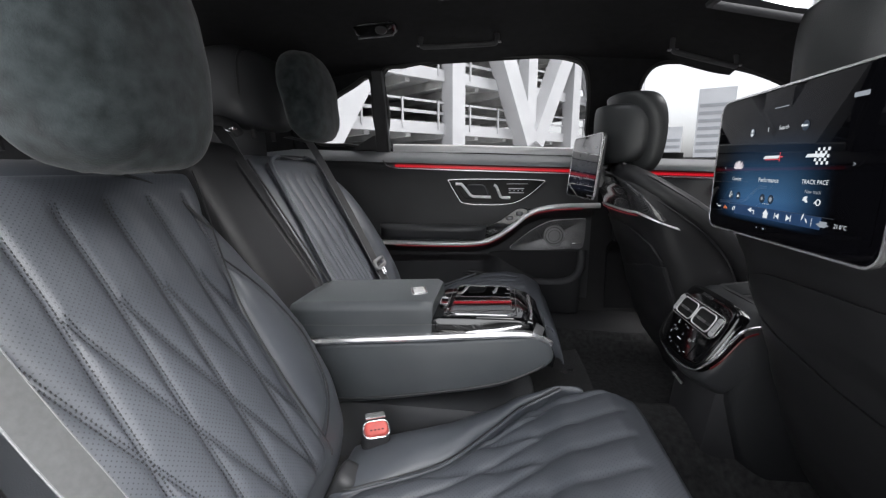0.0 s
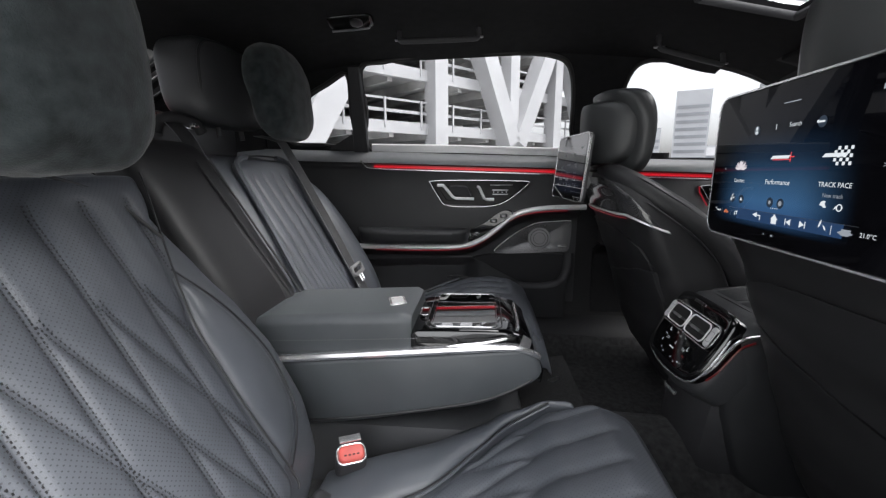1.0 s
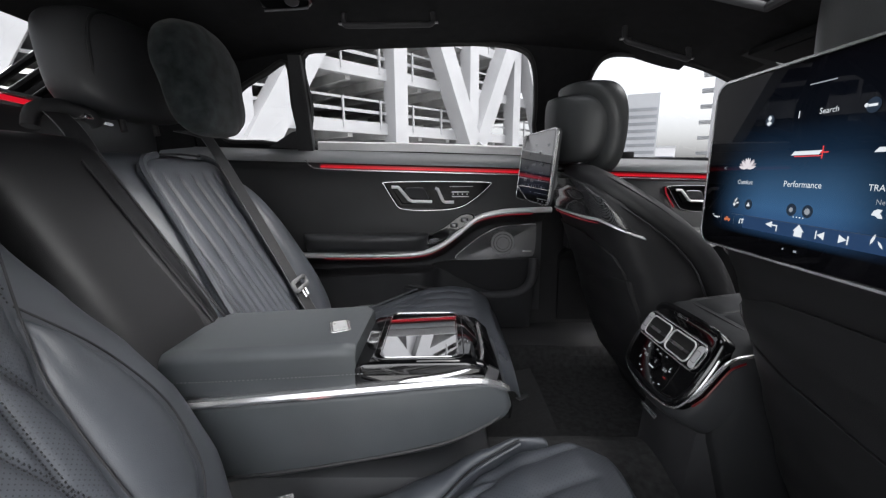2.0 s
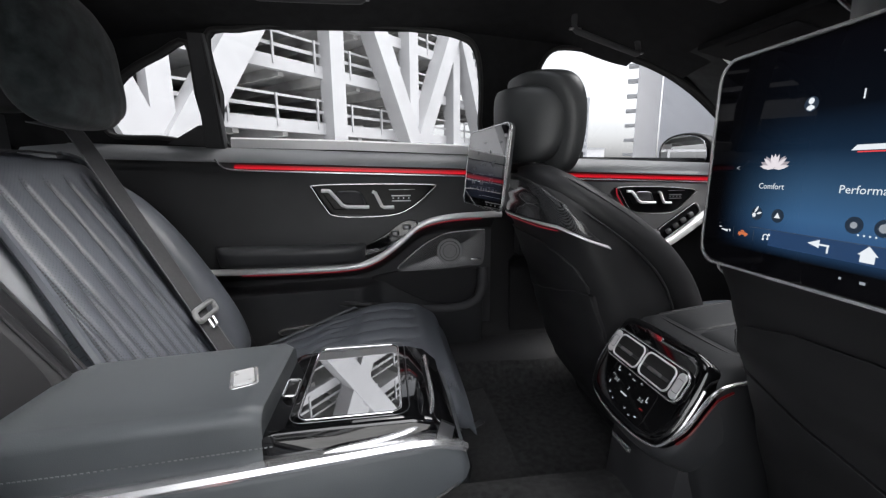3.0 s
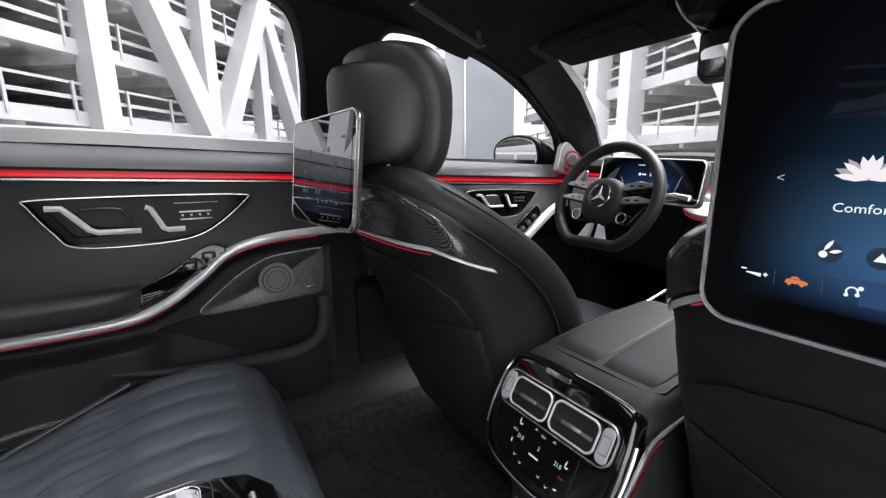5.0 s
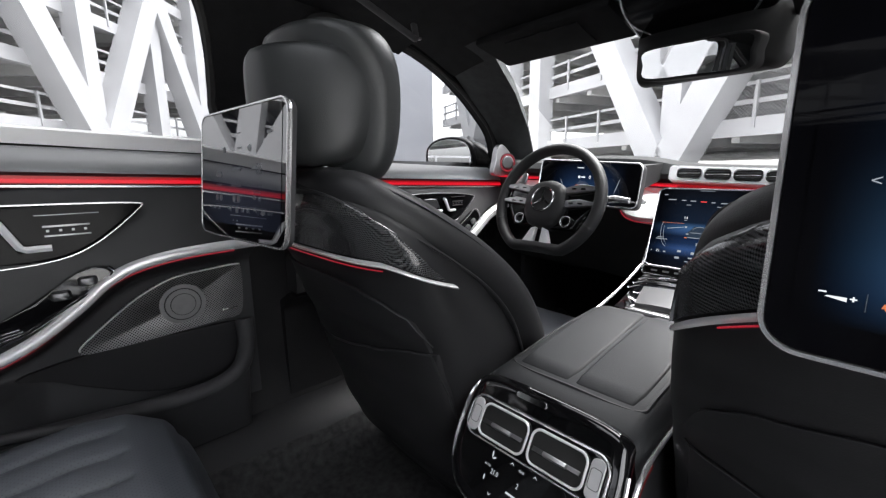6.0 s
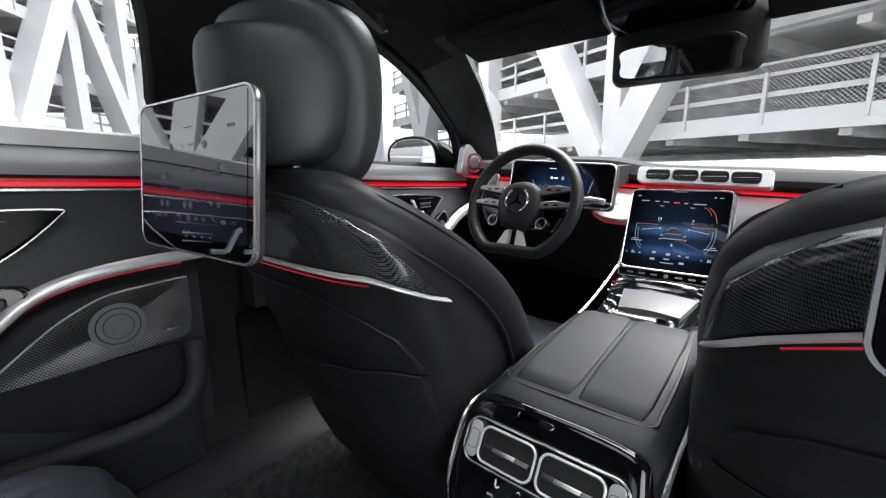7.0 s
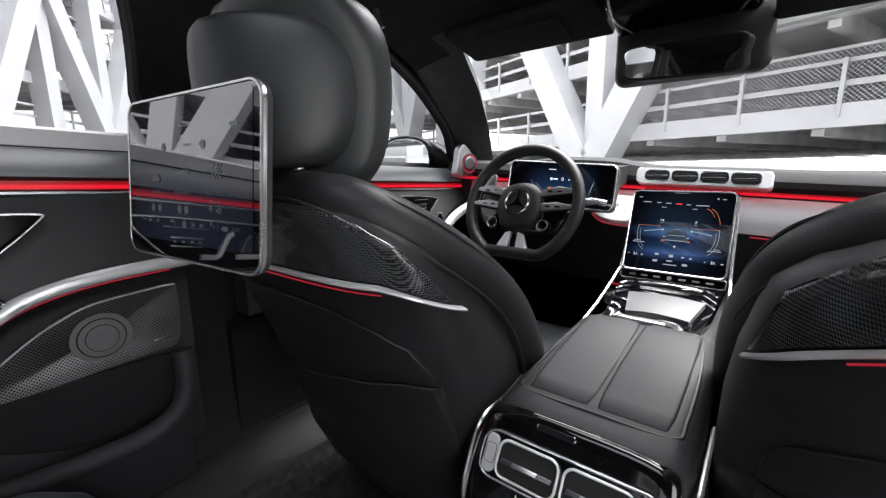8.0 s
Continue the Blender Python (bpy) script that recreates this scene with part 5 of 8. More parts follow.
    tube(bm, [on_back(0.205 + 0.009 * min(1, k / 5), 0.757 - 0.027 * k, proud) for k in range(11)], 0.0018 if not low else 0.0006, 6)
    part("seam", bm, PIPING, t)
    # seat cushion, base
    bm = bmesh.new()
    pad(bm, (0.50 + cx, cy, 0.44), (0, 1, 0), (1, 0, 0.10), (-0.1, 0, 1), 0.255, 0.30, 0.13, lambda s, tt: 0.03 * abs(s) ** 3, None, 24, 28, 5)
    part("seat_cushion", bm, LEATHER_SEAT, t, "grey leather seat cushion", sharp=70)
    bm = bmesh.new()
    box(bm, (0.42 + cx, cy, 0.36), (0.56, 0.44, 0.16), 0.04)
    part("seat_base", bm, SOFT, t)
    # headrest: rear shell, front cushion, two posts
    hx, hy, hz = cx - 0.135, cy + (0.011 if cy > 0 else -0.02), 1.136 + (0.0 if cy > 0 else 0.026)

    def block(ox, oz, hw, hh, hd, bow, lean, e=0.42, q=0.5, crown=0.0):
        bm = bmesh.new()
        rows = []
        for k in range(25):
            a = math.pi * k / 24
            c = -math.cos(a)
            z = math.copysign(abs(c) ** 0.75, c)
            w = max(0.02, math.sin(a)) ** e
            g = max(0.02, math.sin(a)) ** (e * 0.8)
            ring = []
            for j in range(44):
                b = 2 * math.pi * j / 44
                deep_ = hd + crown * max(0, z) ** 1.5
                ex = math.copysign(abs(math.cos(b)) ** q, math.cos(b)) * deep_ * g - (deep_ - hd)
                ey = math.copysign(abs(math.sin(b)) ** q, math.sin(b)) * hw * w * (1 + 0.07 * z)
                ring.append(V((hx + ox + ex + bow * (ey / hw) ** 2 - lean * z, hy + ey, hz + oz + z * hh)))
            rows.append(ring)
        return loft(bm, rows)

    hr = part("headrest", block(-0.026, 0.004, 0.139, 0.088, 0.046, 0.088, 0.004, 0.28, 0.55), HEADLEATHER, t, "black leather headrest shell", sharp=70)
    part("front_cushion", block(0.034, 0.004, 0.156, 0.121, 0.030, 0.052, 0.006, 0.30, 0.55, 0.022), HEADLEATHER, hr, "padded front cushion round the shell", sharp=70)
    for k in (-1, 1):
        bm = bmesh.new()
        tube(bm, [(cx - 0.125, cy + 0.055 * k, 1.02), (cx - 0.122, cy + 0.055 * k, 1.10)], 0.009, 10, False, (1, 0, 0))
        part("post", bm, CHROME, hr, "chrome headrest post")
    bm = bmesh.new()
    box(bm, (cx - 0.12, cy, 1.036), (0.05, 0.17, 0.03), 0.01)
    part("post_cover", bm, SOFT, hr)
    return t


front_seat((0.0, 0.38, 0.0, 0.0, 0.0), "black leather driver seat with carbon back panel and chrome trim")
front_seat((0.10, -0.385, 0.05, 0.004, 0.004), "black leather passenger seat with carbon back panel, before the open door")


# ---- screens behind the front seats ----
def frame_of(o, yaw, tilt):
    a, b = radians(yaw), radians(tilt)
    r = V((-math.sin(a), -math.cos(a), 0))
    n = V((-math.cos(a), math.sin(a), 0))
    u = V((0, 0, 1)) * math.cos(b) - n * math.sin(b)
    return V(o), r, u, (n * math.cos(b) + V((0, 0, 1)) * math.sin(b)).normalized()


def uv_in(o, r, u, w, h):
    return lambda c: ((c - o).dot(r) / w + 0.5, (c - o).dot(u) / h + 0.5)


SCREENGLASS = mat("mirror-like screen glass", (0.004, 0.004, 0.005), 0.02, vary=0)
SCREENGLASS.node_tree.nodes["Principled BSDF"].inputs["IOR"].default_value = 2.6


def rear_screen(o, yaw, tilt, w, h, picture, label, cover):
    o, r, u, n = frame_of(o, yaw, tilt)
    t = thing("rear_screen", o - u * h / 2, label, "screen", "rear seat screens")
    bm = bmesh.new()
    slab(bm, rrect(w - 0.004, h - 0.004, 0.021, 8), o - n * 0.003, r, u, n, 0.010, 0.003)
    part("housing", bm, SOFT, t)
    bm = bmesh.new()
    ring = [o + r * x + u * y - n * 0.002 for x, y in rrect(w - 0.003, h - 0.003, 0.021, 8)]
    sweep(bm, ring, [(-0.0016, -0.0035), (0.0016, -0.0035), (0.0019, 0.0), (0.0013, 0.0028), (-0.0013, 0.0028), (-0.0019, 0)], tuple(n), True)
    part("frame", bm, CHROME, t, "silver frame round the glass")
    bm = bmesh.new()
    slab(bm, rrect(w - 0.008, h - 0.008, 0.018, 8), o, r, u, n, 0.003)
    glass = part("glass", bm, cover, t, "gloss black cover glass")
    bm = bmesh.new()
    k = 0.030
    flat(bm, rrect(w - 0.03, h - k, 0.004, 2), o + u * 0.008, r, u, n, 0.0006)
    pic = part("picture", bm, picture, t, "lit picture", uv=uv_in(o + u * 0.008, r, u, w - 0.03, h - k))
    bm = bmesh.new()
    beam(bm, o - n * 0.02 - u * 0.02, o - n * 0.07 - u * 0.035, 0.05, 0.05, tuple(u))
    box(bm, o - n * 0.022 - u * 0.02, (0.02, 0.12, 0.09), 0.006)
    part("mount", bm, GREYMETAL, t, "dark metal mount")
    return t, o, r, u, n


def words(text, size, at, fr, m, parent, align="CENTER"):
    o, r, u, n = fr
    return part("wording", lettering(text, size, o + r * at[0] + u * at[1], r, u, n, align, 0.0014), m, parent)


def marks(shapes, fr, m, parent, name="icon", lift=0.0012):
    o, r, u, n = fr
    for s in shapes:
        bm = bmesh.new()
        flat(bm, s, o, r, u, n, lift)
        part(name, bm, m, parent)


def disc(x, y, a, n=20):
    return [(x + p, y + q) for p, q in circle(a, n)]


def bar(x, y, w, h):
    return [(x - w / 2, y - h / 2), (x + w / 2, y - h / 2), (x + w / 2, y + h / 2), (x - w / 2, y + h / 2)]


def petal(x, y, ln, wd, deg):
    c, s = math.cos(radians(deg)), math.sin(radians(deg))
    pts = [(0, 0), (ln * 0.35, wd * 0.5), (ln * 0.7, wd * 0.45), (ln, 0), (ln * 0.7, -wd * 0.45), (ln * 0.35, -wd * 0.5)]
    return [(x + a * c - b * s, y + a * s + b * c) for a, b in pts]


def rear_menu(t, fr, k, dim=False):
    """The menu on a rear screen: driving modes in a row, a bar of buttons under them."""
    W, G, RD, OR, DK, PK, MV = (SCREENWHITE, SCREENGREY, SCREENRED, SCREENORANGE, SCREENDARK, SCREENPINK, SCREENMAUVE) if not dim else [SCREENFAINT] * 7
    x0, dx = -0.100 * k, 0.078 * k
    marks([bar(0, 0.077 * k, 0.03 * k, 0.0012)], fr, G, t)
    words("Search", 0.0078 * k, (0.012 * k, 0.0495 * k), fr, W, t)
    marks([disc(-0.062 * k, 0.048 * k, 0.0062 * k), disc(0.054 * k, 0.048 * k, 0.0065 * k)], fr, DK, t)
    marks([disc(-0.062 * k, 0.0505 * k, 0.0026 * k, 12), petal(-0.062 * k, 0.0425 * k, 0.005 * k, 0.007 * k, 90), bar(0.054 * k, 0.048 * k, 0.008 * k, 0.0022 * k), disc(0.048 * k, 0.0485 * k, 0.0018 * k, 10), bar(-0.022 * k, 0.0495 * k, 0.0012 * k, 0.007 * k)], fr, W, t, lift=0.0016)
    x = -0.088 * k
    marks([petal(x + 0.002 * k * math.cos(radians(d)), -0.004 * k, 0.0140 * k, 0.0042 * k, d) for d in (24, 52, 128, 156)], fr, MV, t, "flower_icon")
    marks([petal(x, -0.004 * k, 0.0130 * k, 0.0038 * k, d) for d in (72, 90, 108)] + [petal(x, -0.0045 * k, 0.0150 * k, 0.0036 * k, d) for d in (10, 40, 140, 170)], fr, PK, t, "flower_icon", 0.0015)
    words("Comfort", 0.0074 * k, (x, -0.0205 * k), fr, W, t)
    words(">", 0.008 * k, (0.140 * k, 0.0 * k), fr, G, t)
    words("<", 0.008 * k, (-0.128 * k, -0.004 * k), fr, G, t)
    marks([disc(x - 0.011 * k, -0.0465 * k, 0.0062 * k), disc(x + 0.011 * k, -0.0465 * k, 0.0062 * k)], fr, DK, t)
    marks([disc(x - 0.0135 * k, -0.0480 * k, 0.0021 * k, 10), petal(x - 0.0135 * k, -0.046 * k, 0.008 * k, 0.002 * k, 60), petal(x - 0.011 * k, -0.0465 * k, 0.006 * k, 0.002 * k, 15), [(x + 0.008 * k, -0.0485 * k), (x + 0.014 * k, -0.0485 * k), (x + 0.011 * k, -0.0435 * k)]], fr, W, t, lift=0.0016)
    x = -0.003 * k
    marks([[(x - 0.022 * k, 0.009 * k), (x + 0.012 * k, 0.009 * k), (x + 0.015 * k, 0.013 * k), (x - 0.018 * k, 0.013 * k)]], fr, W, t)
    marks([bar(x + 0.018 * k, 0.011 * k, 0.009 * k, 0.0012 * k), bar(x + 0.016 * k, 0.011 * k, 0.0013 * k, 0.012 * k), bar(x, 0.0078 * k, 0.034 * k, 0.0009 * k)], fr, RD, t, lift=0.0016)
    words("Performance", 0.0090 * k, (x - 0.002 * k, -0.0205 * k), fr, W, t)
    marks([disc(x - 0.010 * k, -0.0465 * k, 0.0065 * k), disc(x + 0.010 * k, -0.0465 * k, 0.0065 * k)], fr, DK, t)
    marks([disc(x - 0.010 * k, -0.0465 * k, 0.0026 * k, 10), disc(x + 0.010 * k, -0.0465 * k, 0.0034 * k, 8)], fr, G, t, lift=0.0016)
    marks([disc(x - 0.006 * k + 0.004 * k * i, -0.0535 * k, 0.0008 * k, 6) for i in range(4)], fr, W, t)
    x = 0.086 * k
    marks([[(x - 0.024 * k, 0.009 * k), (x + 0.008 * k, 0.009 * k), (x + 0.011 * k, 0.013 * k), (x - 0.020 * k, 0.013 * k)]] + [bar(x - 0.006 * k + 0.004 * k * i, 0.002 * k + 0.004 * k * j, 0.0036 * k, 0.0036 * k) for i in range(6) for j in range(5) if (i + j) % 2], fr, W, t)
    words("TRACK PACE", 0.0076 * k, (x, -0.0205 * k), fr, W, t)
    words("New track", 0.0064 * k, (x, -0.032 * k), fr, G, t)
    marks([petal(x - 0.016 * k, -0.043 * k, 0.010 * k, 0.005 * k, 30), petal(x - 0.006 * k, -0.045 * k, 0.009 * k, 0.004 * k, 150), petal(x + 0.004 * k, -0.046 * k, 0.007 * k, 0.0016 * k, 45)], fr, W, t)
    o, r, u, n = fr
    bm = bmesh.new()
    tube(bm, [o + r * (x + 0.0115 * k + p) + u * (-0.0435 * k + q) + n * 0.0014 for p, q in circle(0.0034 * k, 16)], 0.0006 * k, 4, True, tuple(n))
    part("icon", bm, W, t)
    y = -0.0675 * k
    marks([bar(0.01 * k, -0.0600 * k, 0.23 * k, 0.0004)], fr, SCREENFAINT, t)
    if not dim:
        marks([bar(0.012 * k, -0.0675 * k, 0.19 * k, 0.0145 * k)], fr, SCREENBAR, t, "button_bar", 0.0009)
    marks([[(-0.140 * k, y + 0.0005 * k), (-0.131 * k, y - 0.0012 * k), (-0.131 * k, y + 0.0012 * k), (-0.139 * k, y + 0.0012 * k)], bar(-0.1412 * k, y + 0.003 * k, 0.0035 * k, 0.0009 * k), bar(-0.1285 * k, y + 0.0008 * k, 0.0028 * k, 0.0008 * k), bar(-0.1285 * k, y + 0.0008 * k, 0.0008 * k, 0.0028 * k),
           disc(-0.0885 * k, y - 0.0022 * k, 0.0011 * k, 8), disc(-0.0838 * k, y - 0.0014 * k, 0.0011 * k, 8), disc(-0.0828 * k, y + 0.0026 * k, 0.0013 * k, 8)], fr, W, t)
    o, r, u, n = fr
    bm = bmesh.new()
    tube(bm, [o + r * (-0.0862 * k + 0.0025 * k * math.cos(radians(q))) + u * (y + 0.0027 * k * math.sin(radians(q))) + n * 0.0012 for q in range(-20, 221, 24)], 0.00045 * k, 4, False, tuple(n))
    part("icon", bm, W, t)
    marks([[(-0.118 * k, y - 0.0016 * k), (-0.1065 * k, y - 0.0016 * k), (-0.106 * k, y + 0.0002 * k), (-0.109 * k, y + 0.0012 * k), (-0.117 * k, y + 0.0010 * k)], [(-0.1155 * k, y + 0.0014 * k), (-0.110 * k, y + 0.0014 * k), (-0.1115 * k, y + 0.0030 * k), (-0.114 * k, y + 0.0030 * k)], disc(-0.1155 * k, y - 0.0018 * k, 0.0012 * k, 8), disc(-0.109 * k, y - 0.0018 * k, 0.0012 * k, 8)], fr, OR, t)
    marks([bar(q * k, y, 0.0004, 0.010 * k) for q in (-0.1235, -0.0995)], fr, SCREENFAINT, t, "divider")
    marks([[(-0.046 * k, y + 0.002 * k), (-0.036 * k, y + 0.006 * k), (-0.036 * k, y - 0.001 * k)], bar(-0.033 * k, y + 0.002 * k, 0.010 * k, 0.0015 * k), bar(-0.029 * k, y - 0.001 * k, 0.0015 * k, 0.006 * k)], fr, W, t)
    marks([[(-0.007 * k, y), (0, y + 0.007 * k), (0.007 * k, y)], bar(0, y - 0.002 * k, 0.010 * k, 0.007 * k)], fr, W, t)
    for q, s in ((0.026 * k, -1), (0.049 * k, 1)):
        marks([bar(q + s * 0.005 * k, y, 0.0014 * k, 0.008 * k), [(q - s * 0.004 * k, y + 0.004 * k), (q + s * 0.004 * k, y), (q - s * 0.004 * k, y - 0.004 * k)]], fr, W, t)
    marks([petal(0.074 * k, y, 0.010 * k, 0.0025 * k, 70), petal(0.080 * k, y + 0.004 * k, 0.008 * k, 0.002 * k, -50), bar(0.092 * k, y, 0.0006, 0.010 * k)], fr, W, t)
    marks([petal(0.100 * k, y - 0.001 * k, 0.02 * k, 0.006 * k, 0), bar(0.111 * k, y + 0.002 * k, 0.012 * k, 0.002 * k)], fr, G, t)
    words("21.0°C", 0.0066 * k, (0.137 * k, y), fr, W, t)
    marks([bar(-0.016 * k, -0.0885 * k, 0.002 * k, 0.002 * k), bar(0.0 * k, -0.0885 * k, 0.004 * k, 0.0022 * k)], fr, G, t)
    marks([bar(0.132 * k, 0.072 * k, 0.02 * k, 0.005 * k)], fr, G, t)


screen, *fr = rear_screen((-0.134, -0.422, 1.040), 1.8, 0.5, 0.362, 0.212, REAR_UI, "wide rear seat screen with lit blue menu on the passenger seat", SCREENCOVER)
rear_menu(screen, [fr[0] - fr[1] * 0.012, *fr[1:]], 1.0)
screen, *fr = rear_screen((-0.234, 0.394, 1.041), -5.4, 6.0, 0.308, 0.202, REAR_DIM, "silver framed rear seat screen with dim menu on the driver seat", SCREENGLASS)
rear_menu(screen, fr, 0.8, True)


# ---- rear seats ----
def groove(q, width):
    """A soft channel at each whole number of q."""
    d = abs((q + 0.5) % 1.0 - 0.5)
    return -0.5 * math.exp(-(d / width) ** 2) - 0.55 * (1 - (2 * d) ** 0.6)


def leaf_lines(y0, pitch, split, drop, way=1):
    """Quilting: upright flutes; below a height each sends a slanting line across to its neighbour's."""
    def f(y, q):
        top = max(0.0, min(1.0, (split + 0.135 - q) / 0.03))
        d = max(0.0, (split - q) / drop)
        g = groove((y - y0 + way * 0.14 * pitch * d) / pitch, 0.10)
        if d > 0.02:
            g = min(g, groove((y - y0 - way * 0.93 * pitch * d ** 1.12) / pitch, 0.10) * min(1, d * 5))
        return 0.0088 * top * g
    return f


LEAN = V((-0.512, 0, 0.859))
FACE = V((0.859, 0, 0.512))


def along(o, v, n, table, lift, steps=8):
    """A smooth line on a seat's face from (b, y) pairs."""
    return spline([V((o[0], y, o[2])) + v * b + n * lift for b, y in table], steps)


def seam(parent, line, r=0.0026, m=None, up=None):
    bm = bmesh.new()
    tube(bm, line, r, 6, False, tuple(up or FACE))
    return part("seam", bm, m or PIPING, parent)


def flip(table, c):
    return [(b, 2 * c - y) for b, y in table]


def quilt_stitches(parent, place, y0, pitch, split, drop, way, left, right, b0, b1, step=0.0062):
    """Paired rows of stitches down both sides of each quilting channel."""
    bm = bmesh.new()
    rng = random.Random(5)
    for k in range(-6, 9):
        for sign in (1, -1):
            b = min(b1, split + 0.125)
            while b > b0:
                d = max(0.0, (split - b) / drop)
                y = y0 + k * pitch + way * pitch * (0.93 * d ** 1.12 if sign < 0 else -0.14 * d)
                for off in (-0.0032, 0.0032):
                    if interp(left, b) + 0.008 < y + off < interp(right, b) - 0.008 and (d > 0.08 or sign > 0):
                        p, q = place(y + off, b), place(y + off, b - step * 0.5)
                        beam(bm, p, q, 0.0017, 0.0009, (0.3, 0.1, 1))
                b -= step * rng.uniform(0.96, 1.04)
    part("stitching", bm, PIPING, parent, "fine dark stitching along the quilting")["kind"] = "stuff"


def backrest(t, o, b0, b1, body_l, body_r, ins_l, ins_r, ins_b, lines, welt=False):
    """The backrest with its quilted insert and the seams beside it."""
    quilt = leaf_lines(*lines)
    bm = bmesh.new()
    sheet_pad(bm, V(o) - FACE * 0.13, LEAN, FACE, b0, b1, body_l, body_r, 0.13, None, None, 44, 44, 4.5)
    back = part("backrest", bm, LEATHER_SEAT, t, "grey leather backrest", sharp=70)
    bm = bmesh.new()
    sheet_pad(bm, V(o) - FACE * 0.022, LEAN, FACE, ins_b[0], ins_b[1], ins_l, ins_r, 0.034, quilt, None, 130, 130, 14)
    part("backrest_insert", bm, PERFORATED, back, "quilted perforated leather insert", sharp=80, uv=lambda c: (c.y, c.dot(LEAN)))
    for side in (ins_l, ins_r):
        seam(back, along(o, LEAN, FACE, side, 0.006), 0.0018)
        if welt:
            seam(back, along(o, LEAN, FACE, side, 0.003), 0.0085, LEATHER_SEAT)
    quilt_stitches(back, lambda y, b: V((o[0], y, o[2])) + LEAN * b + FACE * (0.012 + quilt(y, b) + 0.0004), *lines, ins_l, ins_r, ins_b[0] + 0.02, ins_b[1] - 0.01)
    return back


def cushion(t, x0, heights, b0, b1, body_l, body_r, ins_l, ins_r, ins_b, lines, bolsters=(), thick=0.14):
    """A seat cushion whose top follows heights, (b, z) pairs along the car from x0."""
    vx, nz = V((1, 0, 0)), V((0, 0, 1))
    soft_quilt = leaf_lines(*lines)

    def quilt(y, b):
        return 1.35 * soft_quilt(y, b)

    def top(a, b):
        return interp(heights, b)

    bm = bmesh.new()
    sheet_pad(bm, (x0, 0, -thick), vx, nz, b0, b1, body_l, body_r, thick - 0.002, None, top, 40, 60, 6)
    cu = part("cushion", bm, LEATHER_SEAT, t, "grey leather seat cushion", sharp=70)
    bm = bmesh.new()
    sheet_pad(bm, (x0, 0, -0.028), vx, nz, ins_b[0], ins_b[1], ins_l, ins_r, 0.038, quilt, top, 120, 110, 12)
    part("cushion_insert", bm, PERFORATED, cu, "quilted perforated cushion insert", sharp=80, uv=lambda c: (c.x, c.y))
    for side in (ins_l, ins_r):
        line = [V((x0 + b, y, top(0, b) + 0.006)) for b, y in side if b <= ins_b[1] - 0.12]
        seam(cu, spline(line, 8), 0.0030, LEATHER_SEAT, nz)
        seam(cu, spline([q + V((0, 0.009, 0.002)) for q in line], 8), 0.0016, None, nz)
    for c0, c1, l, r, h in bolsters:
        bm = bmesh.new()
        sheet_pad(bm, (x0, 0, -0.03), vx, nz, c0, c1, l, r, 0.03 + h, None, top, 20, 40, 2.6)
        part("side_bolster", bm, LEATHER_SEAT, cu, "padded side bolster", sharp=70)
    bm = bmesh.new()
    box(bm, (x0 + (b0 + b1) / 2 - 0.075, (body_l[0][1] + body_r[-1][1]) / 2, 0.325), ((b1 - b0) * 0.75, abs(body_r[-1][1] - body_l[0][1]) * 0.88, 0.11), 0.03)
    part("seat_base", bm, LEATHER, t)
    return cu


# the seat by the open door
t = thing("car_seat", (-0.6, -0.48, 0.30), "grey quilted leather rear seat beside the open door", "car seat", "rear seats")
o = (-0.905, 0, 0.645)
INNER = [(-0.17, -0.388), (-0.145, -0.378), (0.0, -0.380), (0.145, -0.370), (0.227, -0.348), (0.32, -0.315), (0.413, -0.280), (0.45, -0.268)]
OVAL = [(-0.140, -0.378), (-0.12, -0.335), (-0.09, -0.294), (-0.05, -0.268), (0.02, -0.252), (0.07, -0.253), (0.13, -0.268), (0.19, -0.293), (0.262, -0.338)]
back = backrest(t, o, -0.26, 0.53, [(-0.26, -0.72), (0.0, -0.745), (0.3, -0.755), (0.53, -0.74)],
                [(-0.26, -0.27), (-0.17, -0.185), (-0.07, -0.150), (0.05, -0.140), (0.15, -0.160), (0.25, -0.195), (0.35, -0.222), (0.42, -0.232), (0.53, -0.26)],
                [(-0.17, -0.705), (0.0, -0.712), (0.2, -0.722), (0.45, -0.735)], INNER, (-0.18, 0.455), (-0.492, 0.077, 0.275, 0.245, 1))
bm = bmesh.new()
sheet_pad(bm, V(o) - FACE * 0.025, LEAN, FACE, -0.140, 0.262, [(b, y - 0.004) for b, y in INNER], OVAL, 0.046, None, None, 20, 40, 2.6)
part("side_bolster", bm, LEATHER_SEAT, back, "padded side bolster", sharp=70)
seam(back, along(o, LEAN, FACE, OVAL, 0.004), 0.0017)
# dark pad added over the backrest's paler outer edge
bm = bmesh.new()
sheet_pad(bm, V(o) - FACE * 0.10, LEAN, FACE, -0.30, 0.50, [(-0.30, -0.90), (0.50, -0.88)], [(-0.30, -0.725), (0.0, -0.752), (0.50, -0.75)], 0.115, None, None, 16, 24, 4)
part("side_panel", bm, BLACKLEATHER, back, "dark pad added at the backrest's outer side", sharp=70)
seam(back, along(o, LEAN, FACE, [(0.32, -0.315), (0.40, -0.36), (0.44, -0.42), (0.455, -0.50)], 0.006), 0.003)
EDGE = [(-0.30, -0.385), (-0.26, -0.370), (-0.115, -0.303), (-0.013, -0.207), (0.045, -0.160), (0.08, -0.142), (0.145, -0.134), (0.22, -0.148), (0.29, -0.19)]
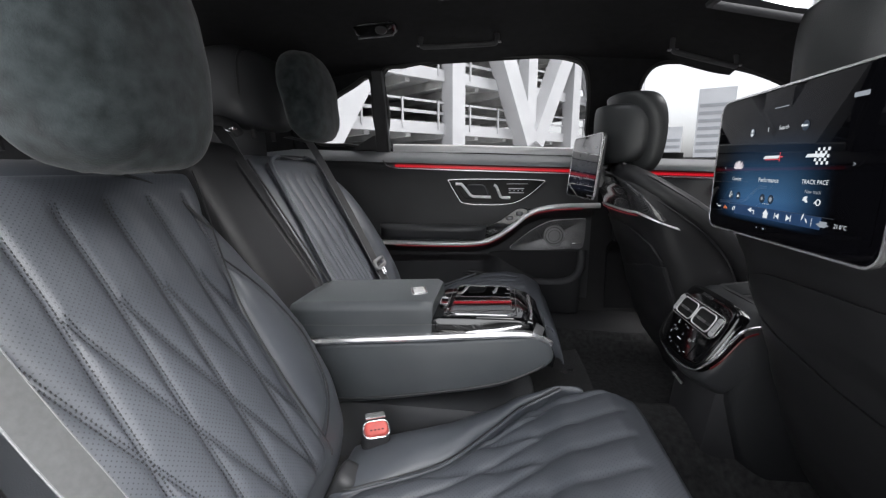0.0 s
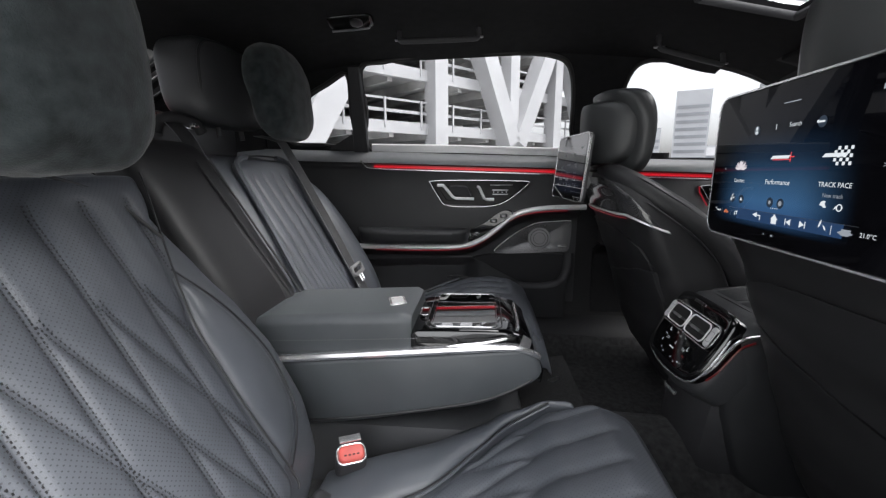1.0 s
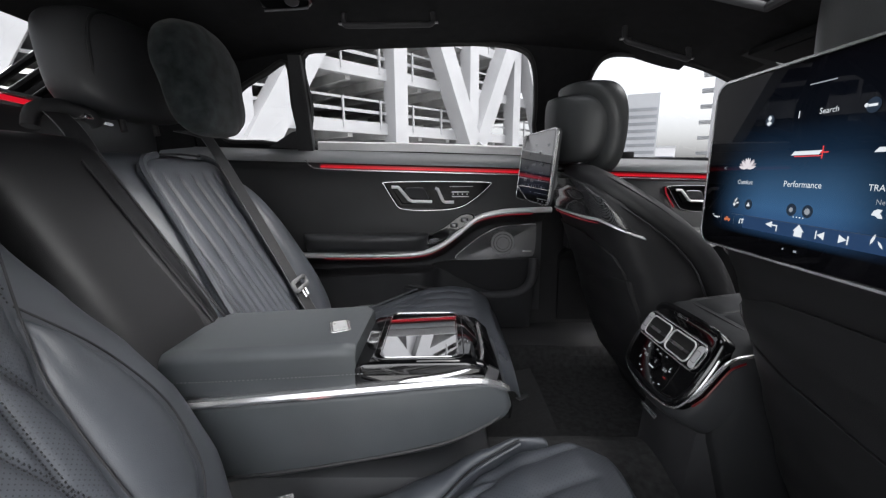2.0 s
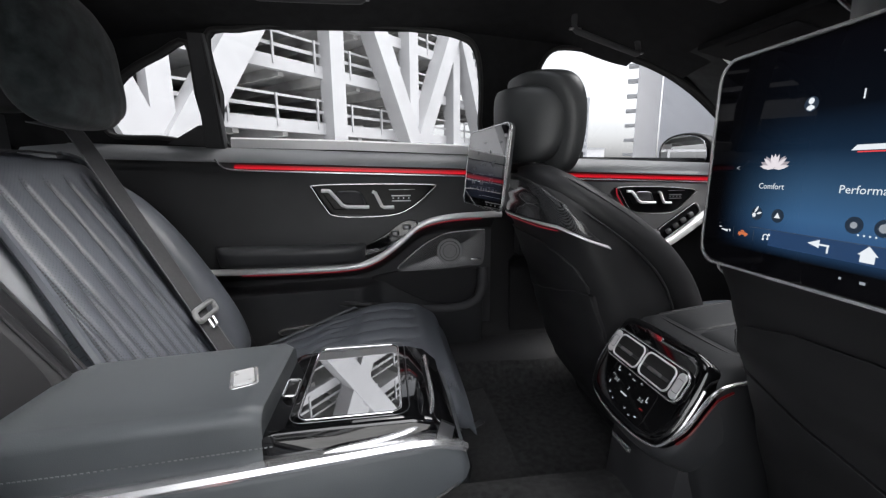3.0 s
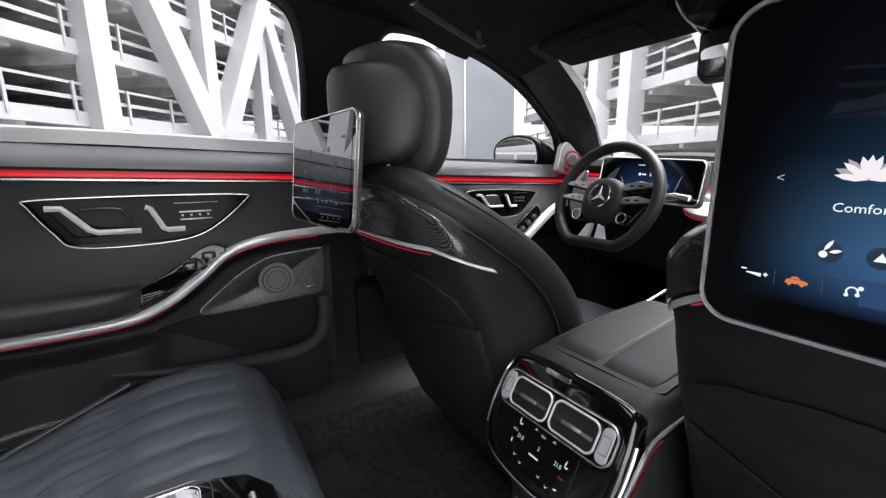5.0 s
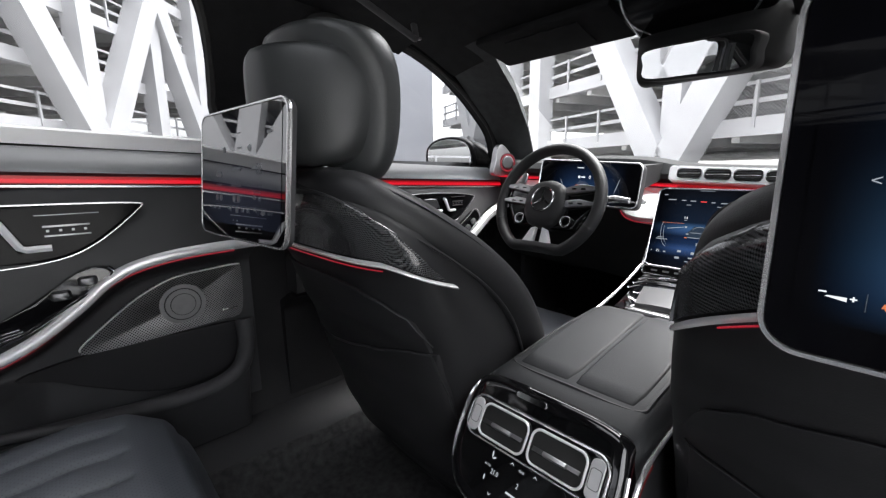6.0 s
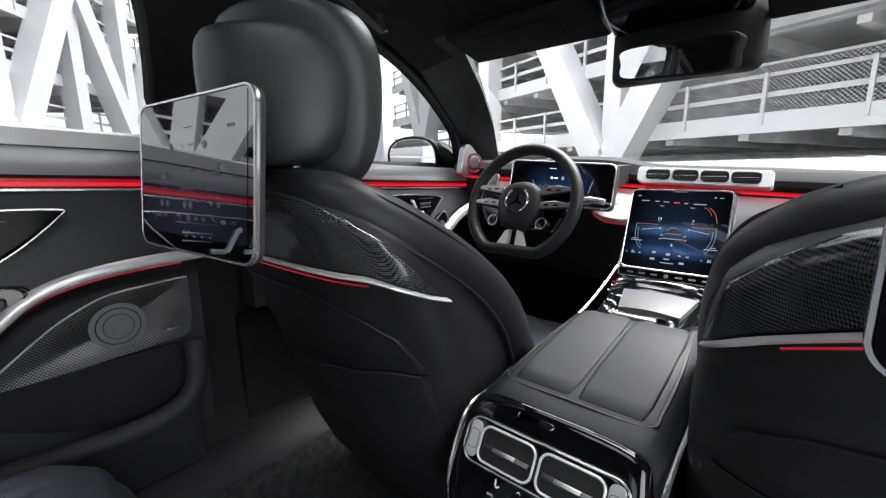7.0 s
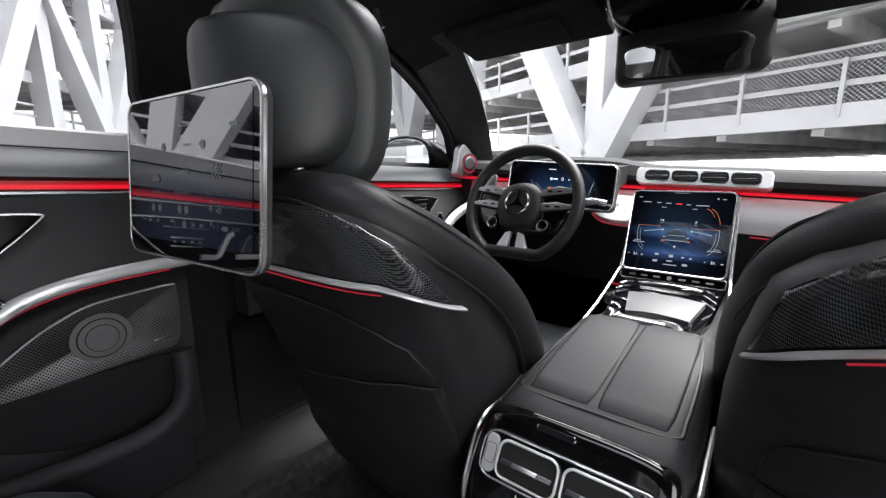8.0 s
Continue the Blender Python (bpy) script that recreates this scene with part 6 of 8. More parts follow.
cushion(t, -0.50, [(-0.36, 0.405), (-0.11, 0.425), (-0.013, 0.447), (0.08, 0.484), (0.145, 0.520), (0.233, 0.555), (0.28, 0.552), (0.315, 0.525)], -0.36, 0.32,
        [(-0.36, -0.77), (0.32, -0.77)], [(-0.36, -0.27), (-0.19, -0.20), (-0.05, -0.15), (0.05, -0.120), (0.2, -0.118), (0.27, -0.14), (0.32, -0.19)],
        [(b, max(-0.755, -0.985 - y)) for b, y in EDGE], EDGE, (-0.30, 0.312), (-0.258, 0.079, 0.12, 0.17, -1),
        [(-0.34, 0.20, [(b, y + 0.012) for b, y in EDGE], [(-0.34, -0.20), (-0.2, -0.165), (-0.04, -0.118), (0.06, -0.100), (0.2, -0.112)], 0.020)])

# the seat behind the driver
t = thing("car_seat", (-0.6, 0.385, 0.30), "grey quilted leather rear seat behind the driver", "car seat", "rear seats")
o = (-0.945, 0, 0.635)
INNER = [(-0.1, 0.055), (0.08, 0.075), (0.235, 0.098), (0.31, 0.108), (0.404, 0.118), (0.470, 0.128), (0.500, 0.155), (0.512, 0.205)]
back = backrest(t, o, -0.2, 0.575, [(-0.2, 0.03), (0.08, 0.035), (0.3, 0.03), (0.49, 0.02), (0.575, 0.06)], [(-0.2, 0.53), (0.3, 0.535), (0.49, 0.515), (0.575, 0.47)],
                INNER, [(-0.1, 0.50), (0.2, 0.48), (0.40, 0.465), (0.480, 0.45), (0.503, 0.425), (0.512, 0.385)], (-0.1, 0.512), (0.168, 0.056, 0.325, 0.55, -1), True)
seam(back, along(o, LEAN, FACE, [(0.512, 0.215), (0.515, 0.30), (0.512, 0.385)], 0.006))
bm = bmesh.new()
sheet_pad(bm, V(o) - FACE * 0.03, LEAN, FACE, -0.12, 0.44, [(-0.12, 0.43), (0.2, 0.43), (0.44, 0.44)], [(-0.12, 0.55), (0.2, 0.55), (0.44, 0.525)], 0.080, None, None, 22, 40, 2.6)
part("side_bolster", bm, LEATHER_SEAT, back, "padded side bolster", sharp=70)
# dark filler added to close the gap between backrest and door
bm = bmesh.new()
sheet_pad(bm, V(o) - FACE * 0.13, LEAN, FACE, -0.2, 0.50, [(-0.2, 0.47), (0.50, 0.45)], [(-0.2, 0.75), (0.50, 0.74)], 0.075, None, None, 16, 24, 4)
part("side_panel", bm, BLACKLEATHER, back, "dark pad added at the backrest's outer side", sharp=70)
bm = bmesh.new()
sheet_pad(bm, V(o) - FACE * 0.12, LEAN, FACE, -0.2, 0.53, [(-0.2, -0.01), (0.1, 0.0), (0.36, -0.03), (0.53, -0.045)], [(-0.2, 0.06), (0.1, 0.06), (0.36, 0.05), (0.53, 0.05)], 0.106, None, None, 16, 40, 4)
sd = part("side_panel", bm, SHADEBLACK, back, "black leather inner side", sharp=70)
seam(sd, along(o, LEAN, FACE, [(-0.05, 0.052), (0.1, 0.050), (0.35, 0.040), (0.5, 0.034)], 0.000), 0.003)
seam(sd, along(o, LEAN, FACE, [(-0.05, 0.028), (0.1, 0.026), (0.35, 0.010), (0.5, 0.0)], -0.012), 0.0028)
EDGE = [(-0.30, 0.22), (-0.1, 0.175), (0.05, 0.135), (0.20, 0.125), (0.30, 0.16)]
cushion(t, -0.645, [(-0.30, 0.480), (-0.2, 0.515), (-0.1, 0.545), (0.0, 0.585), (0.10, 0.612), (0.17, 0.618), (0.24, 0.610), (0.29, 0.594), (0.325, 0.568), (0.345, 0.535)], -0.30, 0.345,
        [(-0.30, 0.10), (0.2, 0.095), (0.29, 0.11), (0.345, 0.15)], [(-0.30, 0.71), (0.1, 0.70), (0.28, 0.665), (0.345, 0.62)],
        EDGE, [(-0.30, 0.55), (-0.1, 0.60), (0.05, 0.63), (0.20, 0.640), (0.30, 0.60)], (-0.30, 0.31), (0.175, 0.074, 0.10, 0.2, 1), (), 0.085)


def stitches(parent, pts, up, step=0.0055, size=0.0008):
    """A row of single stitches along a line."""
    line = spline(pts, 40)
    bm = bmesh.new()
    run = 0.0
    for a, b in zip(line, line[1:]):
        run += (b - a).length
        if run > step:
            run = 0.0
            d = (b - a).normalized()
            beam(bm, a, a + d * step * 0.62, size * 2, size, up)
    return part("stitching", bm, STITCH, parent, "grey thread stitching")


# centre backrest behind the armrest
bm = bmesh.new()
pad(bm, (-1.18, -0.045, 0.86), (0, 1, 0), LEAN, FACE, 0.15, 0.28, 0.07, None, None, 20, 24, 6)
solo("wall_seat_divider", bm, SHADEBLACK, "black leather panel between the rear seats", "panel", sharp=70, kind="structure")
bm = bmesh.new()
box(bm, (-0.69, -0.03, 0.37), (0.58, 0.22, 0.18), 0.03)
solo("trim", bm, LEATHER, "black leather plinth under the armrest", "plinth", kind="structure")


def headrest(c, w, h, d, label, pillow_c, pw, ph, pd, seed):
    t = thing("rear_headrest", (c[0], c[1], c[2] - h / 2), label, "headrest", "rear headrests")

    def blob(c, w, h, d, wrinkle, seed, bow=0.0, e=0.62):
        bm = bmesh.new()
        rows = []
        for i in range(41):
            a = math.pi * i / 40
            sz = -math.copysign(abs(math.cos(a)) ** e, math.cos(a))
            rr = max(0.004, math.sin(a)) ** e
            ring = []
            for j in range(72):
                b = 2 * math.pi * j / 72
                x = math.copysign(abs(math.cos(b)) ** e, math.cos(b)) * rr
                y = math.copysign(abs(math.sin(b)) ** e, math.sin(b)) * rr
                p = V((c[0] + x * d / 2 - bow * (y * y) - 0.12 * sz * h * 0.5, c[1] + y * w / 2, c[2] + sz * h / 2))
                if wrinkle:
                    q = V((p.x * 9 + seed, p.y * 9, p.z * 5))
                    k = noise.noise(q) * 0.008 + noise.noise(q * 3.1) * 0.0035 - 0.010 * max(0, 1 - abs(noise.noise(V((p.y * 13 + seed, p.z * 3, 1.7))) * 7)) * abs(y)
                    p += (p - V(c)).normalized() * k * wrinkle
                ring.append(p)
            rows.append(ring)
        return loft(bm, rows)

    part("headrest_body", blob(c, w, h, d, 0, 0, 0.02, 0.5), LEATHER, t, "black leather headrest", sharp=70)
    bm = bmesh.new()
    tube(bm, [(c[0] + d * 0.28, c[1] + y * w * 0.45, c[2] + z * h * 0.45) for y, z in [(math.copysign(abs(math.cos(b)) ** 0.5, math.cos(b)), math.copysign(abs(math.sin(b)) ** 0.5, math.sin(b))) for b in (2 * math.pi * i / 48 for i in range(48))]], 0.004, 6, True, (1, 0, 0))
    part("piping", bm, PIPING, t)
    for k in (-1, 1):
        bm = bmesh.new()
        tube(bm, [(c[0] + 0.02, c[1] + 0.06 * k, c[2] - h * 0.62), (c[0], c[1] + 0.06 * k, c[2])], 0.008, 8, False, (1, 0, 0))
        part("post", bm, SOFT, t, "black headrest post")
    p = solo("neck_pillow", blob(pillow_c, pw, ph, pd, 1.0, seed, 0.015, 0.74), SUEDE, "soft wrinkled dark suede pillow strapped to a rear headrest", "pillow", "neck pillows", sharp=80)
    return t


headrest((-1.33, 0.315, 1.29), 0.36, 0.25, 0.16, "black leather headrest of the seat behind the driver", (-1.148, 0.362, 1.272), 0.315, 0.292, 0.126, 3.3)
headrest((-1.22, -0.487, 1.20), 0.26, 0.22, 0.13, "black leather headrest of the seat by the open door", (-1.042, -0.516, 1.222), 0.292, 0.385, 0.195, 8.1)

# ---- centre armrest between the rear seats ----
arm = thing("folding_armrest", (-0.68, -0.04, 0.46), "folded down grey leather centre armrest with gloss black cup cover", "armrest")
PROFILE = [(-1.02, 0.600), (-0.95, 0.613), (-0.70, 0.638), (-0.44, 0.662), (-0.40, 0.655), (-0.382, 0.635), (-0.380, 0.605), (-0.42, 0.575), (-0.51, 0.532), (-0.70, 0.492), (-0.88, 0.466), (-1.02, 0.46)]


def armrest_body(bm, pts, y0, y1, soft):
    cx, cz = sum(p[0] for p in pts) / len(pts), sum(p[1] for p in pts) / len(pts)
    rings = []
    for y, k in ((y0, soft), (y0 + soft * 0.3, soft * 0.3), (y0 + soft, 0), (y1 - soft, 0), (y1 - soft * 0.3, soft * 0.3), (y1, soft)):
        rings.append([V((x - (x - cx) / math.hypot(x - cx, z - cz) * k, y, z - (z - cz) / math.hypot(x - cx, z - cz) * k)) for x, z in pts])
    return loft(bm, rings)


bm = bmesh.new()
armrest_body(bm, smooth_outline(PROFILE, 4), -0.158, 0.098, 0.012)
part("body", bm, LIDLEATHER, arm, "grey leather armrest side", sharp=70)
bm = bmesh.new()
tube(bm, spline([(-1.0, -0.157, 0.470), (-0.88, -0.158, 0.477), (-0.70, -0.158, 0.503), (-0.51, -0.158, 0.543), (-0.42, -0.157, 0.583), (-0.39, -0.154, 0.608)], 6), 0.0035, 6)
part("seam", bm, PIPING, arm)
bm = bmesh.new()
sweep(bm, spline([(-0.97, -0.156, 0.622), (-0.85, -0.158, 0.634), (-0.70, -0.158, 0.648), (-0.55, -0.158, 0.662), (-0.445, -0.157, 0.670), (-0.405, -0.15, 0.660), (-0.385, -0.135, 0.642)], 6), [(-0.010, -0.006), (0.008, -0.006), (0.010, 0.0), (0.006, 0.006), (-0.010, 0.006)])
part("trim_strip", bm, CHROME, arm, "satin chrome strip along the armrest")
bm = bmesh.new()
box(bm, (-0.985, -0.03, 0.56), (0.012, 0.25, 0.18), 0.003)
part("seam", bm, PIPING, arm)
# padded lid
bm = bmesh.new()


def lid_ring(x, z0, z1, hw, r, n=7):
    return [V((x, -0.036 + a, (z0 + z1) / 2 + b)) for a, b in rrect(hw * 2, z1 - z0, r, n)]


rows = []
for k in range(25):
    q = k / 24
    x = -1.045 + 0.388 * q
    e = min(1, max(0.02, q / 0.16)) ** 0.45
    f = min(1, max(0.0, (1 - q) / 0.025)) ** 0.5
    sl = 0.022 * q
    rows.append(lid_ring(x, 0.618 + sl + 0.012 * (1 - e), 0.692 + sl * 0.9 + 0.022 * 1 - 0.03 * (1 - e) - 0.008 * (1 - f), (0.088 + 0.028 * e) - 0.006 * (1 - f), 0.022))
loft(bm, rows)
lid = part("lid", bm, LIDLEATHER, arm, "padded grey leather lid", sharp=60)
stitches(lid, [(-1.0, -0.1545, 0.664), (-0.9, -0.1555, 0.668), (-0.75, -0.1555, 0.676), (-0.645, -0.155, 0.682)], (0, 1, 0))
bm = bmesh.new()
uo, ur, uu, un = V((-0.705, -0.055, 0.7315)), V((0.30, -0.95, 0)).normalized(), V((0.95, 0.30, 0.04)).normalized(), V((0, 0, 1))
slab(bm, rrect(0.060, 0.040, 0.007), uo + un * 0.002, ur, uu, un, 0.010, 0.002)
bt = part("release_button", bm, CHROME, arm, "chrome lid release button")
bm = bmesh.new()
slab(bm, rrect(0.048, 0.028, 0.004), uo + un * 0.0034, ur, uu, un, 0.003, 0.001)
part("button_face", bm, VENTSILVER, bt)
# gloss black front block with its cover
bm = bmesh.new()
blk = [(-0.665, 0.632), (-0.665, 0.688), (-0.65, 0.696), (-0.52, 0.702), (-0.455, 0.702), (-0.425, 0.694), (-0.40, 0.67), (-0.372, 0.61), (-0.375, 0.585), (-0.40, 0.59), (-0.44, 0.635)]
armrest_body(bm, blk, -0.148, 0.098, 0.010)
block = part("front_block", bm, GLOSSBLACK, arm, "gloss black front block", sharp=50)
po, pr, pu, pn = V((-0.544, -0.026, 0.7065)), V((1, 0, 0.01)).normalized(), V((0, 1, 0.035)).normalized(), V((-0.01, -0.035, 1)).normalized()
bm = bmesh.new()
slab(bm, rrect(0.142, 0.210, 0.014), po, pr, pu, pn, 0.006, 0.001)
part("cup_cover", bm, DARKMIRROR, block, "mirror-gloss black cup holder cover")
for (w, h, r, k, m) in ((0.144, 0.212, 0.015, 0.0009, MIRRORCHROME), (0.166, 0.226, 0.020, 0.0007, GREYMETAL)):
    bm = bmesh.new()
    tube(bm, [po + pr * a + pu * b for a, b in rrect(w, h, r)], k, 6, True, tuple(pn))
    part("rim", bm, m, block, "fine chrome rim")
bm = bmesh.new()
tube(bm, spline([(-0.655, -0.152, 0.652), (-0.60, -0.153, 0.657), (-0.56, -0.153, 0.668), (-0.50, -0.152, 0.676), (-0.455, -0.146, 0.685), (-0.432, -0.13, 0.693), (-0.425, -0.08, 0.697), (-0.425, 0.05, 0.697)], 6), 0.0036, 7)
part("rim", bm, CHROME, block, "chrome line round the block")
bm = bmesh.new()
slab(bm, rrect(0.022, 0.05, 0.005), (-0.640, -0.044, 0.7035), pr, pu, pn, 0.006, 0.0015)
sk = part("socket_button", bm, GLOSSBLACK, block)
bm = bmesh.new()
tube(bm, [V((-0.640, -0.044, 0.7045)) + pr * a + pu * b for a, b in rrect(0.02, 0.048, 0.005)], 0.0014, 5, True, tuple(pn))
part("button_rim", bm, CHROME, sk)
bm = bmesh.new()
loft(bm, [[V((x, y, z)) for x, z in ((-0.43, 0.655), (-0.418, 0.695), (-0.400, 0.685), (-0.408, 0.65))] for y in (-0.152, -0.146)])
part("end_cap", bm, GREYMETAL, block, "dark metal end cap")

# belts, buckles
bk = thing("belt_buckle", (-0.765, -0.235, 0.40), "black belt buckle with a red release button", "belt buckle")
bn = V((0.20, -0.36, 0.91)).normalized()
br = V((0.91, 0.41, 0)).normalized()
br = (br - bn * br.dot(bn)).normalized()
bu = bn.cross(br)
bo = V((-0.771, -0.240, 0.462))
bm = bmesh.new()
slab(bm, rrect(0.062, 0.046, 0.014), bo - bn * 0.006, br, bu, bn, 0.085, 0.005)
part("body", bm, SOFT, bk, sharp=60)
bm = bmesh.new()
tube(bm, [bo - bn * 0.004 + br * a + bu * b for a, b in rrect(0.057, 0.041, 0.014)], 0.0022, 8, True, tuple(bn))
part("rim", bm, CHROME, bk, "silver rim")
bm = bmesh.new()
slab(bm, rrect(0.052, 0.035, 0.013), bo + bn * 0.003, br, bu, bn, 0.012, 0.004)
bb = part("button", bm, REDPLASTIC, bk, "red release button", sharp=60)
for k in range(4):
    bm = bmesh.new()
    slab(bm, rrect(0.005, 0.003, 0.0008), bo + bn * 0.0036 + br * (0.0085 * k - 0.0127) - bu * 0.006, br, bu, bn, 0.001)
    part("letter_bar", bm, RUBBER, bb)
bm = bmesh.new()
box(bm, bo + bu * 0.028 + bn * 0.006, (0.045, 0.020, 0.005), 0.002, Matrix.Rotation(radians(24), 4, "Z"))
part("tongue", bm, CHROME, bk, "chrome tongue plate")
bk2 = thing("belt_buckle", (-0.835, -0.305, 0.40), "small black belt latch with a pale mark", "belt buckle")
bm = bmesh.new()
box(bm, (-0.825, -0.325, 0.375), (0.05, 0.07, 0.10), 0.02, Matrix.Rotation(radians(30), 4, "Y"), 3)
part("body", bm, LEATHER, bk2)
bm = bmesh.new()
box(bm, (-0.793, -0.342, 0.385), (0.004, 0.014, 0.018), 0.001, Matrix.Rotation(radians(30), 4, "Y"))
part("mark", bm, CHROME, bk2)


def strap(name, pts, width, side, label, cloth=None):
    """A seat belt: a flat band carried along a line, its width along side."""
    bm = bmesh.new()
    line = spline(pts, 10)
    s = V(side).normalized()
    rings = []
    for i, p in enumerate(line):
        t = (line[min(i + 1, len(line) - 1)] - line[max(i - 1, 0)]).normalized()
        n = t.cross(s).normalized()
        rings.append([p + s * a * width / 2 + n * b for a, b in ((-1, -0.0007), (1, -0.0007), (1, 0.0007), (-1, 0.0007))])
    loft(bm, rings)
    t = thing(name, pts[-1], label, "seat belt", "seat belts")
    part("webbing", bm, cloth or WEBBING, t)
    for k in (-1, 1):
        bm = bmesh.new()
        tube(bm, [p + s * k * width / 2 for p in line], 0.0013, 5)
        part("selvedge", bm, STITCH, t, "pale woven belt edge")
    return t


sb = strap("seat_belt", [(-1.33, 0.51, 1.16), (-1.235, 0.47, 1.14), (-1.205, 0.456, 1.118), (-1.120, 0.416, 0.998), (-1.038, 0.391, 0.862), (-0.968, 0.382, 0.73), (-0.934, 0.366, 0.675), (-0.885, 0.352, 0.595), (-0.85, 0.345, 0.54)], 0.060, (0, 0.98, 0.1), "grey seat belt lying over the seat behind the driver")
bm = bmesh.new()
co, cu, cw = V((-0.945, 0.372, 0.695)), V((0.47, -0.13, -0.86)).normalized(), V((0, 1, 0))
cn = cw.cross(cu).normalized()
if cn.x < 0:
    cn = -cn
tube(bm, [co + cn * 0.012 + cw * a + cu * b for a, b in rrect(0.100, 0.028, 0.012)], 0.0066, 8, True, tuple(cn))
part("tongue_loop", bm, TONGUEGREY, sb, "grey tongue loop")
bm = bmesh.new()
tube(bm, [co + cn * 0.013 + cw * a + cu * b for a, b in ((-0.012, 0.014), (0.012, 0.012), (0.011, 0.042), (-0.011, 0.042))], 0.004, 6, True, tuple(cn))
part("tongue_plate", bm, CHROME, sb, "chrome tongue plate")
for k in range(2):
    bm = bmesh.new()
    box(bm, V((-0.885, 0.352, 0.595)) + cn * 0.003 + cu * 0.007 * k, (0.002, 0.036 - 0.01 * k, 0.003), 0.0005)
    part("label_line", bm, STITCH, sb, "pale line of unreadable writing")
g = thing("belt_guide", (-1.34, 0.12, 1.13), "black belt guide loop on the seat's shoulder", "belt guide")
bm = bmesh.new()
tube(bm, spline([(-1.36, 0.06, 1.13), (-1.36, 0.075, 1.165), (-1.34, 0.11, 1.178), (-1.32, 0.16, 1.165), (-1.315, 0.18, 1.145)], 6), 0.016, 10)
part("loop", bm, SOFT, g)
bm = bmesh.new()
box(bm, (-1.315, 0.15, 1.160), (0.02, 0.025, 0.012), 0.003)
part("clip", bm, CHROME, g)
strap("seat_belt", [(-1.34, 0.10, 1.165), (-1.295, 0.09, 1.12), (-1.22, 0.075, 1.0), (-1.08, 0.07, 0.77), (-1.02, 0.07, 0.66)], 0.046, (0.3, 0.95, 0), "dark seat belt along the inner side of a backrest")
strap("seat_belt", [V((-0.905, y, 0.645)) + LEAN * b + FACE * f for b, y, f in ((0.50, -0.742, 0.03), (0.30, -0.748, 0.034), (0.15, -0.742, 0.034), (0.05, -0.735, 0.034), (-0.05, -0.728, 0.03), (-0.2, -0.722, 0.02))], 0.044, (0.25, -0.90, -0.30), "grey seat belt beside the seat by the open door", LITWEB)

# red light and chrome line on the rear wall behind the seats
rl = thing("rear_light_strip", (-1.50, 0.20, 1.19), "red ambient light with chrome edge behind the rear seats", "light strip")
bm = bmesh.new()
sweep(bm, [(-1.495, 0.08, 1.208), (-1.495, 0.30, 1.194)], [(-0.003, -0.006), (0.003, -0.006), (0.003, 0.006), (-0.003, 0.006)])
part("light", bm, RED, rl, "red light")
for rise in (0.014, -0.012):
    bm = bmesh.new()
    sweep(bm, [(-1.493, -0.6, 1.252 + rise), (-1.493, 0.08, 1.208 + rise), (-1.493, 0.45, 1.185 + rise)], [(-0.004, -0.004), (0.004, -0.004), (0.004, 0.004), (-0.004, 0.004)])
    part("chrome_edge", bm, CHROME, rl, "chrome edge")
bm = bmesh.new()
box(bm, (-1.515, 0.0, 1.12), (0.03, 1.3, 0.15), 0.01)
part("backing", bm, LEATHER, rl)

# ---- centre console between the front seats ----
con = thing("centre_console", (0.2, 0, 0.3), "black leather centre console with rear vents and gloss panel", "console")
bm = bmesh.new()
rows = []
for x, z0, z1, hw in ((0.018, 0.50, 0.700, 0.118), (0.034, 0.44, 0.718, 0.126), (0.058, 0.36, 0.728, 0.13), (0.12, 0.30, 0.735, 0.13), (0.25, 0.30, 0.753, 0.127), (0.36, 0.30, 0.762, 0.122), (0.40, 0.30, 0.750, 0.12), (0.45, 0.30, 0.742, 0.12), (0.60, 0.30, 0.73, 0.12), (0.90, 0.30, 0.72, 0.12)):
    rows.append([V((x, a, (z0 + z1) / 2 + b)) for a, b in rrect(hw * 2, z1 - z0, 0.035, 6)])
loft(bm, rows)
part("body", bm, CONSOLELEATHER, con, "black leather console body", sharp=60)
for k in (1, -1):
    bm = bmesh.new()
    rows = []
    for x, z, hw in ((0.085, 0.731, 0.040), (0.089, 0.736, 0.045), (0.12, 0.741, 0.0475), (0.20, 0.752, 0.0485), (0.30, 0.764, 0.0480), (0.355, 0.768, 0.046), (0.378, 0.764, 0.040), (0.385, 0.756, 0.03)):
        rows.append([V((x, k * 0.0495 + a, z - 0.023 + b)) for a, b in rrect(hw * 2, 0.04, 0.007, 5)])
    loft(bm, rows)
    part("lid", bm, CONSOLELEATHER, con, "padded black leather half of the split lid", sharp=60)
bm = bmesh.new()
tube(bm, spline([(0.37, 0.096, 0.757), (0.25, 0.106, 0.748), (0.12, 0.107, 0.733), (0.082, 0.096, 0.728), (0.076, 0.0, 0.730), (0.082, -0.096, 0.728), (0.12, -0.107, 0.733), (0.25, -0.106, 0.748), (0.37, -0.096, 0.757)], 5), 0.003, 6)
part("seam", bm, PIPING, con)
bm = bmesh.new()
box(bm, (0.396, 0.012, 0.758), (0.016, 0.085, 0.010), 0.003)
part("lid_handle", bm, CHROME, con, "chrome lid handle")
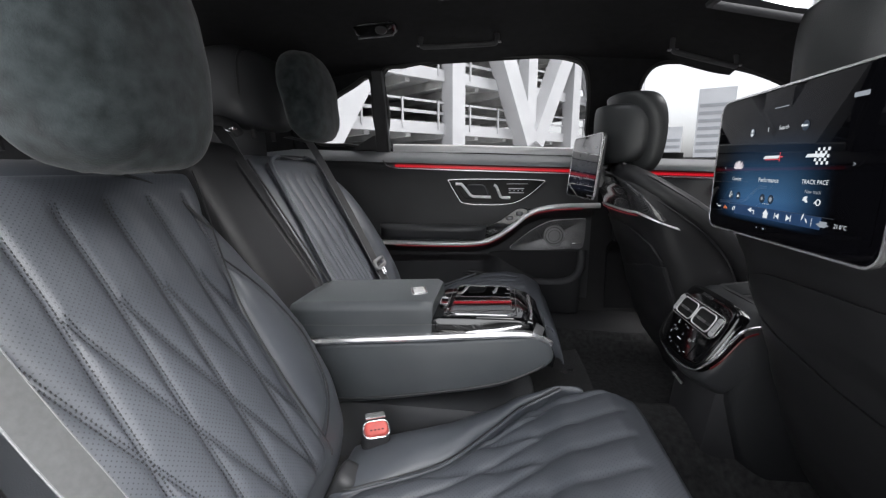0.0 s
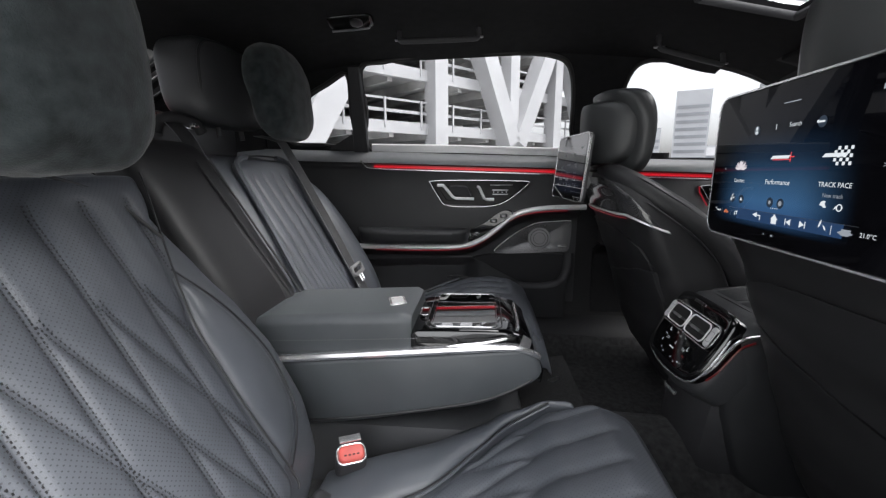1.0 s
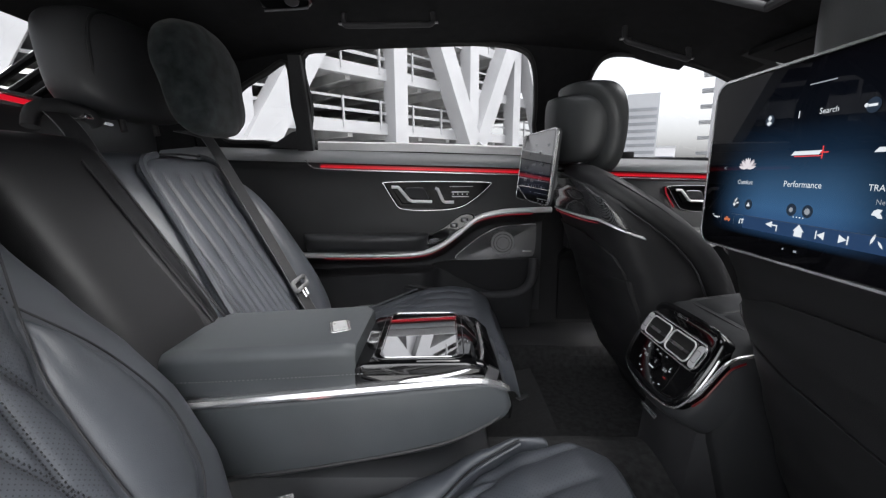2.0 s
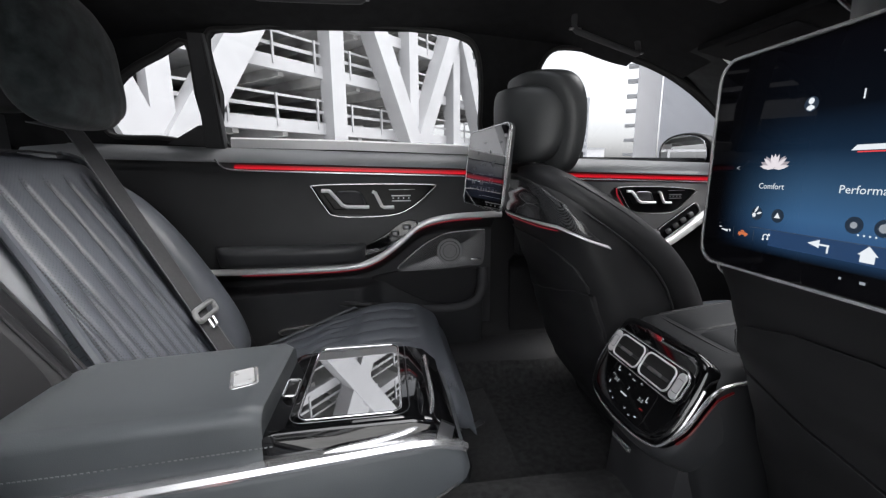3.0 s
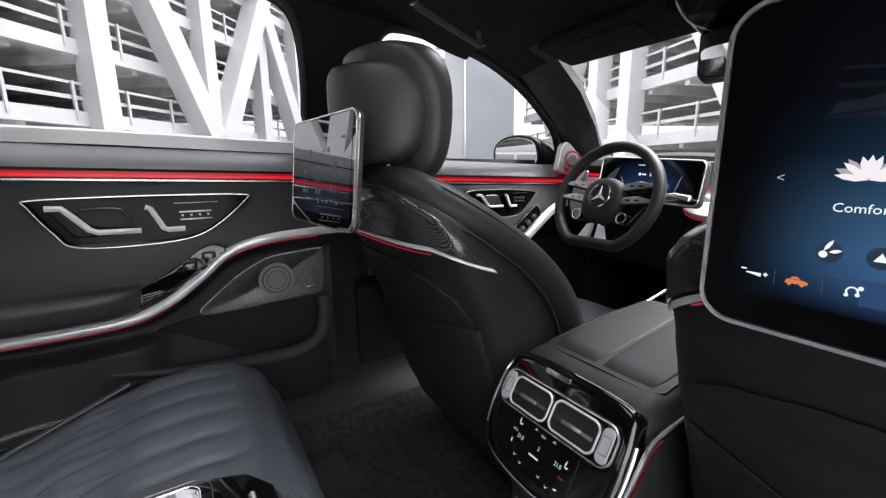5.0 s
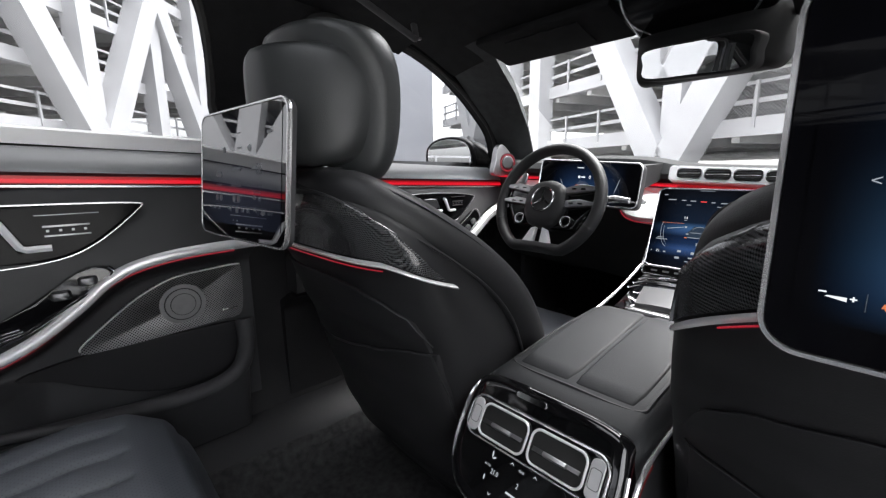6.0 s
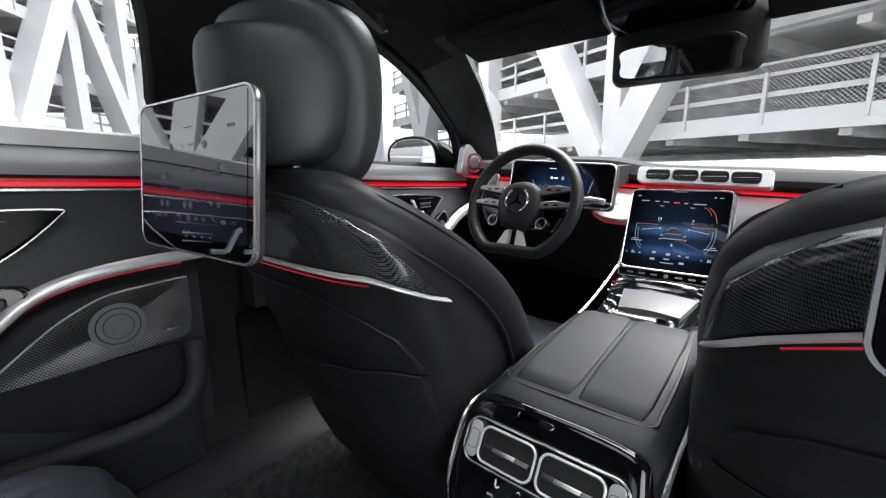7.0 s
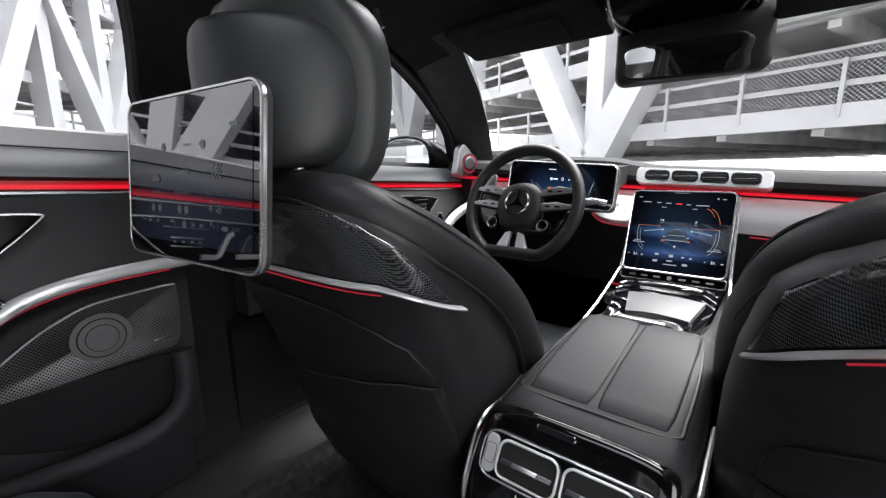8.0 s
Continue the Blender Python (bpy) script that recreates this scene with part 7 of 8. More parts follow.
# rear face
fo, frr, fu, fnn = V((-0.040, 0.0, 0.625)), V((0, -1, 0)), V((0.50, 0, 0.866)), V((-0.866, 0, 0.50))
face_out = [(x * 0.95, y) for x, y in smooth_outline([(-0.108, 0.122), (0.0, 0.128), (0.108, 0.122), (0.128, 0.09), (0.132, 0.02), (0.122, -0.028), (0.09, -0.052), (0.0, -0.062), (-0.09, -0.052), (-0.122, -0.028), (-0.132, 0.02), (-0.128, 0.09)], 5)]
bm = bmesh.new()
slab(bm, face_out, fo, frr, fu, fnn, 0.06, 0.010)
face = part("rear_panel", bm, GLOSSBLACK, con, "gloss black rear panel", sharp=50)
bm = bmesh.new()
rim = [p for p in face_out]
tube(bm, [fo - fnn * 0.010 + frr * x + fu * y for x, y in rim if y < 0.085], 0.0028, 7, False, tuple(fnn))
part("rim", bm, CHROME, face, "chrome rim under the panel")
for k in (1, -1):
    side = [V((-0.040, -0.122 * k, 0.606)), V((-0.024, -0.131 * k, 0.630)), V((0.000, -0.134 * k, 0.668)), V((0.016, -0.1345 * k, 0.688)), V((0.040, -0.1345 * k, 0.699)), V((0.10, -0.1345 * k, 0.706)), V((0.17, -0.1345 * k, 0.710))]
    bm = bmesh.new()
    sweep(bm, spline(side, 6), circle(0.0034, 8), (0, 1, 0))
    part("rim", bm, CHROME, face, "chrome line along the console's flank")
    bm = bmesh.new()
    tube(bm, spline([q + V((0.010, 0.001 * k, -0.012)) for q in side[:5]], 6), 0.0020, 6)
    part("light_strip", bm, REDFAINT, face, "faint red light under the rim")
bm = bmesh.new()
slab(bm, [(x * 1.02, y * 1.05 - 0.016) for x, y in face_out], fo - fnn * 0.02, frr, fu, fnn, 0.07, 0.02)
part("bumper", bm, LEATHER, con, "stitched leather bumper under the panel", sharp=60)
bm = bmesh.new()
box(bm, (0.06, 0, 0.41), (0.16, 0.21, 0.26), 0.04, Matrix.Rotation(radians(6), 4, "Y"))
part("pedestal", bm, SOFT, con)
bm = bmesh.new()
box(bm, (-0.028, 0.03, 0.492), (0.008, 0.06, 0.010), 0.003, Matrix.Rotation(radians(10), 4, "Y"))
part("drawer_pull", bm, CHROME, con)
vo = fo + fu * 0.061
bm = bmesh.new()
slab(bm, rrect(0.214, 0.056, 0.018, 7), vo + fnn * 0.008, frr, fu, fnn, 0.012, 0.004)
vp = part("vent_frame", bm, GLOSSBLACK, face, "gloss black vent frame")
for k in (-1, 1):
    bm = bmesh.new()
    ends = [(x + 0.0945 * k, y) for x, y in rrect(0.018, 0.048, 0.008, 6)]
    slab(bm, ends, vo + fnn * 0.0098, frr, fu, fnn, 0.004, 0.0015)
    part("end_plate", bm, VENTSILVER, vp, "brushed silver end plate")
bm = bmesh.new()
tube(bm, [vo + fnn * 0.006 + frr * a + fu * b for a, b in rrect(0.217, 0.058, 0.019, 7)], 0.0018, 8, True, tuple(fnn))
part("vent_outline", bm, CHROME, vp, "chrome line round the vents")
for k in (-1, 1):
    vc = vo + frr * 0.043 * k
    bm = bmesh.new()
    slab(bm, rrect(0.076, 0.042, 0.011, 6), vc + fnn * 0.0095, frr, fu, fnn, 0.006, 0.001)
    part("vent_mouth", bm, RUBBER, vp, "dark vent mouth")
    bm = bmesh.new()
    tube(bm, [vc + fnn * 0.011 + frr * a + fu * b for a, b in rrect(0.079, 0.045, 0.012, 6)], 0.0018, 8, True, tuple(fnn))
    part("vent_rim", bm, TRIMSILVER, vp, "bright silver vent rim")
    bm = bmesh.new()
    box(bm, vc + fnn * 0.0115 - fu * 0.003, (0.006, 0.068, 0.0025), 0.0008, Matrix.Rotation(radians(-30), 4, "Y"))
    part("vent_slat", bm, GREYMETAL, vp)
    bm = bmesh.new()
    box(bm, vc + fnn * 0.014 - fu * 0.003, (0.006, 0.034, 0.006), 0.002, Matrix.Rotation(radians(-30), 4, "Y"))
    part("vent_tab", bm, ALU, vp, "chrome vent tab")
    bm = bmesh.new()
    tube(bm, [vo + frr * 0.0945 * k + fnn * 0.009 + frr * a + fu * b for a, b in rrect(0.014, 0.024, 0.004, 4)], 0.0011, 5, True, tuple(fnn))
    part("vent_wheel", bm, GREYMETAL, vp)
bm = bmesh.new()
slab(bm, rrect(0.052, 0.008, 0.003), fo + fu * 0.112 + fnn * 0.001 - frr * 0.02, frr, fu, fnn, 0.004, 0.001)
part("badge_bar", bm, MIRRORCHROME, face, "small chrome bar")
cf = (fo - fu * 0.004 + fnn * 0.0008, frr * 0.74, fu * 0.9, fnn)
bm = bmesh.new()
slab(bm, rrect(0.132, 0.074, 0.012, 6), fo - fu * 0.006 + fnn * 0.001, frr, fu, fnn, 0.003, 0.0005)
cp = part("climate_screen", bm, GLOSSBLACK, face, "gloss black climate display")
words("21.0", 0.0105, (-0.052, 0.004), cf, CLIMATEMARK, face)
words("21.0", 0.0105, (0.052, 0.004), cf, CLIMATEMARK, face)
words("2", 0.0105, (0.0, 0.006), cf, CLIMATEMARK, face)
words("AUTO", 0.005, (0.068, -0.010), cf, CLIMATERED, face)
words("REAR", 0.005, (0.0, 0.027), cf, CLIMATEMARK, face)
words("AUTO", 0.005, (-0.071, 0.010), cf, CLIMATEMARK, face)
chev = []
for x, y, s in ((-0.022, 0.030, 1), (0.028, 0.030, 1), (-0.05, -0.026, -1), (-0.03, -0.032, -1), (0.022, -0.03, -1), (0.045, -0.035, -1)):
    chev.append([(x - 0.005, y - 0.002 * s), (x, y + 0.003 * s), (x + 0.005, y - 0.002 * s), (x, y + 0.001 * s)])
chev += [petal(-0.066, 0.022, 0.012, 0.003, 100), petal(-0.066, 0.022, 0.009, 0.003, 20), petal(0.066, 0.008, 0.012, 0.003, 80), petal(0.066, 0.008, 0.009, 0.003, 10), petal(-0.07, -0.014, 0.010, 0.003, 100), petal(0.06, -0.03, 0.010, 0.003, 10), bar(-0.005, -0.010, 0.026, 0.003)]
marks(chev, cf, CLIMATEMARK, face)

# ---- front of the console: gloss trough, silver edges, centre screen ----
bm = bmesh.new()
shell(bm, lambda a, b: V((0.40 + 0.24 * a, (2 * b - 1) * (0.086 + 0.02 * a), 0.752 + 0.045 * a ** 1.5 - 0.02 * math.sin(math.pi * b) * math.sin(math.pi * a))), 16, 16, (0, 0, -0.02))
part("gloss_cover", bm, GLOSSBLACK, con, "gloss black cover before the lid", sharp=60)
bm = bmesh.new()
shell(bm, lambda a, b: V((0.415 + 0.085 * a, -0.010 + (2 * b - 1) * (0.056 + 0.016 * a), 0.768 + 0.016 * a + 0.004 * math.sin(math.pi * b))), 12, 14, (0, 0, -0.01))
part("tray_shutter", bm, mat("grey lacquer", (0.085, 0.085, 0.088), 0.42, 0.3, vary=0.05), con, "pale silver tray shutter", sharp=60)
for k in (1, -1):
    bm = bmesh.new()
    tube(bm, spline([(0.36, k * 0.119, 0.735), (0.44, k * 0.117, 0.752), (0.52, k * 0.117, 0.772), (0.59, k * 0.114, 0.80), (0.625, k * 0.111, 0.83), (0.685, k * 0.106, 0.985)], 6), 0.0035, 7)
    part("trim_strip", bm, CHROME, con, "chrome edge line")
bm = bmesh.new()
shell(bm, lambda a, b: V((0.60 + 0.03 * a, (2 * b - 1) * 0.098, 0.776 + 0.014 * a + 0.010 * math.sin(math.pi * b))), 8, 14, (0.0, 0, -0.01))
part("chrome_lip", bm, MIRRORCHROME, con, "bright chrome lip", sharp=60)
for k in range(3):
    bm = bmesh.new()
    tube(bm, spline([(0.50 + 0.026 * k - 0.012, 0.092, 0.779 + 0.005 * k), (0.515 + 0.026 * k, 0.06, 0.786 + 0.005 * k), (0.518 + 0.026 * k, -0.02, 0.787 + 0.005 * k), (0.510 + 0.026 * k, -0.07, 0.786 + 0.005 * k), (0.485 + 0.026 * k, -0.098, 0.779 + 0.005 * k)], 6), 0.0022, 6)
    part("tray_line", bm, MIRRORCHROME, con, "curved chrome line round the tray")
cso, csr, csu, csn = V((0.648, 0.003, 0.902)), V((0, -1, 0)), V((0.33, 0, 0.944)).normalized(), V((-0.944, 0, 0.33)).normalized()
cs = thing("centre_screen", cso - csu * 0.1, "upright centre touch screen with lit vehicle picture", "screen")
bm = bmesh.new()
slab(bm, rrect(0.216, 0.200, 0.014, 6), cso - csn * 0.003, csr, csu, csn, 0.018, 0.004)
part("housing", bm, SOFT, cs)
bm = bmesh.new()
tube(bm, [cso + csr * a + csu * b for a, b in rrect(0.212, 0.196, 0.013, 6)], 0.0018, 7, True, tuple(csn))
part("frame", bm, CHROME, cs, "silver frame")
bm = bmesh.new()
flat(bm, rrect(0.208, 0.192, 0.011, 6), cso, csr, csu, csn, 0.0)
part("picture", bm, CENTRE_UI, cs, "lit picture", uv=uv_in(cso, csr, csu, 0.208, 0.192))
cfr = (cso, csr, csu, csn)
def arc(cx, cy, rx, ry, a0, a1, w, n=16):
    """A thin curved band as a flat outline."""
    q = [radians(a0 + (a1 - a0) * k / n) for k in range(n + 1)]
    return [(cx + rx * math.cos(a), cy + ry * math.sin(a)) for a in q] + [(cx + (rx - w) * math.cos(a), cy + (ry - w) * math.sin(a)) for a in q[::-1]]


# the car seen from behind on a blue ground, with dials at both sides
marks([[(-0.024, -0.022), (0.024, -0.022), (0.027, -0.012), (0.020, -0.004), (0.012, 0.006), (-0.012, 0.006), (-0.020, -0.004), (-0.027, -0.012)]], cfr, SCREENDARK, cs, "car_picture")
marks([arc(0, -0.006, 0.016, 0.012, 20, 160, 0.0009), bar(0, -0.009, 0.036, 0.0012), bar(0, -0.021, 0.044, 0.0016), bar(-0.024, -0.013, 0.006, 0.0025), bar(0.024, -0.013, 0.006, 0.0025)], cfr, SCREENGREY, cs, "car_picture", 0.0016)
marks([bar(-0.026, -0.022, 0.006, 0.0025), bar(0.026, -0.022, 0.006, 0.0025), arc(0.060, 0.006, 0.024, 0.052, 20, 85, 0.0009), arc(0.052, 0.006, 0.024, 0.052, 40, 88, 0.0008), bar(-0.060, 0.012, 0.05, 0.0006), bar(0.060, 0.010, 0.05, 0.0006)], cfr, SCREENORANGE, cs)
for sx in (-1, 1):
    a = 0 if sx > 0 else 180
    marks([arc(0.060 * sx, -0.004, 0.024, 0.046, a - 75 * sx, a + 20 * sx, 0.0008), arc(0.054 * sx, -0.004, 0.024, 0.044, a - 60 * sx, a + 10 * sx, 0.0007)], cfr, SCREENGREY, cs, "dial")
    marks([[(0.034 * sx, 0.004), (0.070 * sx, -0.002), (0.070 * sx, -0.0035), (0.034 * sx, 0.0028)], bar(0.078 * sx, -0.030 - 0.008 * (sx > 0), 0.026, 0.0016), bar(0.082 * sx, -0.026 - 0.008 * (sx > 0), 0.012, 0.0014), bar(0.030 * sx, 0.0035, 0.005, 0.004)], cfr, SCREENGREY, cs, "dial")
words("14", 0.009, (-0.034, 0.026), cfr, SCREENWHITE, cs)
words("7", 0.009, (0.036, 0.024), cfr, SCREENWHITE, cs)
words("0", 0.009, (0.0, -0.036), cfr, SCREENWHITE, cs)
words("21.", 0.0085, (-0.080, -0.060), cfr, SCREENWHITE, cs)
words("21.", 0.0085, (0.080, -0.064), cfr, SCREENWHITE, cs)
for k, w in enumerate((0.018, 0.010, 0.012, 0.013, 0.008, 0.026)):
    marks([bar((-0.072, -0.046, -0.026, -0.004, 0.016, 0.044)[k], 0.070 - 0.001 * k, w, 0.0020)], cfr, SCREENRED if k == 3 else SCREENGREY, cs, "menu_word_bar")
marks([bar(x, y, w, h) for x, y, w, h in ((-0.034, 0.058, 0.010, 0.0014), (0.030, 0.056, 0.010, 0.0014), (0.084, 0.081, 0.008, 0.0016), (0.072, 0.082, 0.004, 0.003), (-0.088, 0.082, 0.008, 0.002), (0, 0.0935, 0.03, 0.001), (-0.034, 0.020, 0.006, 0.001), (0.036, 0.018, 0.006, 0.001),
       (-0.096, -0.060, 0.003, 0.002), (-0.066, -0.061, 0.005, 0.003), (0.064, -0.064, 0.003, 0.002), (0.096, -0.065, 0.005, 0.003), (-0.034, -0.056, 0.008, 0.005), (-0.004, -0.058, 0.009, 0.006), (0.020, -0.059, 0.006, 0.003), (0.036, -0.060, 0.006, 0.003), (-0.006, -0.070, 0.012, 0.003), (-0.036, -0.072, 0.010, 0.005), (0.026, -0.076, 0.010, 0.005), (-0.004, -0.079, 0.028, 0.002))], cfr, SCREENGREY, cs)
bm = bmesh.new()
slab(bm, rrect(0.214, 0.018, 0.004), cso - csu * 0.110, csr, csu, csn, 0.02, 0.002)
bb = part("button_bar", bm, GLOSSBLACK, cs, "gloss black button bar")
for k in range(7):
    bm = bmesh.new()
    slab(bm, rrect(0.014, 0.004, 0.001) if k != 3 else rrect(0.009, 0.009, 0.003), cso - csu * 0.110 + csr * (-0.08 + 0.0265 * k) + csn * 0.0012, csr, csu, csn, 0.002)
    part("button", bm, ALU, bb)
bm = bmesh.new()
tube(bm, [cso - csu * 0.110 + csn * 0.0 + csr * a + csu * b for a, b in rrect(0.216, 0.02, 0.005)], 0.0016, 6, True, tuple(csn))
part("rim", bm, CHROME, bb)

# ---- dashboard ----
dash = thing("dashboard", (1.0, 0, 0.6), "black dashboard with silver panel, four vents and red light line", "dashboard")
TILT = 0.045


def dz(y):
    return TILT * y


bm = bmesh.new()


def dash_sec(y):
    b = dz(y)
    e = 0.03 * (abs(y) / 0.78) ** 2
    drv = 0.02 * math.exp(-((y - 0.32) / 0.17) ** 4)
    return [V((x, y, z + b)) for x, z in ((0.865 - e, 0.995), (0.845 - e, 1.008), (0.842 - e, 1.022), (0.86 - e, 1.042 + drv), (0.92, 1.052 + drv), (1.1, 1.052), (1.40, 1.03), (1.40, 0.80), (1.1, 0.62), (0.98, 0.66), (0.90, 0.80), (0.865 - e, 0.88), (0.86 - e, 0.90))]


loft(bm, [dash_sec(-0.80 + 1.6 * k / 40) for k in range(41)])
part("top_body", bm, DASHTOP, dash, "black leather dashboard body", sharp=40)
for y0, y1 in ((-0.78, -0.03), (0.03, 0.24), (0.46, 0.70)):
    bm = bmesh.new()

    def panel(a, b):
        y = y0 + (y1 - y0) * a
        e = 0.03 * (abs(y) / 0.78) ** 2
        return V((0.850 - e - 0.012 * math.sin(math.pi * b), y, 0.888 + 0.092 * b + dz(y)))

    shell(bm, panel, 20, 10, (0.02, 0, 0))
    part("silver_panel", bm, SILVER, dash, "pale silver dashboard panel", sharp=60)
for y0, y1 in ((-0.78, 0.22), (0.44, 0.74)):
    bm = bmesh.new()
    sweep(bm, [(0.838 - 0.03 * (abs(y) / 0.78) ** 2, y, 0.991 + dz(y)) for y in (y0, (y0 * 2 + y1) / 3, (y0 + 2 * y1) / 3, y1)], [(-0.005, -0.0045), (0.005, -0.0045), (0.005, 0.0045), (-0.005, 0.0045)])
    part("light_channel", bm, REDDEEP, dash, "deep red light channel")
for y0, y1 in ((-0.78, -0.10), (0.12, 0.22), (0.44, 0.74)):
    bm = bmesh.new()
    sweep(bm, [(0.834 - 0.03 * (abs(y) / 0.78) ** 2, y, 0.989 + dz(y)) for y in (y0, (y0 * 2 + y1) / 3, (y0 + 2 * y1) / 3, y1)], [(-0.005, -0.0028), (0.005, -0.0028), (0.005, 0.0028), (-0.005, 0.0028)])
    part("light_strip", bm, RED, dash, "bright red ambient light line")
for y0, y1 in ((-0.78, -0.13), (0.13, 0.24)):
    bm = bmesh.new()
    tube(bm, [(0.842 - 0.03 * (abs(y) / 0.78) ** 2, y, 0.882 + dz(y)) for y in (y0, (y0 + y1) / 2, y1)], 0.002, 6)
    part("light_strip", bm, REDDIM, dash, "thin red light under the silver panel")
bm = bmesh.new()
box(bm, (0.87, -0.48, 0.74), (0.05, 0.56, 0.25), 0.02, Matrix.Rotation(radians(-14), 4, "Y"))
part("glove_box", bm, LEATHER, dash, "black glove box lid")
# four vents in a silver frame
vo = V((0.822, -0.010, 1.026))
vn, vr, vu = V((-0.95, 0, 0.30)).normalized(), V((0, -1, -TILT)).normalized(), V((0.30, 0, 0.95)).normalized()
bm = bmesh.new()
slab(bm, rrect(0.305, 0.042, 0.010, 5), vo, vr, vu, vn, 0.035, 0.004)
vf = part("vent_frame", bm, SILVER, dash, "pale silver vent frame")
for k in range(4):
    c = vo + vr * (-0.099 + 0.066 * k)
    bm = bmesh.new()
    slab(bm, rrect(0.058, 0.026, 0.008, 5), c + vn * 0.001, vr, vu, vn, 0.004, 0.0005)
    part("vent_mouth", bm, RUBBER, vf)
    bm = bmesh.new()
    tube(bm, [c + vn * 0.002 + vr * a + vu * b for a, b in rrect(0.059, 0.027, 0.009, 5)], 0.0018, 6, True, tuple(vn))
    part("vent_rim", bm, MIRRORCHROME, vf)
    for q in (-0.006, 0.0, 0.006):
        bm = bmesh.new()
        box(bm, c + vn * 0.002 + vu * q, (0.003, 0.05, 0.0022), 0.0006)
        part("vent_slat", bm, CHROME if q == 0 else GREYMETAL, vf)
# hooded instrument screen
io, ir, iu, inn = V((0.652, 0.300, 1.008)), V((0.02, -0.998, -0.06)).normalized(), V((0.24, 0, 0.97)).normalized(), V((-0.97, 0, 0.24)).normalized()
ins = thing("instrument_screen", io - iu * 0.06, "silver framed instrument screen with blue picture behind the wheel", "screen")
bm = bmesh.new()
slab(bm, rrect(0.305, 0.122, 0.016, 6), io - inn * 0.003, ir, iu, inn, 0.02, 0.004)
part("housing", bm, SOFT, ins)
bm = bmesh.new()
tube(bm, [io + ir * a + iu * b for a, b in rrect(0.300, 0.118, 0.016, 6)], 0.0022, 6, True, tuple(inn))
part("frame", bm, CHROME, ins, "silver frame")
bm = bmesh.new()
flat(bm, rrect(0.296, 0.114, 0.014, 6), io, ir, iu, inn, 0.0)
part("picture", bm, DIAL_UI, ins, "lit picture", uv=uv_in(io, ir, iu, 0.296, 0.114))
ifr = (io, ir, iu, inn)
words("0", 0.014, (0.012, 0.014), ifr, SCREENWHITE, ins)
marks([disc(-0.02, 0.014, 0.004, 12), bar(-0.008, 0.014, 0.012, 0.004), bar(0.034, 0.014, 0.012, 0.003), bar(-0.02, 0.04, 0.02, 0.002)], ifr, SCREENWHITE, ins)
marks([bar(-0.022, -0.012, 0.010, 0.006), bar(0.036, -0.012, 0.010, 0.006)], ifr, SCREENORANGE, ins)
marks([petal(-0.055, -0.035, 0.05, 0.0016, 120), petal(0.085, -0.03, 0.05, 0.0016, 75)], ifr, SCREENGREY, ins)
bm = bmesh.new()
loft(bm, [[V((x, y, z)) for x, z in ((0.70, 0.985), (0.74, 1.052), (0.86, 1.058), (0.90, 1.02))] for y in (0.17, 0.19, 0.30, 0.43, 0.45)])
part("hood", bm, SOFTBLACK, dash, "black pod behind the instrument screen", sharp=50)
bm = bmesh.new()
slab(bm, circle(0.017, 24), (0.70, 0.165, 0.952), (0, -1, 0), (0.5, 0, 0.86), (-0.86, 0, 0.5), 0.02, 0.003)
part("start_button", bm, CHROME, dash, "round chrome start button")
bm = bmesh.new()
rows = []
for k in range(13):
    y = 0.115 + 0.115 * k / 12
    r = 0.055 * (k / 12) ** 3
    rows.append([V((0.672 + r + a, y, 0.912 + b + 0.4 * r)) for a, b in ((0.0, 0.0), (-0.004, 0.006), (0.012, 0.028), (0.040, 0.050), (0.14, 0.060), (0.14, -0.02), (0.02, -0.012))])
loft(bm, rows)
part("button_bezel", bm, SILVER, dash, "pale silver shelf beside the centre screen", sharp=35)
bm = bmesh.new()
tube(bm, spline([(0.672 + 0.055 * (k / 6) ** 3, 0.118 + 0.11 * k / 6, 0.905 + 0.022 * (k / 6) ** 3) for k in range(7)], 4), 0.0016, 6)
part("light_strip", bm, REDDIM, dash, "thin red light under the shelf")

# ---- steering wheel ----
wo = V((0.560, 0.362, 0.958))
wn_, wr = V((-0.93, 0, 0.37)).normalized(), V((0, -1, 0))
wu = V((0.37, 0, 0.93)).normalized()
sw = thing("steering_wheel", wo, "flat-bottomed black leather steering wheel with silver spokes", "steering wheel")


def rim_r(a):
    x, y = math.cos(a) * 0.155, math.sin(a) * 0.154
    return (x, max(y, -0.133 - 0.008 * math.cos(a) ** 2) if y < 0 else y)


bm = bmesh.new()
ring = [wo + wr * x + wu * y for x, y in (rim_r(2 * math.pi * k / 96) for k in range(96))]
sweep(bm, ring, circle(0.0155, 12, 1.2), tuple(wn_), True)
rim = part("rim", bm, SHADEBLACK, sw, "black leather rim", sharp=80)
for deg in (205, 335):
    a = radians(deg)
    p, q = rim_r(a), rim_r(a + 0.02)
    bm = bmesh.new()
    tube(bm, [wo + wr * p[0] + wu * p[1] + wn_ * 0.0175 * math.cos(b) * 1.2 + (wr * math.cos(a) + wu * math.sin(a)) * 0.0158 * math.sin(b) for b in (2 * math.pi * k / 20 for k in range(20))], 0.0009, 5, True, tuple(wr * -math.sin(a) + wu * math.cos(a)))
    part("seam", bm, PIPING, rim)
bm = bmesh.new()
slab(bm, smooth_outline([(-0.046, 0.042), (0.0, 0.057), (0.046, 0.042), (0.064, 0.0), (0.056, -0.045), (0.030, -0.074), (-0.030, -0.074), (-0.056, -0.045), (-0.064, 0.0)], 6), wo + wn_ * 0.022, wr, wu, wn_, 0.06, 0.016)
hub = part("hub", bm, SHADEBLACK, sw, "domed black leather hub", sharp=70)
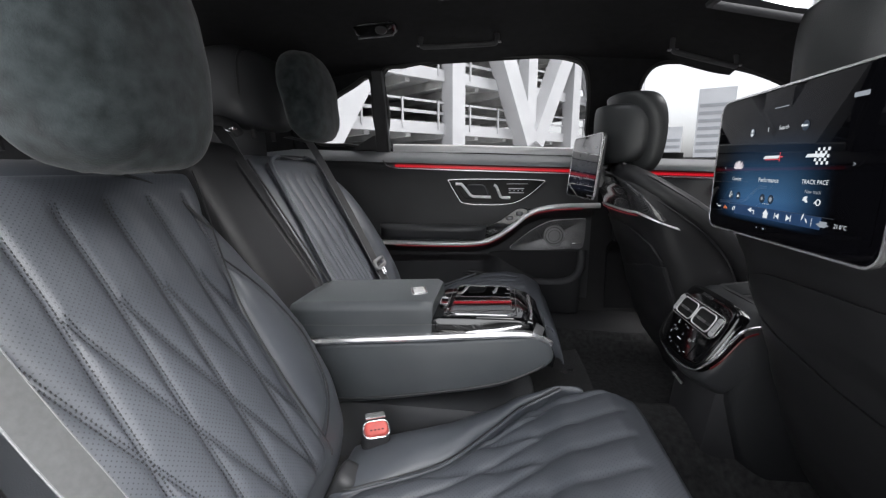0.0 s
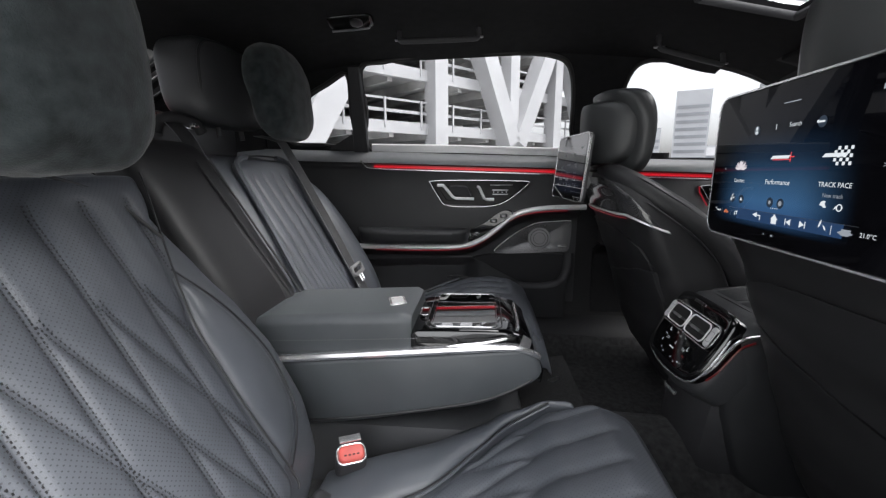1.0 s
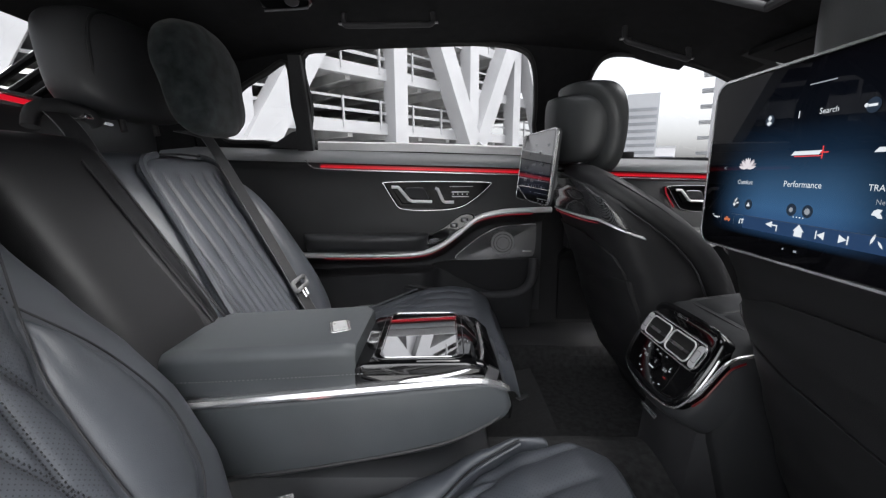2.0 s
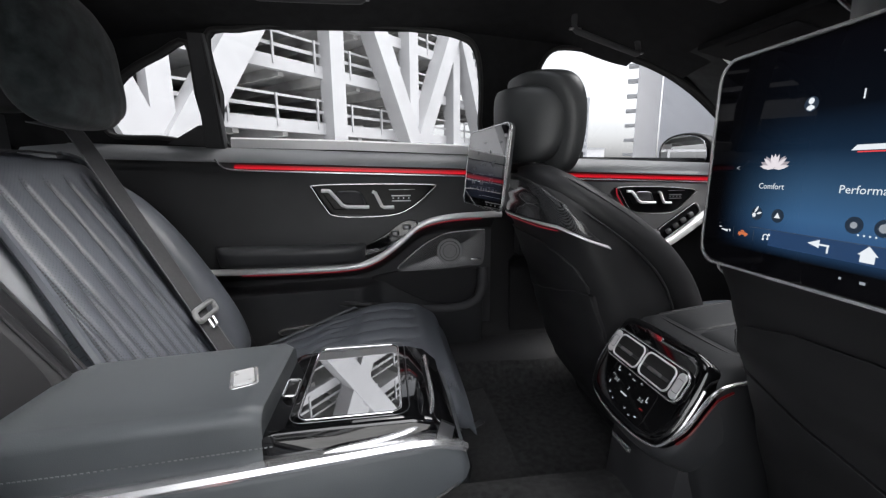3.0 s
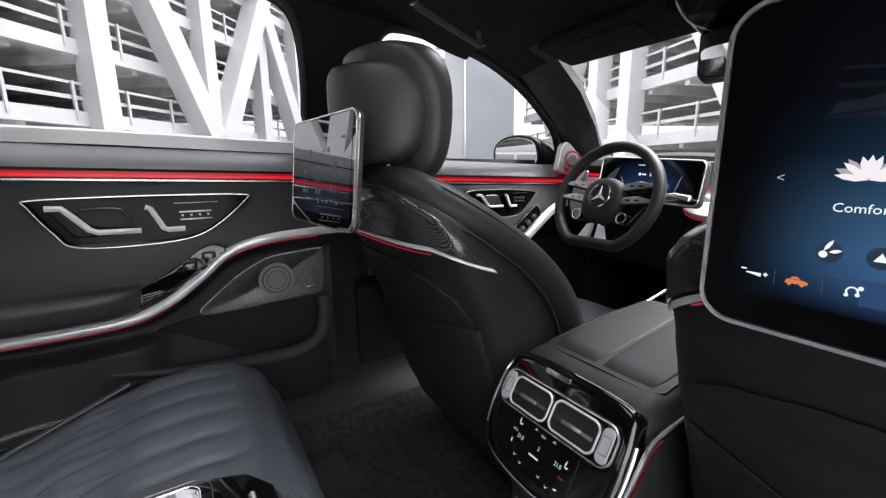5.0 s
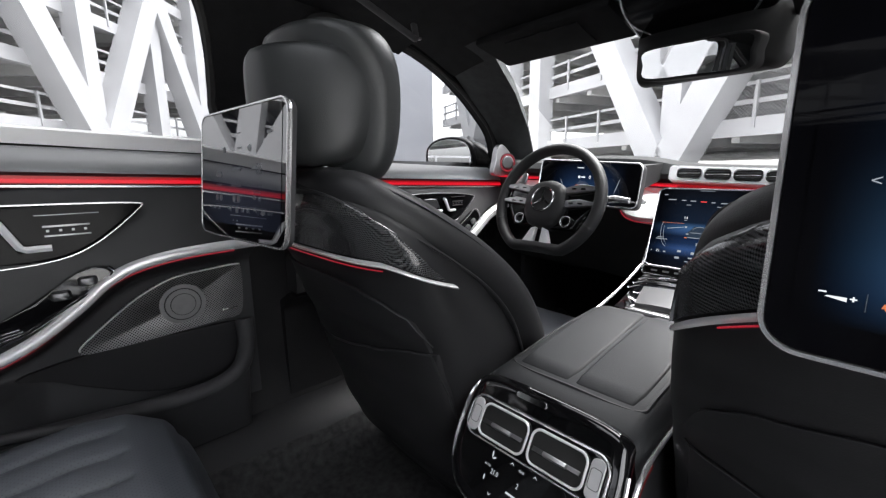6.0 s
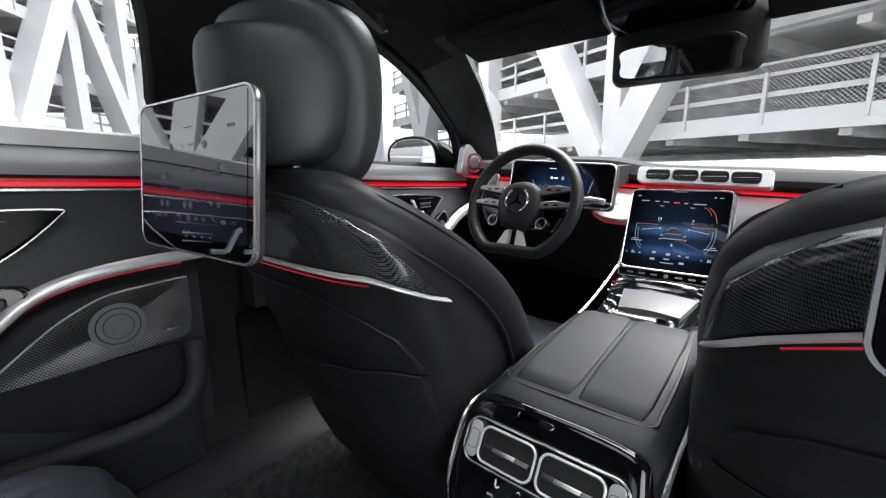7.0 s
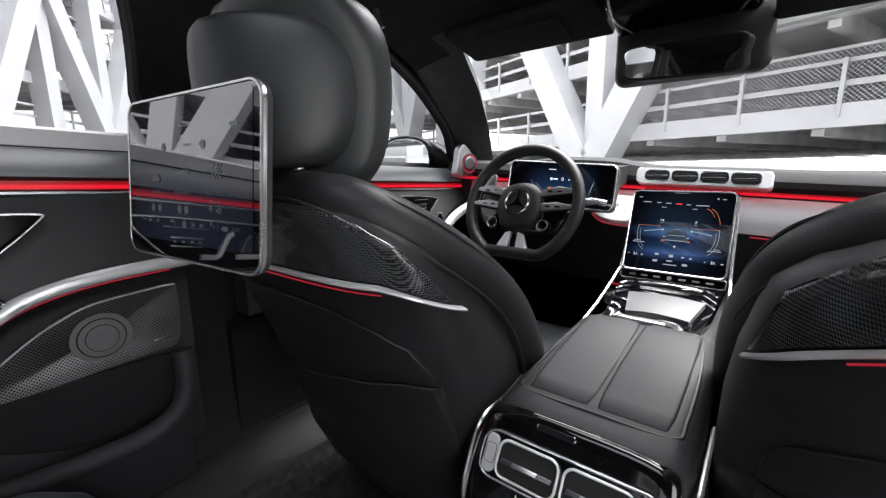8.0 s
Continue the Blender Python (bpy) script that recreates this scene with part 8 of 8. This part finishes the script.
bm = bmesh.new()
tube(bm, [wo + wn_ * 0.0235 + wr * x + wu * (y - 0.002) for x, y in circle(0.033, 40)], 0.0030, 8, True, tuple(wn_))
part("badge_ring", bm, MIRRORCHROME, hub, "chrome ring badge")
bm = bmesh.new()
for d in (90, 210, 330):
    c, s_ = math.cos(radians(d)), math.sin(radians(d))
    slab(bm, [(c * 0.032, s_ * 0.032 - 0.002), (-s_ * 0.0055, c * 0.0055 - 0.002), (s_ * 0.0055, -c * 0.0055 - 0.002)], wo + wn_ * 0.0245, wr, wu, wn_, 0.002)
part("badge_arms", bm, MIRRORCHROME, hub)
bm = bmesh.new()
slab(bm, [(-0.135, 0.045), (0.135, 0.045), (0.14, -0.01), (0.10, -0.075), (-0.10, -0.075), (-0.14, -0.01)], wo - wn_ * 0.004, wr, wu, wn_, 0.02, 0.006)
web = part("spoke_web", bm, GLOSSBLACK, sw, "gloss black spoke panel")
for sx in (-1, 1):
    for yy, slope, ln in ((0.026, 0.010, 0.092), (-0.012, 0.006, 0.094)):
        bm = bmesh.new()
        blade = [(sx * 0.056, yy + 0.012), (sx * 0.10, yy + 0.013 + slope), (sx * (0.058 + ln), yy + 0.004 + slope), (sx * (0.055 + ln), yy - 0.002 + slope), (sx * 0.10, yy - 0.006 + slope * 0.6), (sx * 0.056, yy - 0.006)]
        slab(bm, blade if sx < 0 else blade[::-1], wo + wn_ * 0.010, wr, wu, wn_, 0.010, 0.003)
        sp = part("spoke_blade", bm, ALU, sw, "silver touch blade on a spoke")
        for k in range(2):
            bm = bmesh.new()
            slab(bm, rrect(0.013, 0.004, 0.0015), wo + wn_ * 0.0112 + wr * sx * (0.080 + 0.026 * k) + wu * (yy + 0.003 + slope * 0.5), wr, wu, wn_, 0.003)
            part("button", bm, GLOSSBLACK, sp)
    bm = bmesh.new()
    low_ = [(sx * 0.011, -0.078), (sx * 0.024, -0.082), (sx * 0.046, -0.126), (sx * 0.046, -0.134), (sx * 0.012, -0.134)]
    slab(bm, low_[::-sx], wo + wn_ * 0.010, wr, wu, wn_, 0.016, 0.003)
    part("lower_spoke", bm, SILVER, sw, "silver lower spoke")
    bm = bmesh.new()
    slab(bm, smooth_outline([(sx * 0.150, 0.020), (sx * 0.147, 0.055), (sx * 0.128, 0.092), (sx * 0.112, 0.088), (sx * 0.118, 0.045), (sx * 0.128, 0.018)][::-sx], 4), wo - wn_ * 0.03, wr, wu, wn_, 0.006, 0.002)
    part("shift_paddle", bm, ALU, sw, "brushed silver shift paddle")
    bm = bmesh.new()
    slab(bm, circle(0.0155, 24), wo + wn_ * 0.006 + wr * sx * 0.074 - wu * 0.056, wr, wu, wn_, 0.02, 0.003)
    dial = part("mode_dial", bm, GLOSSBLACK, sw, "round mode dial")
    bm = bmesh.new()
    tube(bm, [wo + wn_ * 0.007 + wr * (sx * 0.074 + x) + wu * (-0.056 + y) for x, y in circle(0.0145, 24)], 0.0016, 6, True, tuple(wn_))
    part("dial_ring", bm, CHROME, dial)
bm = bmesh.new()
tube(bm, [wo - wn_ * 0.01, wo - wn_ * 0.16], 0.045, 16, False, (0, 1, 0))
part("column", bm, SOFT, sw)
for sx, nm in ((1, "stalk"),):
    bm = bmesh.new()
    tube(bm, [wo - wn_ * 0.04 + wr * 0.05 + wu * 0.01, wo - wn_ * 0.045 + wr * 0.17 + wu * 0.03, wo - wn_ * 0.05 + wr * 0.205 + wu * 0.026], 0.008, 8)
    part(nm, bm, CHROME, sw, "chrome selector stalk")
pd = thing("pedal", (1.05, 0.23, 0.5), "metal brake pedal with black studs in the dark foot well", "pedal")
bm = bmesh.new()
po = V((0.98, 0.20, 0.62))
slab(bm, rrect(0.10, 0.055, 0.01), po, (0, -1, 0), (0.5, 0, 0.86), (-0.86, 0, 0.5), 0.012, 0.002)
plate = part("plate", bm, GREYMETAL, pd)
for i in range(5):
    for j in range(2):
        bm = bmesh.new()
        slab(bm, circle(0.007, 10), po + V((-0.004, 0.036 - 0.018 * i, -0.012 + 0.02 * j)), (0, -1, 0), (0.5, 0, 0.86), (-0.86, 0, 0.5), 0.004, 0.001)
        part("stud", bm, CHROME, plate)
bm = bmesh.new()
tube(bm, [(1.0, 0.20, 0.63), (1.12, 0.20, 0.72), (1.2, 0.2, 0.8)], 0.01, 8)
part("lever", bm, GREYMETAL, pd)
fl = thing("footwell_light", (1.0, 0.2, 0.70), "red ambient light line in the driver foot well", "light strip")
bm = bmesh.new()
tube(bm, [(0.965, 0.235, 0.672), (0.965, 0.165, 0.665)], 0.003, 6)
part("line", bm, REDDIM, fl)

# ---- overhead: mirror, console, handles, lamps ----
mc = thing("rear_view_mirror", (0.50, 0.01, 1.21), "black rear view mirror under the windscreen's top", "mirror")
ro, rn = V((0.49, 0.006, 1.251)), V((-0.97, 0.195, -0.062)).normalized()
rr = V((-0.12, -0.97, -0.06)).normalized()
ru = rr.cross(rn).normalized()
if ru.z < 0:
    ru = -ru
bm = bmesh.new()
slab(bm, smooth_outline([(-0.10, 0.030), (0.0, 0.034), (0.098, 0.032), (0.104, 0.0), (0.095, -0.03), (0.0, -0.033), (-0.095, -0.030), (-0.104, 0.0)], 5), ro, rr, ru, rn, 0.035, 0.006)
part("housing", bm, SOFTBLACK, mc, "black mirror housing", sharp=60)
bm = bmesh.new()
slab(bm, [(x * 0.93, y * 0.86) for x, y in smooth_outline([(-0.10, 0.030), (0.0, 0.034), (0.098, 0.032), (0.104, 0.0), (0.095, -0.03), (0.0, -0.033), (-0.095, -0.030), (-0.104, 0.0)], 5)], ro + rn * 0.001, rr, ru, rn, 0.003)
part("mirror_glass", bm, MIRROR, mc, "mirror glass")
bm = bmesh.new()
loft(bm, [[V((x, 0.006 + a, z + b)) for a, b in rrect(w, h, 0.025, 5)] for x, z, w, h in ((0.515, 1.275, 0.15, 0.06), (0.54, 1.285, 0.25, 0.12), (0.58, 1.30, 0.28, 0.15), (0.66, 1.31, 0.26, 0.12))])
part("sensor_box", bm, SOFTBLACK, mc, "black sensor box on the windscreen", sharp=60)
oc = thing("overhead_console", (0.40, 0.01, 1.41), "black overhead console with chrome edged switches", "overhead console")
bm = bmesh.new()
loft(bm, [[V((x, 0.012 + a, z + b)) for a, b in rrect(w, 0.05, 0.02, 5)] for x, z, w in ((0.375, 1.415, 0.19), (0.40, 1.395, 0.235), (0.47, 1.365, 0.25), (0.54, 1.345, 0.25))])
ob_ = part("housing", bm, DULLBLACK, oc, "gloss black switch panel", sharp=60)
for k in (1, -1):
    bm = bmesh.new()
    tube(bm, spline([(0.38, 0.012 + k * 0.085, 1.392), (0.42, 0.012 + k * 0.108, 1.365), (0.48, 0.012 + k * 0.112, 1.340), (0.53, 0.012 + k * 0.09, 1.325)], 6), 0.0035, 6)
    part("edge_line", bm, CHROME, oc, "chrome edge line")
bm = bmesh.new()
box(bm, (0.44, -0.085, 1.352), (0.05, 0.022, 0.006), 0.002, Matrix.Rotation(radians(20), 4, "Y"))
part("sos_cover", bm, mat("dark red plastic", (0.12, 0.01, 0.012), 0.3), oc, "dark red call button cover")


def grab(a, b, label):
    t = thing("grab_handle", a, label, "grab handle", "grab handles")
    a, b = V(a), V(b)
    bm = bmesh.new()
    d = V((0, -0.014, -0.016))
    tube(bm, spline([a + V((0, 0, 0.03)), a + d * 0.6, a.lerp(b, 0.15) + d, a.lerp(b, 0.5) + d * 1.05, a.lerp(b, 0.85) + d, b + d * 0.6, b + V((0, 0, 0.03))], 6), 0.0085, 10)
    part("grip", bm, SOFT, t)
    for p in (a, b):
        bm = bmesh.new()
        box(bm, p + d * 0.55, (0.035, 0.012, 0.006), 0.002)
        part("end_cap", bm, GREYMETAL, t, "dark metal end cap")


grab((-0.80, 0.545, 1.485), (-0.53, 0.555, 1.49), "black folding grab handle over the rear door")
grab((0.075, 0.575, 1.445), (0.31, 0.63, 1.40), "black folding grab handle over the front door")
lamp = thing("reading_lamp", (-0.94, 0.44, 1.5), "small gloss black reading lamp in the headliner", "lamp")
bm = bmesh.new()
lo_, lr, lu, ln = V((-0.94, 0.43, 1.502)), V((1, 0, 0.05)).normalized(), V((0, 0.93, -0.3)).normalized(), V((0, -0.3, -0.93)).normalized()
slab(bm, rrect(0.15, 0.065, 0.02, 5), lo_, lr, lu, ln, 0.03, 0.006)
part("housing", bm, GLOSSBLACK, lamp)
bm = bmesh.new()
slab(bm, circle(0.020, 20), lo_ + lr * 0.02 + ln * 0.006, lr, lu, ln, 0.01, 0.003)
part("spot", bm, GREYMETAL, lamp, "round metal spot")
bm = bmesh.new()
tube(bm, [lo_ + ln * 0.002 + lr * a + lu * b for a, b in ((-0.07, 0.03), (0.0, 0.032), (0.055, 0.03), (0.068, 0.01), (0.07, -0.02))], 0.0035, 6)
part("edge", bm, GREYMETAL, lamp, "dark metal edge")
bm = bmesh.new()
box(bm, (-0.395, 0.10, 1.525), (0.04, 0.02, 0.012), 0.003)
solo("headliner_sensor", bm, ALU, "small pale sensor in the headliner", "sensor", loc=(-0.395, 0.10, 1.53))
# clip at the edge of the floor mat
bm = bmesh.new()
box(bm, (-0.243, 0.399, 0.300), (0.05, 0.022, 0.012), 0.004, Matrix.Rotation(radians(35), 4, "Z"))
solo("mat_clip", bm, ALU, "small pale clip on the floor mat", "clip", loc=(-0.243, 0.399, 0.295))
